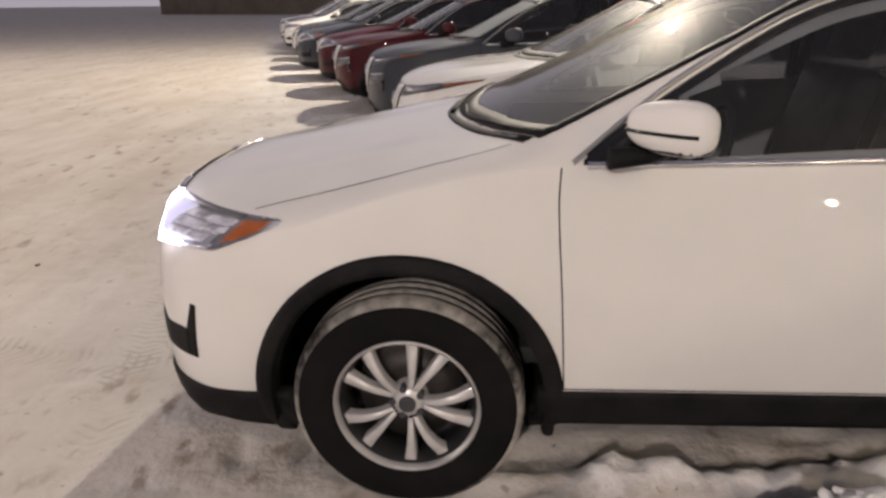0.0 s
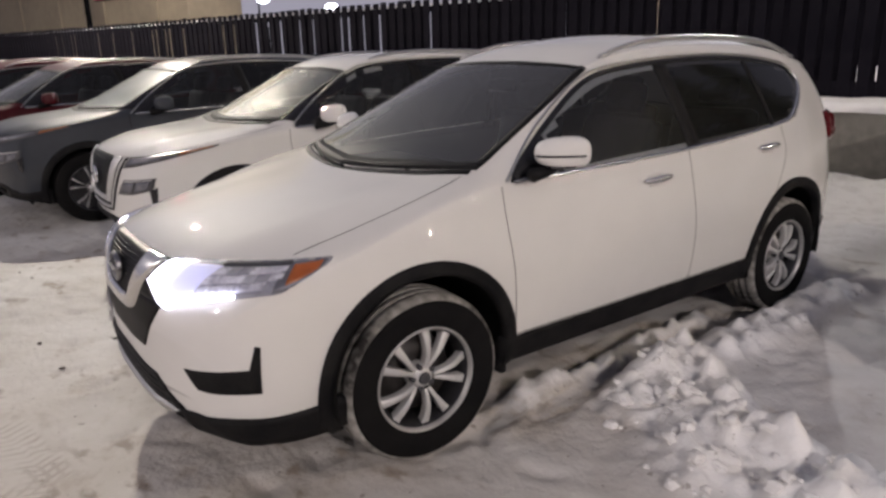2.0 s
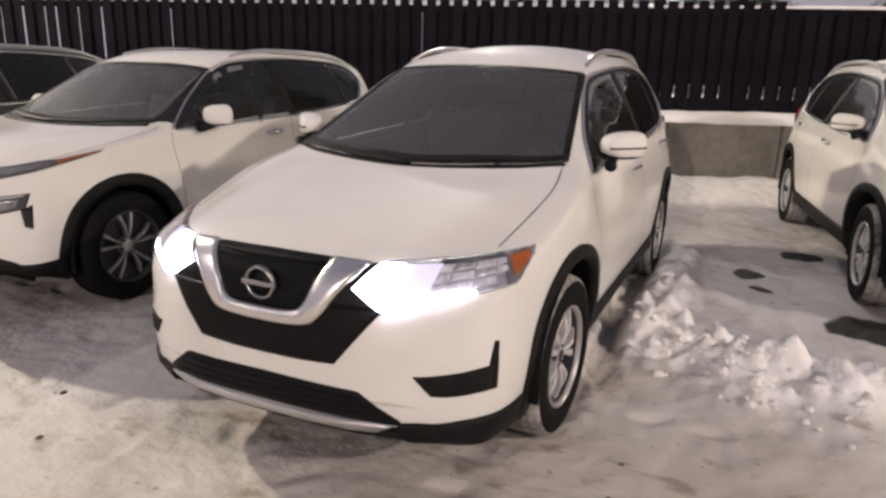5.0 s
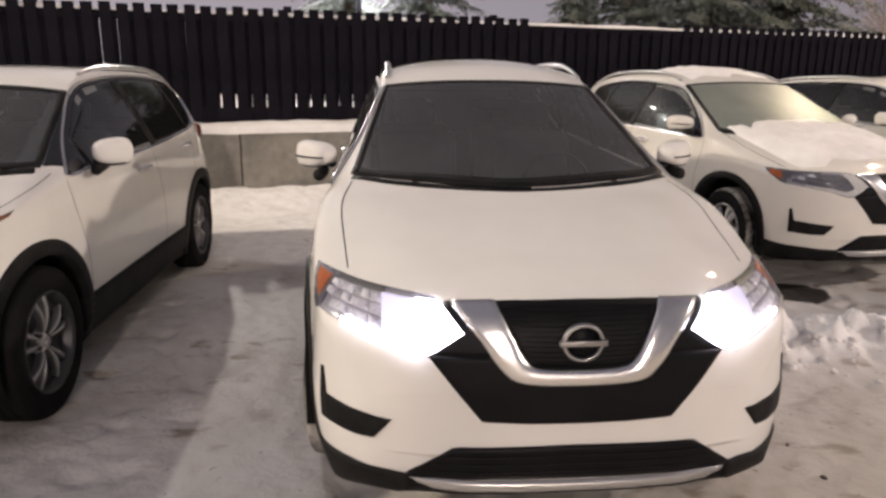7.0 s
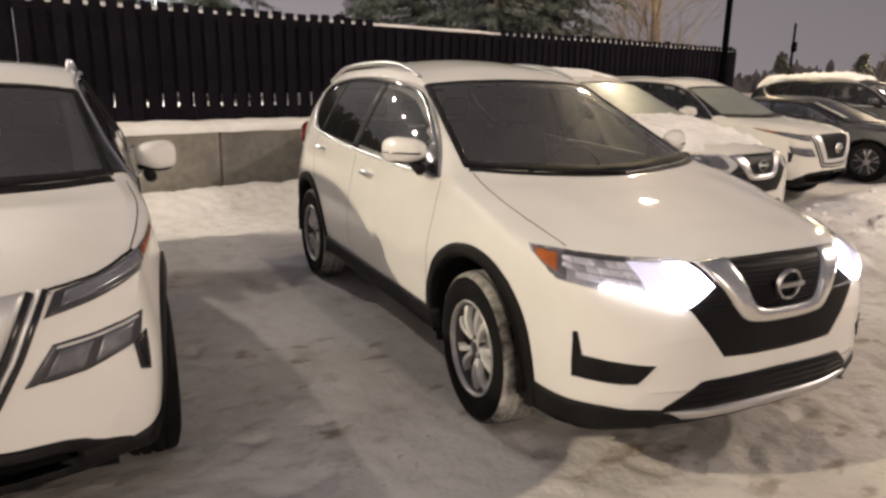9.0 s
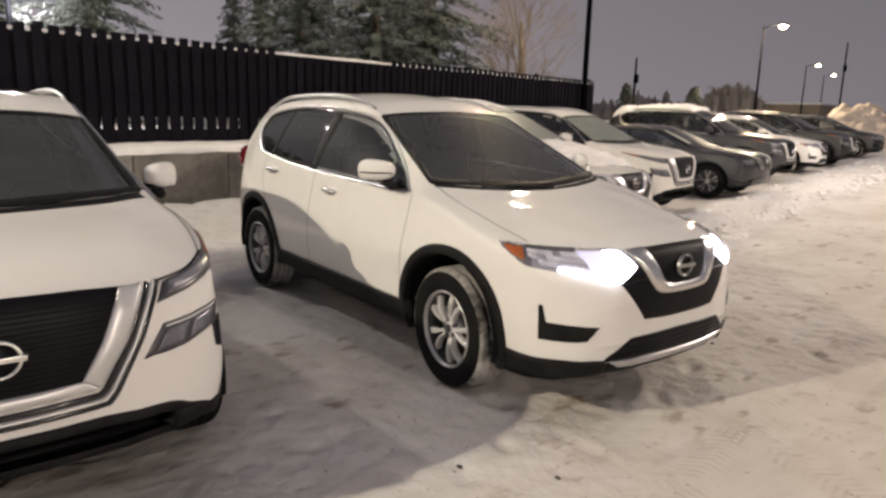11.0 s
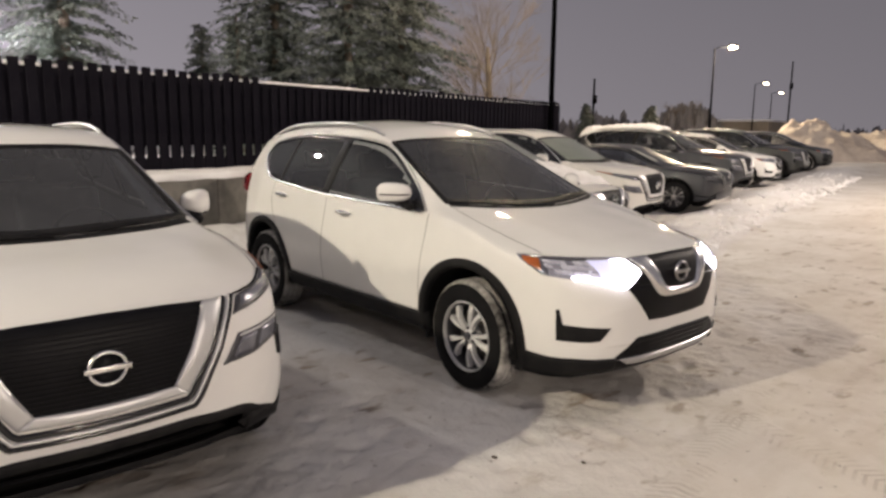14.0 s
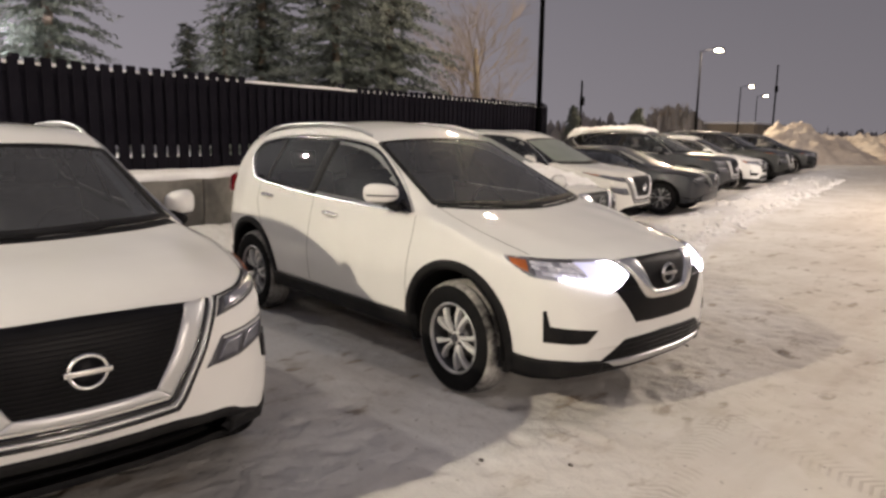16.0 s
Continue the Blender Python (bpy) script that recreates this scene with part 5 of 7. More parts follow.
NEW = dict(OLD)
NEW.update(
    nose=-0.87, tail=3.70, bow=0.235, bowp=3.0, hub_z=0.36, wheel_r=0.362, rim_r=0.233, arch_up=0.0, arch_r=0.41, clad_w=0.072, wheel_x=0.80, wheel_style=1, sill_z=0.45, steer=0.0, dash=0.38, mirror_z=1.47,
    mirror=(0.965, 0.80, 1.17), mirror_r=(0.105, 0.062, 0.075), mirror_sweep=36, sill_low=0.27, sail=(0.51, 1.088), open_chin=True, mirror_line=False,
    curves=dict(
        zb=[(-0.87, 0.42), (-0.855, 0.37), (-0.82, 0.32), (-0.7, 0.27), (-0.5, 0.24), (0, 0.225), (2.7, 0.22), (3.3, 0.26), (3.6, 0.33), (3.70, 0.42)],
        xr=[(-0.87, 0.62), (-0.85, 0.72), (-0.8, 0.775), (-0.4, 0.83), (0.3, 0.865), (2.8, 0.865), (3.3, 0.82), (3.70, 0.60)],
        xm=[(-0.87, 0.72), (-0.85, 0.80), (-0.8, 0.83), (-0.6, 0.86), (-0.3, 0.895), (0.1, 0.915), (0.5, 0.91), (1.6, 0.905), (2.8, 0.92), (3.2, 0.885), (3.5, 0.81), (3.70, 0.64)],
        zm=[(-0.87, 0.58), (-0.8, 0.58), (-0.5, 0.64), (0, 0.74), (0.5, 0.70), (1.6, 0.70), (2.7, 0.80), (3.3, 0.8), (3.70, 0.75)],
        xs=[(-0.87, 0.64), (-0.85, 0.74), (-0.8, 0.79), (-0.6, 0.815), (-0.395, 0.845), (0, 0.87), (0.5, 0.855), (1.2, 0.85), (2.4, 0.855), (2.9, 0.83), (3.3, 0.77), (3.55, 0.72), (3.70, 0.6)],
        zs=[(-0.87, 0.66), (-0.855, 0.76), (-0.82, 0.84), (-0.7, 0.91), (-0.4, 0.975), (0, 1.025), (0.5, 1.055), (1.2, 1.07), (2.0, 1.09), (2.6, 1.13), (3.0, 1.17), (3.4, 1.17), (3.55, 1.1), (3.70, 0.9)],
        xt=[(-0.87, 0.58), (-0.85, 0.68), (-0.8, 0.73), (-0.6, 0.755), (-0.3, 0.79), (0, 0.79), (0.4, 0.755), (0.65, 0.715), (0.9, 0.67), (1.3, 0.6), (1.8, 0.6), (2.4, 0.6), (2.9, 0.58), (3.3, 0.55), (3.5, 0.55), (3.7, 0.53)],
        zt=[(-0.87, 0.68), (-0.86, 0.76), (-0.84, 0.83), (-0.8, 0.89), (-0.7, 0.94), (-0.5, 0.985), (-0.3, 1.015), (0, 1.055), (0.4, 1.125), (0.65, 1.25), (0.9, 1.38), (1.3, 1.565), (1.5, 1.595), (2.0, 1.61), (2.6, 1.595), (3.0, 1.555), (3.4, 1.48), (3.52, 1.38), (3.7, 1.05)],
        zc=[(-0.87, 0.72), (-0.86, 0.82), (-0.84, 0.9), (-0.81, 0.95), (-0.74, 0.985), (-0.6, 1.02), (-0.3, 1.06), (0, 1.085), (0.18, 1.11), (0.4, 1.2), (0.65, 1.325), (0.9, 1.45), (1.22, 1.6), (1.4, 1.625), (1.9, 1.645), (2.5, 1.64), (3.1, 1.6), (3.44, 1.55), (3.54, 1.42), (3.7, 1.1)],
    ),
    windscreen=dict(
        poly=[(-0.755, 0.400), (-0.5, 0.260), (0, 0.180), (0.5, 0.260), (0.755, 0.400), (0.632, 1.105), (0.3, 1.055), (0, 1.03), (-0.3, 1.055), (-0.632, 1.105)],
        top=[(-0.632, 1.10, 0), (-0.3, 1.05, 0), (0, 1.03, 0), (0.3, 1.05, 0), (0.632, 1.10, 0)],
        low=[(-0.755, 0.405, 0), (-0.5, 0.275, 0), (0, 0.185, 0), (0.5, 0.275, 0), (0.755, 0.405, 0)],
        frit=[
            ([(-0.632, 1.10, 0), (-0.3, 1.05, 0), (0, 1.03, 0), (0.3, 1.05, 0), (0.632, 1.10, 0)], [(-0.632, 1.065, 0), (-0.3, 1.01, 0), (0, 0.995, 0), (0.3, 1.01, 0), (0.632, 1.065, 0)]),
            ([(-0.755, 0.405, 0), (-0.5, 0.275, 0), (0, 0.185, 0), (0.5, 0.275, 0), (0.755, 0.405, 0)], [(-0.745, 0.470, 0), (-0.5, 0.340, 0), (0, 0.260, 0), (0.5, 0.340, 0), (0.745, 0.470, 0)]),
            ([(-0.755, 0.405, 0), (-0.692, 0.75, 0), (-0.632, 1.10, 0)], [(-0.72, 0.405, 0), (-0.657, 0.75, 0), (-0.597, 1.10, 0)]),
            ([(0.755, 0.405, 0), (0.692, 0.75, 0), (0.632, 1.10, 0)], [(0.72, 0.405, 0), (0.657, 0.75, 0), (0.597, 1.10, 0)]),
        ],
    ),
    dlo=dict(top=[(0.52, 1.095), (0.82, 1.29), (1.18, 1.485), (1.52, 1.54), (2.0, 1.56), (2.5, 1.55), (2.92, 1.515), (3.12, 1.46), (3.19, 1.385)], low=[(0.52, 1.075), (0.82, 1.08), (1.4, 1.09), (2.0, 1.11), (2.5, 1.145), (2.85, 1.175), (2.98, 1.215), (3.10, 1.29), (3.185, 1.365)]),
    pillars=[((1.72, 1.545), (1.80, 1.10), 0.10), ((2.60, 1.53), (2.68, 1.165), 0.05), ((0.74, 1.25), (0.80, 1.08), 0.03)],
    chrome_top=[(0.8, 0.48, 1.08), (0.8, 0.79, 1.30), (0.8, 1.16, 1.505), (0.8, 1.52, 1.56), (0.8, 2.0, 1.58), (0.8, 2.5, 1.565), (0.8, 2.94, 1.533), (0.8, 3.15, 1.475), (0.8, 3.22, 1.385), (0.8, 3.12, 1.28), (0.8, 3.0, 1.20)],
    rear=(1.48, 1.14),
    tail_lamp=([(0.81, 3.28, 1.18), (0.76, 3.47, 1.18), (0.55, 3.62, 1.14)], [(0.83, 3.32, 1.06), (0.77, 3.5, 1.03), (0.55, 3.64, 1.04)]),
    joints_side=[[(0.46, 1.065), (0.455, 0.95), (0.48, 0.7), (0.50, 0.46)], [(1.80, 1.10), (1.80, 0.8), (1.78, 0.46)], [(2.68, 1.16), (2.70, 1.0), (2.56, 0.82), (2.40, 0.6), (2.26, 0.46)]],
    joints_top=[[(0.78, -0.52, 0.985), (0.82, -0.2, 1.03), (0.83, 0.1, 1.055), (0.80, 0.4, 1.09)], [(0.56, -0.76, 0.932), (0.3, -0.82, 0.946), (0, -0.83, 0.95)]],
    handles=[(1.55, 0.985), (2.5, 1.05)],
    rail=(1.36, 3.22, 0.585, 0.022),
    apron=([(0.60, -0.80, 0.385), (0.74, -0.70, 0.365), (0.84, -0.5, 0.375), (0.88, -0.38, 0.39)], [(0.60, -0.80, 0.24), (0.74, -0.68, 0.24), (0.82, -0.5, 0.24), (0.86, -0.36, 0.24)]),
    cowl=([(-0.74, 0.390, 0), (-0.5, 0.265, 0), (0, 0.175, 0), (0.5, 0.265, 0), (0.74, 0.390, 0)], [(-0.76, 0.330, 0), (-0.5, 0.200, 0), (0, 0.115, 0), (0.5, 0.200, 0), (0.76, 0.330, 0)]),
    wipers=[[(0.64, 0.330, 0), (0.3, 0.22, 0), (-0.02, 0.20, 0)], [(0.05, 0.16, 0), (-0.3, 0.215, 0), (-0.6, 0.325, 0)]],
    face=face_new, shape=shape_new,
)
NEW["stations"] = stations(NEW["nose"], NEW["tail"])


def lowered(spec, k, clad):
    """A saloon from the same panels: lower roof and waist, boot at the back."""
    out = dict(spec, saloon=True, open_chin=False)
    cut = lambda z: 0.24 + (z - 0.24) * k if z > 0.24 else z
    c = {}
    for key, tab in spec["curves"].items():
        c[key] = [(y, cut(v)) for y, v in tab] if key[0] == "z" else list(tab)
    boot = lambda y, z: min(z, 0.97 + (3.05 - y) * 0.42 if y > 2.45 else 9)
    for key in ("zc", "zt"):
        c[key] = [(y, max(boot(y, v), 0.93 if 2.9 < y < 3.5 else 0)) if y > 2.4 else (y, v) for y, v in c[key]]
    c["zs"] = [(y, min(v, 0.93)) for y, v in c["zs"]]
    out["curves"] = c
    m = lambda pts: [(y, cut(z)) for y, z in pts]
    m3 = lambda pts: [(x, y, cut(z)) for x, y, z in pts]
    out["dlo"] = dict(top=[(0.52, 0.945), (0.82, 1.08), (1.18, 1.21), (1.6, 1.25), (2.0, 1.255), (2.3, 1.22), (2.55, 1.13), (2.72, 1.05)], low=[(0.52, 0.93), (0.82, 0.935), (1.4, 0.945), (1.9, 0.955), (2.2, 0.965), (2.45, 0.98), (2.62, 1.0), (2.72, 1.03)])
    out["pillars"] = [((1.70, 1.255), (1.78, 0.95), 0.10)]
    out["chrome_top"] = [(0.8, 0.48, 0.935), (0.8, 0.8, 1.09), (0.8, 1.17, 1.23), (0.8, 1.6, 1.268), (0.8, 2.0, 1.272), (0.8, 2.32, 1.24), (0.8, 2.75, 1.05)]
    out["rear"] = (0.9, 0.7)
    for key in ("joints_side",):
        out[key] = [m(j) for j in spec[key]]
    out["joints_top"] = [m3(j) for j in spec["joints_top"]]
    out["handles"] = m(spec["handles"])
    out["mirror"] = (*spec["mirror"][:2], cut(spec["mirror"][2]))
    out["mirror_z"] = cut(spec["mirror_z"])
    out["tail_lamp"] = tuple(m3(t) for t in spec["tail_lamp"])
    out["clad_w"] = clad
    out["sail"] = (0.51, 0.94)
    out["sill_z"] = 0.30
    out["hub_z"], out["wheel_r"], out["rim_r"], out["arch_r"] = 0.335, 0.335, 0.215, 0.36
    out.pop("rail", None)
    return out

# ---- the lot ----
SLOPE = 0.271  # the wall and the fence run at 15 degrees to the first car's axle
TH = math.atan(SLOPE)
LOT = Matrix.Translation((0, 6.71, 0)) @ Matrix.Rotation(TH, 4, "Z")  # x along the wall, y away from the lot


def wall_gap(x, y):
    """How far a place stands in front of the wall."""
    return (6.71 + SLOPE * x - y) * math.cos(TH)


def bump(x, a, b):
    t = min(max((x - a) / (b - a), 0), 1)
    return t * t * (3 - 2 * t)


def nz(x, y, z=0.0):
    return noise.noise(Vector((x, y, z)))


def seg_dist(x, y, a, b):
    ax, ay, bx, by = *a, *b
    t = min(max(((x - ax) * (bx - ax) + (y - ay) * (by - ay)) / ((bx - ax) ** 2 + (by - ay) ** 2), 0), 1)
    return math.hypot(x - ax - t * (bx - ax), y - ay - t * (by - ay)), t


def crest(x):
    """Where the ploughed crest runs: y for a given x."""
    return float(np.interp(x, (0.7, 0.98, 1.4, 1.85, 2.45, 3.2, 4.0), (1.62, 1.5, 1.2, 1.02, 1.05, 1.02, 1.3)))


def ridge(x, y):
    """Ploughed snow in the empty space beside the first car, 0 to 1: a long lumpy slope towards the lane, steep behind."""
    if not (0.6 < x < 4.2 and 0.1 < y < 4.0):
        return 0.0
    s = y - crest(x) + 0.10 * nz(x * 2.2, 4.4) + 0.05 * nz(x * 6, 1.4)
    foot = float(np.interp(x, (0.75, 0.97, 1.33, 1.79, 2.08, 2.37, 3.2, 4.0), (0.62, 0.47, 0.36, 0.40, 0.5, 0.6, 0.66, 0.9)))
    wide = crest(x) - foot + 0.12 * nz(x * 2.8, 7.7)
    r = (1 - bump(-s, 0.0, wide) ** 0.8) if s < 0 else (1 - bump(s, 0.03, 0.26))
    best = r * bump(x, 0.80, 1.05) * (1 - bump(x, 3.3, 4.1))
    # the bank that runs back along the car's side
    d, _ = seg_dist(x, y, (1.06, 1.55), (1.02, 3.2))
    # a pale raised strip under the sill, imitating light that passes below the car
    e, _ = seg_dist(x, y, (0.76, 0.62), (0.68, 2.15))
    return max(best, 0.62 * (1 - bump(d, 0.04, 0.26)), 0.5 * (1 - bump(e, 0.02, 0.10 + 0.05 * nz(x * 5, y * 5))))


def berm(x, y):
    """The ragged strip of cleaner snow left before the eastern row of cars."""
    if not 3.6 < x < 34:
        return 0.0
    q = y - SLOPE * x
    e = 0.35 * nz(x * 0.9, 3.3) + 0.2 * nz(x * 2.7, 1.3)
    return bump(q, 0.1 + e, 0.45 + e) * (1 - bump(q, 1.3 + e, 2.0)) * bump(x, 3.6, 4.6)


def dents(x, y):
    """Shallow boot and tyre-lug dents scattered over the trodden snow."""
    c, out = 0.30, 0.0
    i0, j0 = math.floor(x / c), math.floor(y / c)
    for i in (i0 - 1, i0, i0 + 1):
        for j in (j0 - 1, j0, j0 + 1):
            k = abs(math.sin(i * 12.9898 + j * 78.233) * 43758.5453) % 1
            if k < 0.5:
                k2, k3 = (k * 977) % 1, (k * 313) % 1
                dx, dy = x - (i + k2) * c, y - (j + k3) * c
                a = k2 * 3.1
                u, v = dx * math.cos(a) + dy * math.sin(a), dy * math.cos(a) - dx * math.sin(a)
                q = math.hypot(u / 0.12, v / 0.055)
                if q < 1:
                    out = max(out, (0.008 + 0.016 * k3) * (1 - q * q))
    return out


def height(x, y):
    g = wall_gap(x, y)
    h = 0.010 * nz(x * 0.8, y * 0.8, 3) + 0.009 * nz(x * 3.1, y * 3.1)
    if -5 < x < 4.5 and -3.5 < y < 6.5:
        h += 0.006 * nz(x * 8, y * 8, 6) - dents(x, y)
    b = berm(x, y)
    if b > 0:
        h += b * (0.07 + 0.10 * abs(nz(x * 2.3, y * 2.3, 5)) + 0.05 * abs(nz(x * 6, y * 6, 1)))
    r = ridge(x, y)
    if r > 0:
        lump = 0.5 + 0.7 * nz(x * 3.6, y * 3.6, 7) + 0.45 * abs(nz(x * 7.5, y * 7.5, 2)) + 0.75 * max(0.0, nz(x * 10, y * 10, 5)) ** 0.7 + 0.35 * max(0.0, nz(x * 19, y * 19, 1)) ** 0.7 + 0.15 * nz(x * 33, y * 33, 1)
        h += r * max(0.03, 0.15 * lump + 0.04)
    if 1.1 < x < 2.6 and 0.9 < y < 6.5:
        f = bump(x, 1.0, 1.3) * (1 - bump(x, 2.2, 2.6)) * bump(y, 1.2, 1.6)
        h += f * (0.025 + 0.03 * nz(x * 2, y * 2, 9) + 0.012 * nz(x * 7, y * 7, 4))
    if g < 1.5:
        h += (0.21 + 0.05 * nz(x * 1.7, y * 1.7, 4) + 0.02 * nz(x * 6, y * 6)) * (1 - bump(g, 0.12, 1.05 + 0.25 * nz(x * 1.1, y * 1.1, 8)))
    if g < -0.3:
        h += 0.75 * bump(-g, 0.25, 0.6)
    if x < 0.8 and 2.0 < y and g > 0:
        h += 0.025 * rear_snow(x, y)
    # wheel ruts beside the first car
    if 0.45 < x < 1.1 and -0.1 < y < 4:
        h += (1 - bump(abs(x - 0.78), 0.1, 0.3)) * (0.03 * nz(x * 9, y * 3.5, 2) + 0.02 * nz(x * 18, y * 9, 3) - 0.01)
    return h


def slush(x, y):
    d, _ = seg_dist(x, y, (0.84, 0.55), (0.78, 2.4))
    return 0.6 * (1 - bump(d, 0.10, 0.34 + 0.1 * nz(x * 3, y * 3, 8)))


def bare(x, y):
    """Wet asphalt showing through in the empty space."""
    v = 0.0
    if 1.2 < x < 3.2 and 1.3 < y < 4.3:
        for cx, cy, rx, ry, k in ((1.96, 3.70, 0.20, 0.16, 1.0), (1.57, 2.98, 0.15, 0.16, 0.8), (1.66, 2.62, 0.12, 0.10, 0.75), (2.42, 2.02, 0.42, 0.30, 1.1), (1.75, 2.3, 0.35, 0.4, 0.35)):
            q = math.hypot((x - cx) / rx, (y - cy) / ry)
            v = max(v, k * (1 - bump(q, 0.45, 1.3)))
    return v


def rear_snow(x, y):
    """Snow behind the parked cars' rear wheels, paler and slightly higher, 0 to 1."""
    q = y - 2.97 + 0.26 * (x + 1) + 0.05 * nz(x * 2.5, 3.1)
    return bump(q, -0.04, 0.06) * (1 - bump(x, 0.4, 0.8))


def fresh(x, y):
    g = wall_gap(x, y)
    v = max(1 - bump(g, 0.6, 1.6), rear_snow(x, y))
    v = max(v, bump(ridge(x, y), 0.1, 0.5) * 0.9, 0.6 * berm(x, y))
    # kept dull behind the crest, so the colour carries part of its shade
    if 1.15 < x < 2.6 and 1.0 < y < 6:
        v = max(v, 0.2 * bump(x, 1.0, 1.3) * (1 - bump(x, 2.4, 3.0)))
    if g < -0.2:
        v = 0.0
    return v


def axis(lo, hi, near_lo, near_hi, fine):
    mid = np.arange(near_lo, near_hi, fine)
    k, out, s = near_hi, [], fine
    while k < hi:
        out.append(k)
        s *= 1.06
        k += s
    k, left, s = near_lo, [], fine
    while k > lo:
        s *= 1.06
        k -= s
        left.append(k)
    return np.r_[left[::-1], mid, out, [hi]]


def build_ground():
    xs, ys = axis(-900, 900, -4.4, 3.6, 0.025), axis(-900, 900, -3.2, 6.6, 0.027)
    verts = [(x, y, height(x, y) if abs(x) < 40 and abs(y) < 40 else 0.0) for y in ys for x in xs]
    nx = len(xs)
    faces = [(j * nx + i, j * nx + i + 1, (j + 1) * nx + i + 1, (j + 1) * nx + i) for j in range(len(ys) - 1) for i in range(nx - 1)]
    me = bpy.data.meshes.new("ground")
    me.from_pydata(verts, [], faces)
    for name, f in (("slush", slush), ("fresh", fresh), ("bare", bare)):
        at = me.attributes.new(name, "FLOAT", "POINT")
        at.data.foreach_set("value", [f(x, y) if abs(x) < 60 and abs(y) < 60 else 0.0 for y in ys for x in xs])
    me.materials.append(GROUND)
    me.shade_smooth()
    return tagged(new("ground", me), "trodden dirty snow over the car park", "snow ground", kind="structure")


build_ground()


def at_lot(x, y, z=0.0, rz=0.0):
    return LOT @ pose(x, y, z, 0, 0, rz)


def rough_box(size, bevel, seed, amp):
    """A box with rounded, slightly uneven faces, standing on its base."""
    bm = bmesh.new()
    bmesh.ops.create_cube(bm, size=1.0, matrix=Matrix.Translation((0, 0, size[2] / 2)) @ Matrix.Diagonal((*size, 1)))
    bmesh.ops.bevel(bm, geom=bm.edges[:], offset=bevel, segments=2, profile=0.5, affect="EDGES")
    return bm


# concrete block wall
wall = new("wall_blocks")
tagged(wall, "grey cast concrete block wall below the fence", "wall", kind="structure")
BLOCK = 1.42
JOINT0 = 0.363 / math.cos(TH)
for k in range(-22, 34):
    if k in (-22, -21, -20, 0):
        bm = rough_box((BLOCK - 0.008, 0.6, 0.945), 0.028, k, 0)
        me = bpy.data.meshes.new("concrete_block")
        bm.to_mesh(me)
        bm.free()
        me.materials.append(CONCRETE)
        blocks = me
    ob = new("concrete_block", blocks)
    ob.parent = wall
    ob.matrix_local = at_lot(JOINT0 + (k + 0.5) * BLOCK, 0.3 + 0.012 * nz(k * 3.3, 1), 0.0, 0.5 * nz(k, 5))


def snow_sheet(name, w, rows, fn, parent=None):
    bm = grid([[fn(i / (w - 1), j / (rows - 1)) for j in range(rows)] for i in range(w)])
    bmesh.ops.recalc_face_normals(bm, faces=bm.faces[:])
    for f in bm.faces:
        if f.normal.z < -0.5:
            f.normal_flip()
    return link(name, bm, SNOW, parent)


def cap_point(u, v):
    s = -30 + 74 * u
    a = math.pi * v
    t = 0.10 + 0.035 * nz(s * 0.9, 2) + 0.015 * nz(s * 4, 3)
    y = 0.3 - (0.335 + 0.02 * nz(s * 2.2, 9)) * math.cos(a)
    z = 0.93 + t * math.sin(a) ** 0.55 + (0.012 * nz(s * 3, v * 3)) - (0.03 + 0.03 * abs(nz(s * 1.3, 4))) * (1 if v < 0.02 else 0)
    return LOT @ Vector((s, y, z))


tagged(snow_sheet("snow_cap", 900, 12, cap_point), "thick cap of snow along the wall top", "snow", kind="stuff")

# wooden fence: overlapped boards, rails with snow on them, posts
fence = new("fence")
tagged(fence, "black stained board fence with snow on its rail", "fence", kind="structure")
FENCE_Y = 0.72


def plank(w, h, t):
    bm = bmesh.new()
    bmesh.ops.create_cube(bm, size=1.0, matrix=Matrix.Translation((0, 0, h / 2)) @ Matrix.Diagonal((w, t, h, 1)))
    bmesh.ops.bevel(bm, geom=[e for e in bm.edges if abs(e.verts[0].co.z - e.verts[1].co.z) > 0.5], offset=0.006, segments=1, affect="EDGES")
    me = bpy.data.meshes.new("fence_board")
    bm.to_mesh(me)
    bm.free()
    me.materials.append(FENCE)
    return me


def fence_top(s):
    """The fence climbs a little to the west and steps at two places."""
    return 2.46 + 0.004 * max(0, -3 - s)


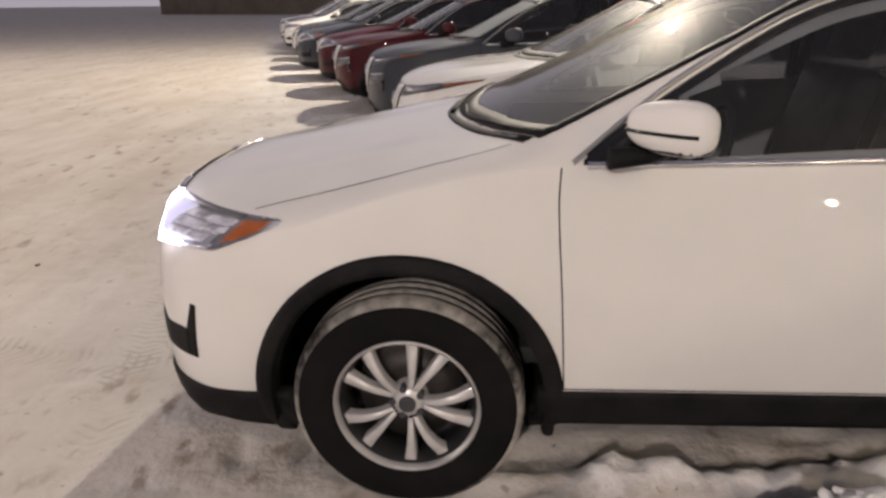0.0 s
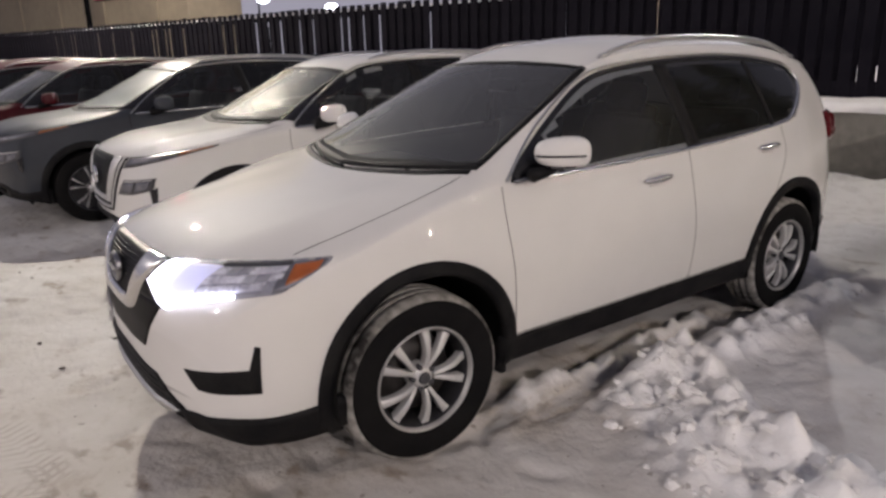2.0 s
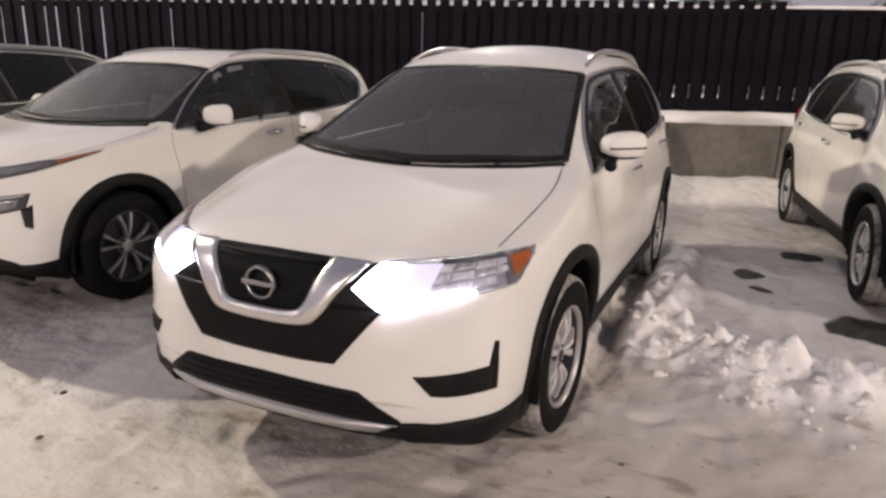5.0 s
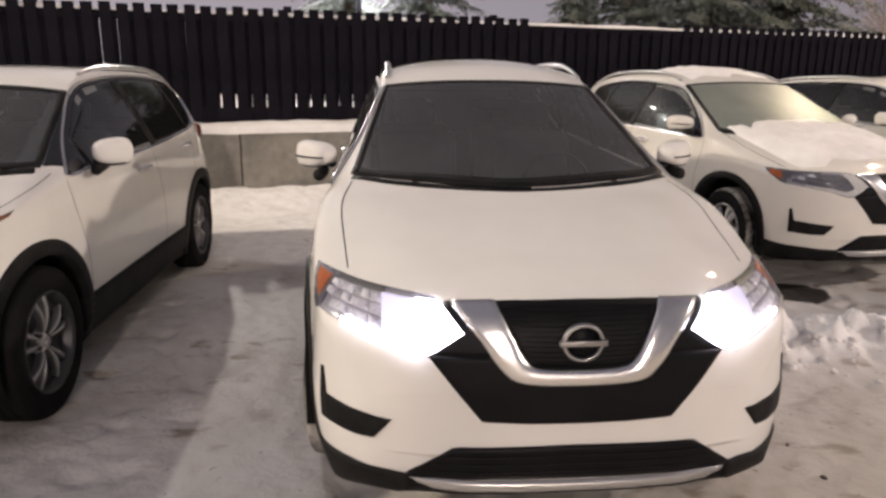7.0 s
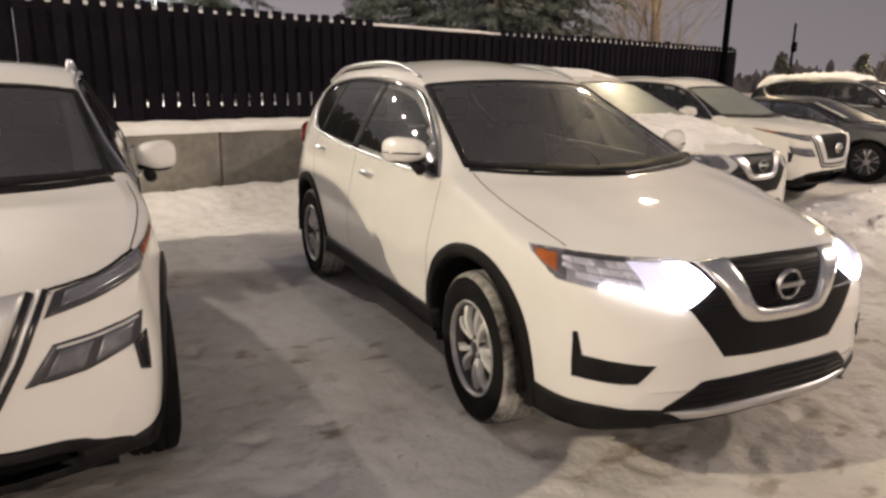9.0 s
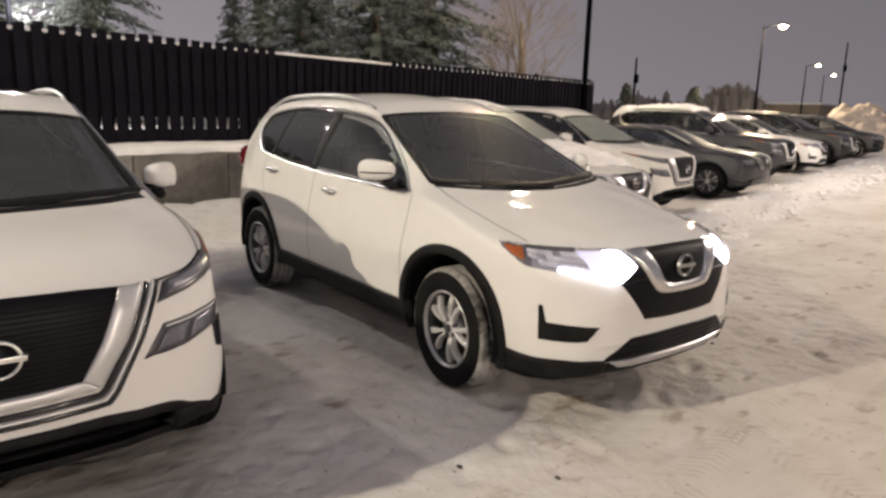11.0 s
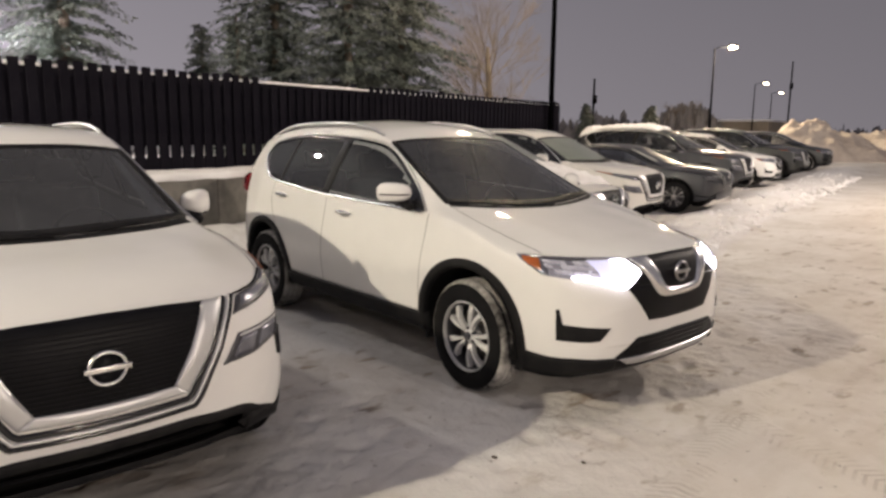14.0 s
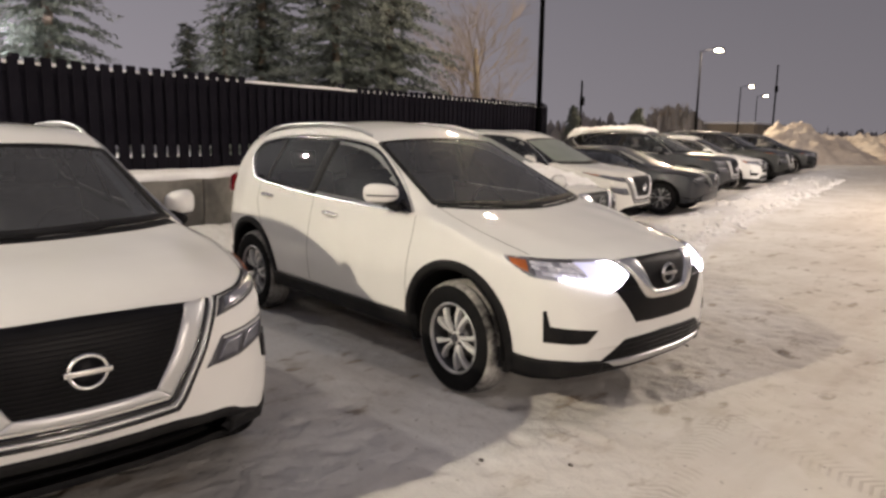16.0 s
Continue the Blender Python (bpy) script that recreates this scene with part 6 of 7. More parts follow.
front_board, back_board = plank(0.135, 1.52, 0.022), plank(0.185, 1.40, 0.02)
slim_board = plank(0.069, 1.40, 0.02)
raised_board = plank(0.185, 1.04, 0.02)
stub_board = plank(0.088, 0.47, 0.02)
short_board = plank(0.135, 1.30, 0.022)
PITCH = 0.196
rng = random.Random(4)
for k in range(-150, 69):
    s = k * PITCH
    top = fence_top(s)
    full = not (1.9 < s < 4.6)
    ob = new("fence_board", front_board if full else short_board)
    ob.parent = fence
    ob.matrix_local = at_lot(s, FENCE_Y, top - (1.52 if full else 1.44)) @ pose(0, 0, 0.012 * rng.uniform(-1, 1), 0, 0.35 * rng.uniform(-1, 1), 0.6 * rng.uniform(-1, 1))
    gap = s + PITCH / 2
    ob = new("fence_board", back_board)
    ob.parent = fence
    if -2.9 < s < 2.5 and rng.random() < 0.93:
        # board split and a narrow stub added, so light shows only in low slits
        ob.data = raised_board
        ob.matrix_local = at_lot(gap, FENCE_Y + 0.040, top - 1.10)
        ob = new("fence_board", stub_board)
        ob.parent = fence
        ob.matrix_local = at_lot(gap - 0.020 + rng.uniform(-0.012, 0.010), FENCE_Y + 0.047, top - 1.10 - 0.36 + 0.08 * rng.uniform(-1, 0.2), 0) @ pose(0, 0, 0, 0, 1.0 * rng.uniform(-1, 1), 0)
    else:
        if -24 < s < -2.0 and rng.random() < 0.4:
            ob.data = slim_board
        ob.matrix_local = at_lot(gap + rng.uniform(-0.012, 0.012), FENCE_Y + 0.040, top - 1.49) @ pose(0, 0, 0.015 * rng.uniform(-1, 1), 0, 0.25 * rng.uniform(-1, 1), 0)
for z, tall in ((0.10, 0.09), (1.27, 0.20)):
    for k in range(-10, 4):
        bm = rough_box((2.96, 0.016, tall), 0.006, k, 0)
        ob = link("fence_rail", bm, FENCE, fence)
        s = k * 3.0 + 2.8
        ob.matrix_local = at_lot(s, FENCE_Y + 0.020, fence_top(s) - z - tall)
for k in range(-10, 5):
    bm = rough_box((0.1, 0.1, 2.5), 0.008, k, 0)
    ob = link("fence_post", bm, FENCE, fence)
    ob.matrix_local = at_lot(k * 3.0 + 1.3, FENCE_Y + 0.105, 0)


def rail_snow(u, v):
    s = -29.5 + 42.9 * u
    a = math.pi * v
    t = max(0.006, 0.042 + 0.024 * nz(s * 0.7, 6) + 0.012 * nz(s * 5, 1))
    return LOT @ Vector((s, FENCE_Y + 0.032 - 0.030 * math.cos(a), fence_top(s) - 0.093 + t * math.sin(a)))


tagged(snow_sheet("rail_snow", 600, 6, rail_snow), "thin line of snow on the fence rail", "snow", kind="stuff")

# ---- the cars, in their row ----
hero = build_car(OLD, WHITE)
hero.name = "parked_suv"
hero.matrix_world = pose(0, 0, 0.02)
tagged(hero, "white compact SUV with lit running lights, on trodden snow", "car", "parked cars")
modern = build_car(NEW, WHITE)
modern.name = "parked_suv"
modern.matrix_world = pose(-3.052, 0.388, 0, 0, 0, -0.3)
tagged(modern, "white newer SUV with broad black grille, lights off", "car", "parked cars")
saloon_spec = lowered(NEW, 0.80, 0.03)
saloon = build_car(saloon_spec, DARKGREY)
saloon.name = "parked_saloon"


def repaint(car, paint, label, frost=False, off=True):
    """Another paint on a copied car; running lights out, reflectors recoloured dim as unlit, frost on the windscreen.
    """
    swap = {"white_paint": paint, "dark_grey_paint": paint}
    if off:
        swap.update({"daytime_running_light": DRLOFF, "lit_headlight_reflector": LAMPBOWL, "faceted_reflector": LAMPBOWL})
    if frost:
        swap["tinted_windscreen"] = FROST
    for o in car.children_recursive:
        if o.type == "MESH" and o.data.materials[0].name in swap:
            o.material_slots[0].link = "OBJECT"
            o.material_slots[0].material = swap[o.data.materials[0].name]
    tagged(car, label, "car", "parked cars")
    return car


def another(src, x, y, yaw, paint, label, frost=False, scale=1.0):
    c = copy_thing(src, pose(x, y, 0.02 if src is hero else 0, 0, 0, yaw))
    if scale != 1.0:
        c.scale = (scale, scale, scale)
    return repaint(c, paint, label, frost)


beside = another(hero, 3.12, 2.83, 9.3, CREAM, "white compact SUV with snow heaped on its bonnet", True)
another(modern, 6.2, 4.15, 12, CREAM, "cream white newer SUV with frosted windscreen", True)
saloon.matrix_world = pose(9.75, 4.75, 0, 0, 0, 13)
tagged(saloon, "dark grey saloon car parked in trodden snow", "car", "parked cars")
big = another(modern, 13.5, 6.2, 13, DARKGREY, "large dark SUV with snow on its roof", False, 1.05)
another(hero, 17.3, 7.15, 13, WHITE, "white crossover parked in the row", False, 0.95)
another(modern, 21.2, 8.0, 14, BLACKPAINT, "tall dark green SUV parked in the row", False, 1.07)
another(hero, 28.3, 9.9, 14, BLACKPAINT, "black SUV at the far end of the row", False)

another(modern, -5.78, -0.24, 3, GREY, "slate grey SUV with frosted windscreen", True)
another(modern, -8.15, -1.08, 8, RED, "dark red SUV parked on snow")
another(hero, -10.4, -1.72, 10, RED, "dark red SUV with snow on its roof")
another(hero, -12.7, -2.65, 12, GREY, "grey SUV with round nose")
another(modern, -15.1, -3.4, 13, GREY, "grey SUV parked in the row")
another(saloon, -17.5, -4.1, 14, WHITE, "white saloon parked in the row")
another(hero, -19.9, -4.85, 14, WHITE, "white SUV parked in the row")
another(modern, -22.3, -5.55, 14, DARKGREY, "dark SUV parked in the row")
another(hero, -24.7, -6.25, 14, WHITE, "white SUV at the end of the row")

# snow lying on cars


def snow_on(car, name, xr, yr, lift, seed, edge=0.2, label=""):
    """Snow lying on a car's upper surface over a stretch of it, thick and lumpy."""
    sk = SKINS[car["model"]]
    m = car.matrix_world if car.parent is None else car.matrix_basis
    m = car.matrix_basis
    nxx, nyy = 46, 40
    bm = bmesh.new()
    vs = []
    for i in range(nxx + 1):
        row = []
        for j in range(nyy + 1):
            a, b = i / nxx, j / nyy
            x = xr[0] + (xr[1] - xr[0]) * a
            y = yr[0] + (yr[1] - yr[0]) * b + 0.10 * nz(x * 5, seed)
            p, q = sk.snap((x, y, 2), "z")
            p = Vector(sk.s["shape"](*p))
            e = min(1, min(a, 1 - a) / edge, min(b, 1 - b) / edge)
            t = lift * (0.65 + 0.5 * nz(x * 4 + seed, y * 4) + 0.35 * nz(x * 11, y * 11, seed))
            row.append(bm.verts.new(m @ (p + Vector((0, 0, -0.02 + (0.02 + max(t, 0.012)) * e ** 0.5)))))
        vs.append(row)
    for i in range(nxx):
        for j in range(nyy):
            bm.faces.new((vs[i][j], vs[i + 1][j], vs[i + 1][j + 1], vs[i][j + 1]))
    return tagged(link(name, bm, SNOW), label, "snow")


SKINS = {"old": Skin(OLD), "new": Skin(NEW)}
beside["model"] = "old"
big["model"] = "new"
snow_on(beside, "bonnet_snow", (-0.66, 0.66), (-0.55, 0.40), 0.085, 3, 0.12, "lumpy snow pushed up on a white bonnet")
snow_on(beside, "roof_snow", (-0.50, 0.5), (1.25, 2.2), 0.035, 5, 0.2, "patch of snow on a white car roof")
snow_on(big, "roof_snow", (-0.6, 0.6), (1.28, 3.45), 0.13, 8, 0.06, "even layer of snow on a dark car roof")

# ---- distance ----


def street_lamp(x, y, h, material, arm=1.2, yaw=0.0, label="tall street lamp, lit", big=1.0):
    ob = new("street_lamp")
    ob.matrix_world = pose(x, y, 0, 0, 0, yaw)
    part("pole", tube([(0, 0, 0), (0, 0, h * 0.5), (0, 0, h)], [0.09, 0.075, 0.055], 8), POLE, ob)
    part("arm", tube([(0, 0, h - 0.05), (arm * 0.5, 0, h + 0.08), (arm, 0, h + 0.1)], 0.035, 6), POLE, ob)
    bm = bmesh.new()
    box(bm, (arm + 0.2, 0, h + 0.1), (0.6, 0.28, 0.12), 0.04)
    part("lamp_head", bm, POLE, ob)
    part("lens", blob((arm + 0.22, 0, h + 0.03), (0.22 * big, 0.16 * big, 0.09 * big), 2.2, 12, 8), material, ob)
    return tagged(ob, label, "street lamp", "street lamps")


def spruce(x, y, h, w, seed, name="spruce_tree", label="tall dark spruce with drooping branches behind the fence"):
    """A trunk with whorls of drooping limbs, each set with many small sprays of needles."""
    r = random.Random(seed)
    tree = new(name)
    tree.matrix_world = pose(x, y, 0)
    part("trunk", tube([(0, 0, 0), (0.05, 0, h * 0.5), (0, 0, h)], [0.22, 0.13, 0.02], 8), BARK, tree)
    V, F = [], []
    z = h * 0.10
    while z < h * 0.985:
        t = z / h
        n = 9 if t < 0.8 else 6
        a0 = r.uniform(0, 6.3)
        for k in range(n):
            a = a0 + 6.283 * k / n + r.uniform(-0.3, 0.3)
            ln = w * (1 - t) ** 0.75 * r.uniform(0.55, 1.12) + 0.12
            droop = r.uniform(0.10, 0.42) * ln
            zz = z + r.uniform(-0.15, 0.15)
            m = max(4, int(ln / 0.10))
            for i in range(m):
                s = (i + 0.6) / m
                px, py = math.cos(a) * ln * s, math.sin(a) * ln * s
                pz = zz - droop * s * s + 0.05 * ln * s
                for q in range(7):
                    # one spray: a narrow leaf-like blade hanging from the limb
                    b = a + r.uniform(-1.3, 1.3)
                    L = r.uniform(0.10, 0.25) * (1.15 - 0.45 * s)
                    W = L * r.uniform(0.10, 0.19) * (3 if name == "far_spruce" else 1)
                    d = Vector((math.cos(b), math.sin(b), r.uniform(-1.1, 0.05))).normalized() * L
                    sd = d.cross(Vector((r.uniform(-1, 1), r.uniform(-1, 1), 1))).normalized() * W
                    p = Vector((px + r.uniform(-0.06, 0.06), py + r.uniform(-0.06, 0.06), pz + r.uniform(-0.05, 0.05)))
                    o = len(V)
                    V += [p, p + d * 0.45 + sd, p + d, p + d * 0.45 - sd]
                    F.append((o, o + 1, o + 2, o + 3))
        z += r.uniform(0.16, 0.3) * (0.7 + 0.5 * (1 - t))
    me = bpy.data.meshes.new("crown")
    me.from_pydata([tuple(v) for v in V], [], F)
    me.materials.append(NEEDLE)
    c = new("crown", me)
    c.parent = tree
    return tagged(tree, label, "tree")


def bare_tree(x, y, h, seed, spread=1.0, label="bare winter tree lit brown by a lamp"):
    r = random.Random(seed)
    tree = new("bare_tree")
    tree.matrix_world = pose(x, y, 0)
    trunk = tube([(0, 0, 0), (0.1, 0.05, h * 0.3), (0.0, 0.1, h * 0.62)], [0.16, 0.12, 0.06], 7)
    part("trunk", trunk, BARK, tree)
    V, F = [], []

    def limb(p, d, ln, rad, depth):
        q = p + d * ln
        side = d.cross(Vector((0.3, 0.5, 1))).normalized()
        up = side.cross(d)
        o = len(V)
        for c, rr in ((p, rad), (q, rad * 0.6)):
            for k in range(3):
                V.append(tuple(c + (side * math.cos(2.09 * k) + up * math.sin(2.09 * k)) * rr))
        for k in range(3):
            F.append((o + k, o + (k + 1) % 3, o + 3 + (k + 1) % 3, o + 3 + k))
        if depth:
            for _ in range(r.choice((3, 3, 4))):
                dd = (d + Vector((r.uniform(-1, 1), r.uniform(-1, 1), r.uniform(-0.35, 0.8))) * 0.62 * spread).normalized()
                limb(p + d * ln * r.uniform(0.55, 1.0), dd, ln * r.uniform(0.55, 0.8), rad * 0.55, depth - 1)

    for k in range(15):
        a = 6.28 * k / 9 + r.uniform(-0.3, 0.3)
        z = h * r.uniform(0.15, 0.62)
        limb(Vector((0, 0.05, z)), Vector((math.cos(a) * 0.7, math.sin(a) * 0.7, r.uniform(0.5, 1.1))).normalized(), h * r.uniform(0.13, 0.22), 0.022, 4)
    me = bpy.data.meshes.new("crown")
    me.from_pydata(V, [], F)
    me.materials.append(TWIG)
    c = new("crown", me)
    c.parent = tree
    return tagged(tree, label, "tree")


spruce(6.85, 13.4, 9.6, 3.0, 1)
spruce(9.0, 13.9, 9.6, 3.0, 2)
spruce(5.7, 15.4, 10.0, 2.7, 3)
spruce(3.7, 13.4, 4.3, 1.1, 12, "spruce_tree", "small pale spruce behind the fence")
spruce(6.6, 23.0, 5.4, 1.7, 6)
spruce(0.6, 16.6, 8.6, 2.6, 4)
spruce(-1.6, 17.6, 8.0, 2.4, 5)
bare_tree(12.0, 13.2, 6.8, 7)
bare_tree(13.6, 14.8, 6.4, 8)
bare_tree(-9.0, 14.0, 6.5, 9, label="bare winter tree behind the fence")

street_lamp(11.85, 10.45, 8.6, LAMPHEAD, 1.0, 60, "dark street lamp pole at the fence's end, its lamp high above")
street_lamp(44.57, 23.64, 7.6, LAMPHEAD, 1.0, -65, big=1.3)
street_lamp(81.55, 38.5, 7.5, LAMPHEAD, 1.0, -65, big=1.3)
street_lamp(102.6, 46.1, 7.5, LAMPHEAD, 1.0, -65, big=1.3)
for x, y, h, big in ((-43.0, 17.6, 5.2, 2.1), (-41.1, 21.6, 4.75, 2.3), (-33.95, 31.7, 5.2, 2.1), (-30.1, 35.5, 3.7, 1.7), (-52.0, 21.9, 3.9, 1.1), (-50.2, 25.9, 2.1, 1.0), (-54.4, 15.3, 3.0, 1.0), (-21.1, 31.2, 3.05, 0.7)):
    street_lamp(x - 0.8, y, h, LAMPWHITE, 0.6, 0, "white yard lamp behind the fence, lit", big)
street_lamp(-1.2, 16.2, 4.1, LAMPWHITE, 0.3, 270, "white yard lamp among spruces behind the fence", 1.6)
street_lamp(-20.8, 2.9, 8.6, LAMPWHITE, 0.6, 180, "dark lamp pole behind the fence")


def heap(name, x, y, r, h, seed, label, peak=(0.0, 0.0)):
    """Ploughed snow tipped in a ragged pile, steep and cloddy, with its peak off the middle."""
    n, rows = 90, []
    for i in range(n + 1):
        row = []
        for j in range(n + 1):
            u, v = 2 * i / n - 1, 2 * j / n - 1
            d = math.hypot(u - peak[0] * (1 - u * u), v - peak[1] * (1 - v * v))
            d += 0.16 * nz(u * 2.3 + seed, v * 2.3) + 0.08 * nz(u * 6, v * 6 + seed)
            f = max(0.0, 1 - d) ** 0.85 + 0.12 * math.exp(-(d / 0.25) ** 2)
            f = 1 - (1 - min(f, 1.0)) ** 1.35
            z = h * f * (1 + 0.22 * nz(u * 5 + seed, v * 5, 2)) + 0.10 * r * f * (abs(nz(u * 9, v * 9, seed)) + 0.6 * abs(nz(u * 19, v * 19, seed)))
            row.append((u * r, v * r * 0.9, z - 0.06))
        rows.append(row)
    ob = link(name, grid(rows), DIRTYSNOW)
    ob.matrix_world = pose(x, y, 0, 0, 0, -65)
    return tagged(ob, label, "snow heap")


heap("snow_mound", 43.2, 15.0, 5.0, 2.15, 2, "high heap of ploughed snow at the end of the row", (-0.25, 0.0))
heap("snow_mound", 62.0, 17.0, 7.0, 1.5, 5, "far heap of ploughed snow")


def building(name, x, y, w, d, h, yaw, material, label, n):
    b = new(name)
    b.matrix_world = pose(x, y, 0, 0, 0, yaw)
    bm = bmesh.new()
    box(bm, (0, 0, h / 2), (w, d, h), 0.05)
    part("wall", bm, material, b)
    bm = bmesh.new()
    box(bm, (0, 0, h + 0.12), (w + 0.3, d + 0.3, 0.24), 0.05)
    part("roof", bm, SNOW, b)
    for k in range(n):
        bm = bmesh.new()
        box(bm, (-w / 2 + (k + 0.5) * w / n, -d / 2 - 0.02, h / 2), (0.12, 0.1, h - 0.1), 0.01)
        part("pilaster", bm, material, b)
    return tagged(b, label, "building")


building("warehouse", -45.49, 3.44, 40, 2.5, 9.0, 15, BEIGE, "long beige rendered building behind the fence", 9)
building("warehouse", 91, 43.7, 20, 10, 3.0, 12, BEIGE, "low tan far building beyond the snow heaps", 8)
building("warehouse", -115, -32, 40, 14, 5.0, 60, BEIGE, "far building beyond the west end of the lot", 8)
bare_tree(64.2, 36.2, 5.0, 31, 1.3, "round bare tree far off")
bare_tree(62.8, 37.6, 5.0, 32, 1.3, "round bare tree far off")


def far_trees(name, x0, y0, x1, y1, h, seed, label, loose=4.0):
    """A ragged line of far woods, with depth."""
    r = random.Random(seed)
    V, F = [], []
    for k in range(2600 if loose < 1 else 900):
        t = r.random()
        x, y = x0 + (x1 - x0) * t + r.uniform(-loose, loose), y0 + (y1 - y0) * t + r.uniform(-loose, loose)
        top = h * (math.sin(math.pi * (0.12 + 0.76 * t)) ** 0.6 * 0.95 if loose < 1 else 0.45 + 0.55 * abs(nz(t * 14, seed))) * r.uniform(0.72 if loose < 1 else 0.4, 1)
        w = h * (r.uniform(0.02, 0.055) if loose < 1 else r.uniform(0.06, 0.16))
        o = len(V)
        a = r.uniform(0, 3.14)
        c, s = math.cos(a) * w, math.sin(a) * w
        zc = r.uniform(0, top)
        V += [(x - c, y - s, zc * 0.6), (x + c, y + s, zc * 0.6), (x + c * 0.7, y + s * 0.7, zc + w), (x, y, zc + 1.8 * w), (x - c * 0.7, y - s * 0.7, zc + w)]
        F.append((o, o + 1, o + 2, o + 3, o + 4))
    me = bpy.data.meshes.new(name)
    me.from_pydata(V, [], F)
    me.materials.append(FAR)
    return tagged(new(name, me), label, "trees", kind="stuff")


far_trees("far_thicket", 61.9, 39.2, 65.0, 34.1, 5.0, 9, "round dark leafless thicket far off", 0.5)
far_trees("far_woods", 61.5, 51.5, 70.5, 39.0, 4.6, 8, "dark hedge of bare shrubs beyond the lot", 2.0)
far_trees("far_woods", 40, 60, 150, 40, 4.2, 3, "dark line of far woods")
far_trees("far_woods", 150, 40, 170, -60, 4.5, 4, "dark line of far woods")
far_trees("far_woods", -120, -140, 150, -130, 8.0, 6, "dark line of far woods")
for x, y, h, sd in ((39.5, 31.0, 3.7, 21), (42.3, 27.1, 3.6, 22)):
    spruce(x, y, h, 1.25, sd, "far_spruce", "small dark evergreen at the lot's far side")

for x, y, h in ((43.8, 33.65, 5.9), (78.8, 33.0, 9.6)):
    mast = new("utility_pole")
    mast.matrix_world = pose(x, y, 0)
    part("pole", tube([(0, 0, 0), (0, 0, h * 0.5), (0, 0, h)], [0.11, 0.1, 0.08], 8), POLE, mast)
    bm = bmesh.new()
    box(bm, (0.12, 0, h * 0.72), (0.3, 0.3, 0.7), 0.04)
    part("transformer", bm, POLE, mast)
    tagged(mast, "thin dark utility pole far off against the sky", "utility pole", "utility poles")

sign = new("wall_sign")
sign.matrix_world = pose(-25.8 - 0.966 * 6.2 + 0.02, 7.4 - 0.259 * 6.2 - 0.08, 4.7, 0, 0, 15)
bm = bmesh.new()
box(bm, (0, 0, 0), (1.9, 0.14, 1.0), 0.02)
part("sign_case", bm, POLE, sign)
bm = bmesh.new()
box(bm, (0, -0.075, 0), (1.8, 0.02, 0.9), 0.008)
part("sign_face", bm, SIGNRED, sign)
tagged(sign, "plain lit red sign panel on a beige wall", "sign")

# clods and dark marks on the snow
clods = random.Random(12)
for k in range(18):
    x, y = clods.uniform(-4.2, 3.6), clods.uniform(-2.6, 1.0)
    if abs(x) < 0.95 and y > -0.95 or (x < -2.0 and y > -0.6):
        continue
    rr = clods.uniform(0.006, 0.014)
    bm = bmesh.new()
    bmesh.ops.create_icosphere(bm, subdivisions=2, radius=1.0)
    for v in bm.verts:
        n = 1 + 0.5 * nz(v.co.x * 2 + k, v.co.y * 2, v.co.z * 2)
        v.co = Vector((v.co.x * rr * 1.5 * n, v.co.y * rr * n, v.co.z * rr * 0.6 * n))
    ob = link("dirt_clod", bm, DEBRIS)
    ob.matrix_world = pose(x, y, height(x, y) + rr * 0.3, 0, 0, clods.uniform(0, 180))
    tagged(ob, "small dark frozen clod of dirt on snow", "clod", "clods on the snow")
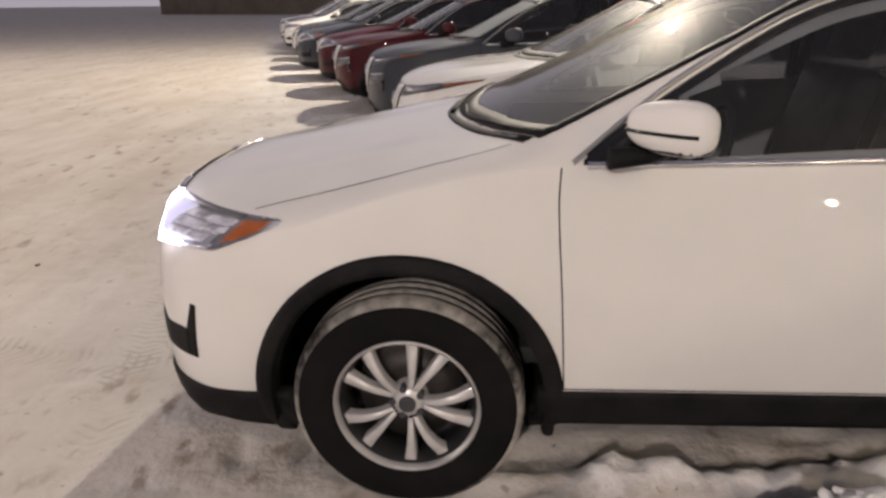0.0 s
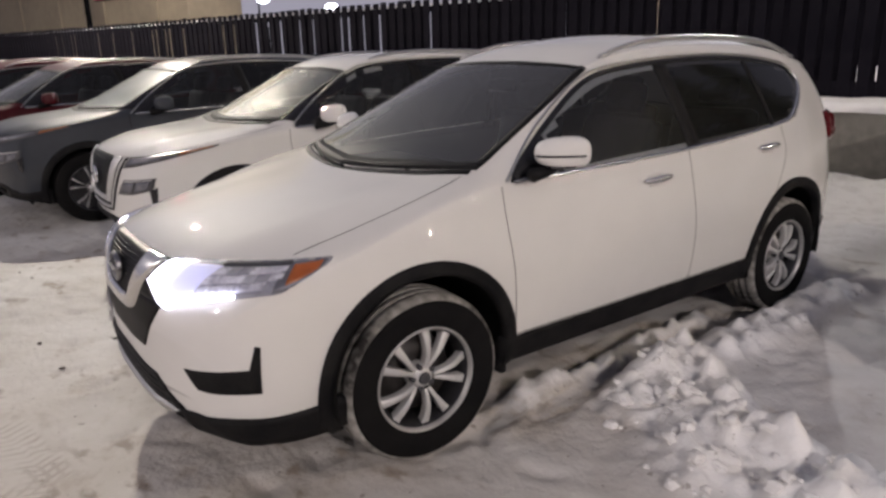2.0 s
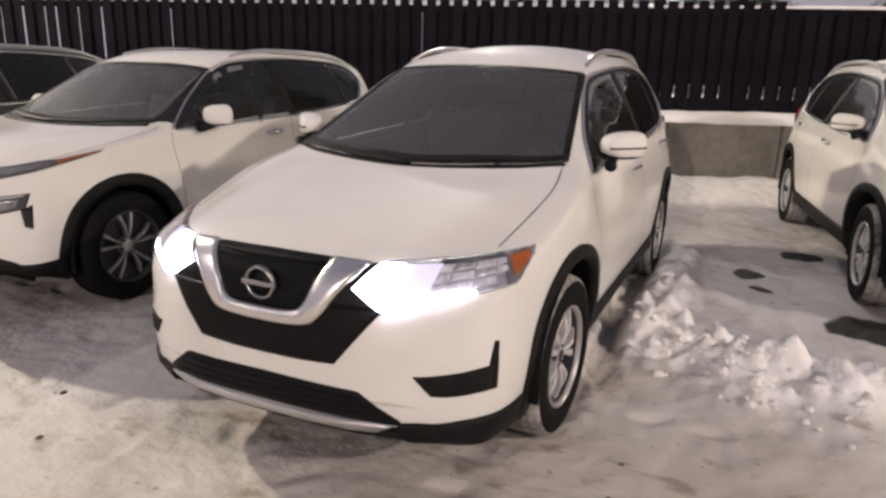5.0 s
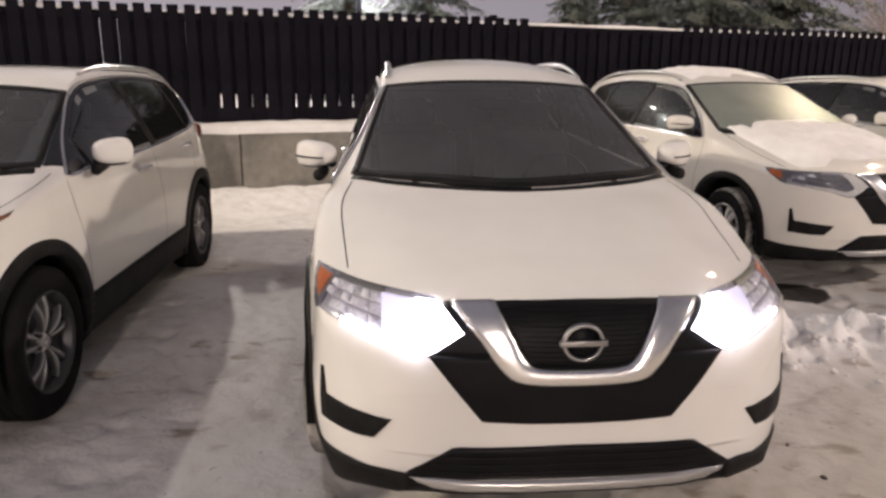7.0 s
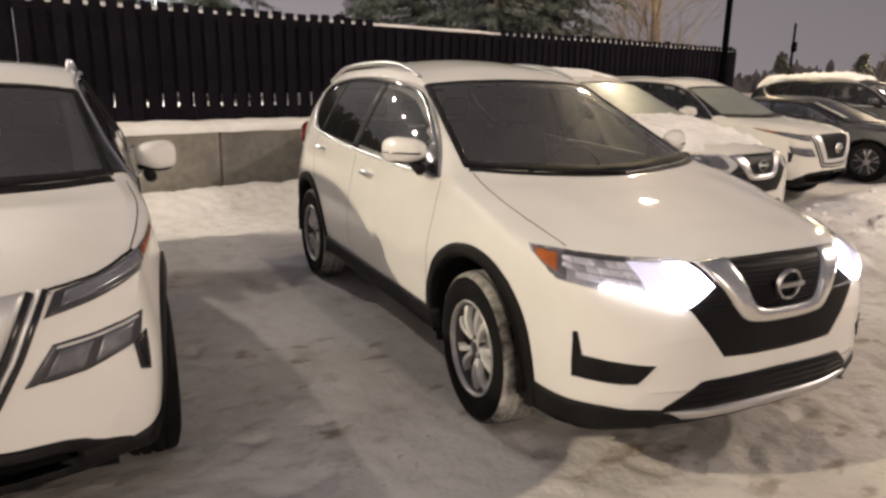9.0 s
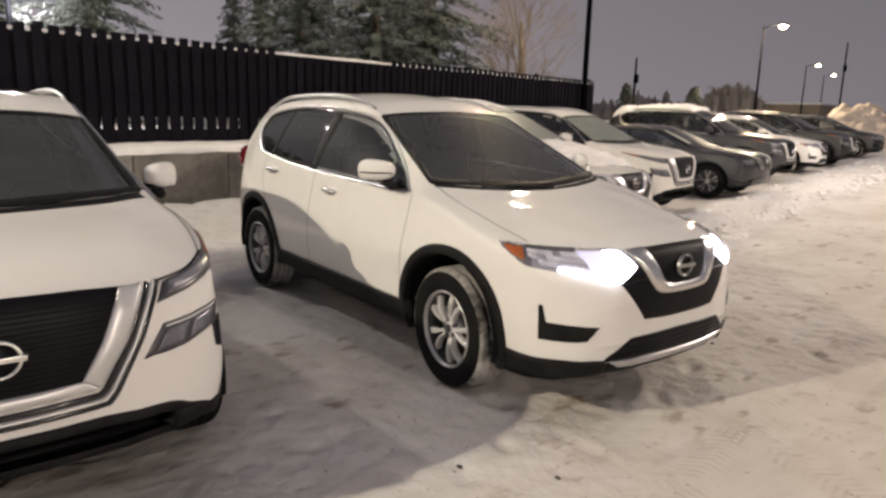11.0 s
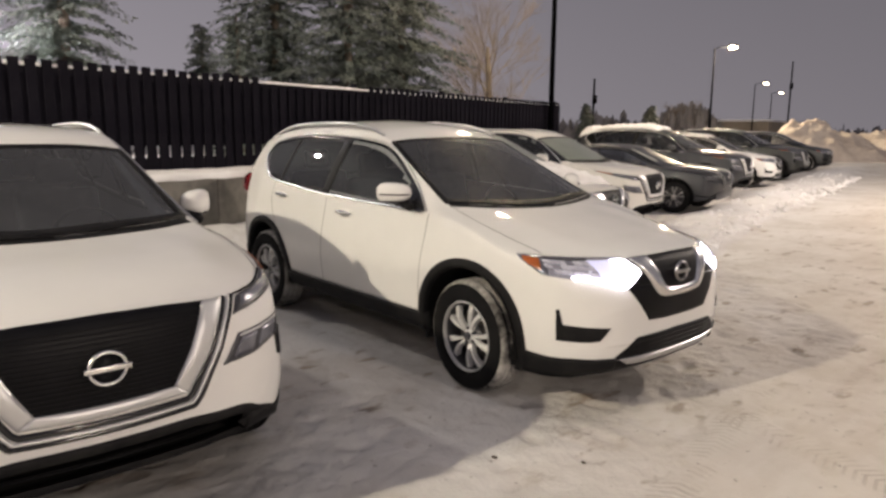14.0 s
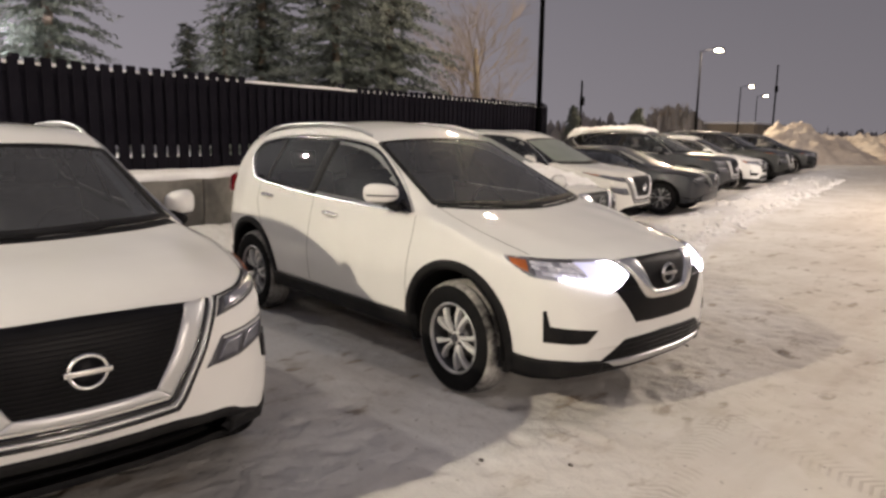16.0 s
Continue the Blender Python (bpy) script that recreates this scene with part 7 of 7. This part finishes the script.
for k in range(80):
    t = clods.random()
    x = 1.0 + 2.1 * t
    y = crest(x) + clods.uniform(-0.62, 0.02)
    rr = clods.uniform(0.008, 0.03) * (1.0 if k % 3 else 0.6)
    bm = bmesh.new()
    bmesh.ops.create_icosphere(bm, subdivisions=3, radius=1.0)
    for v in bm.verts:
        n = 1 + 0.5 * nz(v.co.x * 1.7 + k, v.co.y * 1.7, v.co.z * 1.7) + 0.2 * nz(v.co.x * 5 + k, v.co.y * 5, v.co.z * 5)
        v.co = Vector((v.co.x * rr * n, v.co.y * rr * n, v.co.z * rr * 0.8 * n))
    ob = link("snow_lump", bm, SNOW)
    ob.matrix_world = pose(x, y, height(x, y) + rr * 0.35, 0, 0, clods.uniform(0, 180))
    tagged(ob, "rough lump of ploughed snow on the ridge", "snow lump", "lumps on the ridge")


def snow_clods(name, places, seed, label):
    """Broken lumps of snow lying where the plough dropped them, too many to count."""
    r = random.Random(seed)
    V, F = [], []
    for x, y, size in places:
        o, turn, tall = len(V), r.uniform(0, 6.3), r.uniform(0.45, 0.8)
        z0 = height(x, y)
        for i in range(6):
            th = math.pi * i / 5
            for j in range(9):
                a = 2 * math.pi * j / 9 + turn
                d = Vector((math.sin(th) * math.cos(a), math.sin(th) * math.sin(a), math.cos(th)))
                k = size * (1 + 0.55 * nz(d.x * 1.6 + o, d.y * 1.6, d.z * 1.6) + 0.25 * nz(d.x * 4, d.y * 4 + o, d.z * 4))
                V.append((x + d.x * k * 1.25, y + d.y * k, z0 + size * 0.25 + d.z * k * tall))
        F += [(o + i * 9 + j, o + i * 9 + 9 + j, o + i * 9 + 9 + (j + 1) % 9, o + i * 9 + (j + 1) % 9) for i in range(5) for j in range(9)]
    me = bpy.data.meshes.new(name)
    me.from_pydata(V, [], F)
    me.materials.append(SNOW)
    return tagged(new(name, me), label, "snow", kind="stuff")


spots = []
for k in range(420):
    x = 4.5 + 20 * clods.random() ** 1.3
    q = clods.gauss(0.42 - 0.035 * max(0, x - 9), 0.09) if k % 3 else clods.uniform(0.3, 1.5)
    spots.append((x, SLOPE * x + q, clods.uniform(0.02, 0.075) if k % 3 else clods.uniform(0.02, 0.055)))
snow_clods("snow_clods", spots, 5, "broken snow clods along the drive lane's edge")
spots = []
for k in range(150):
    x = clods.uniform(0.85, 3.0)
    y = crest(x) - abs(clods.gauss(0, 0.42))
    if ridge(x, y) > 0.15:
        spots.append((x, y, 0.010 + 0.032 * clods.random() ** 2))
snow_clods("snow_crumbs", spots, 6, "crumbs of snow on the ploughed ridge's slope")
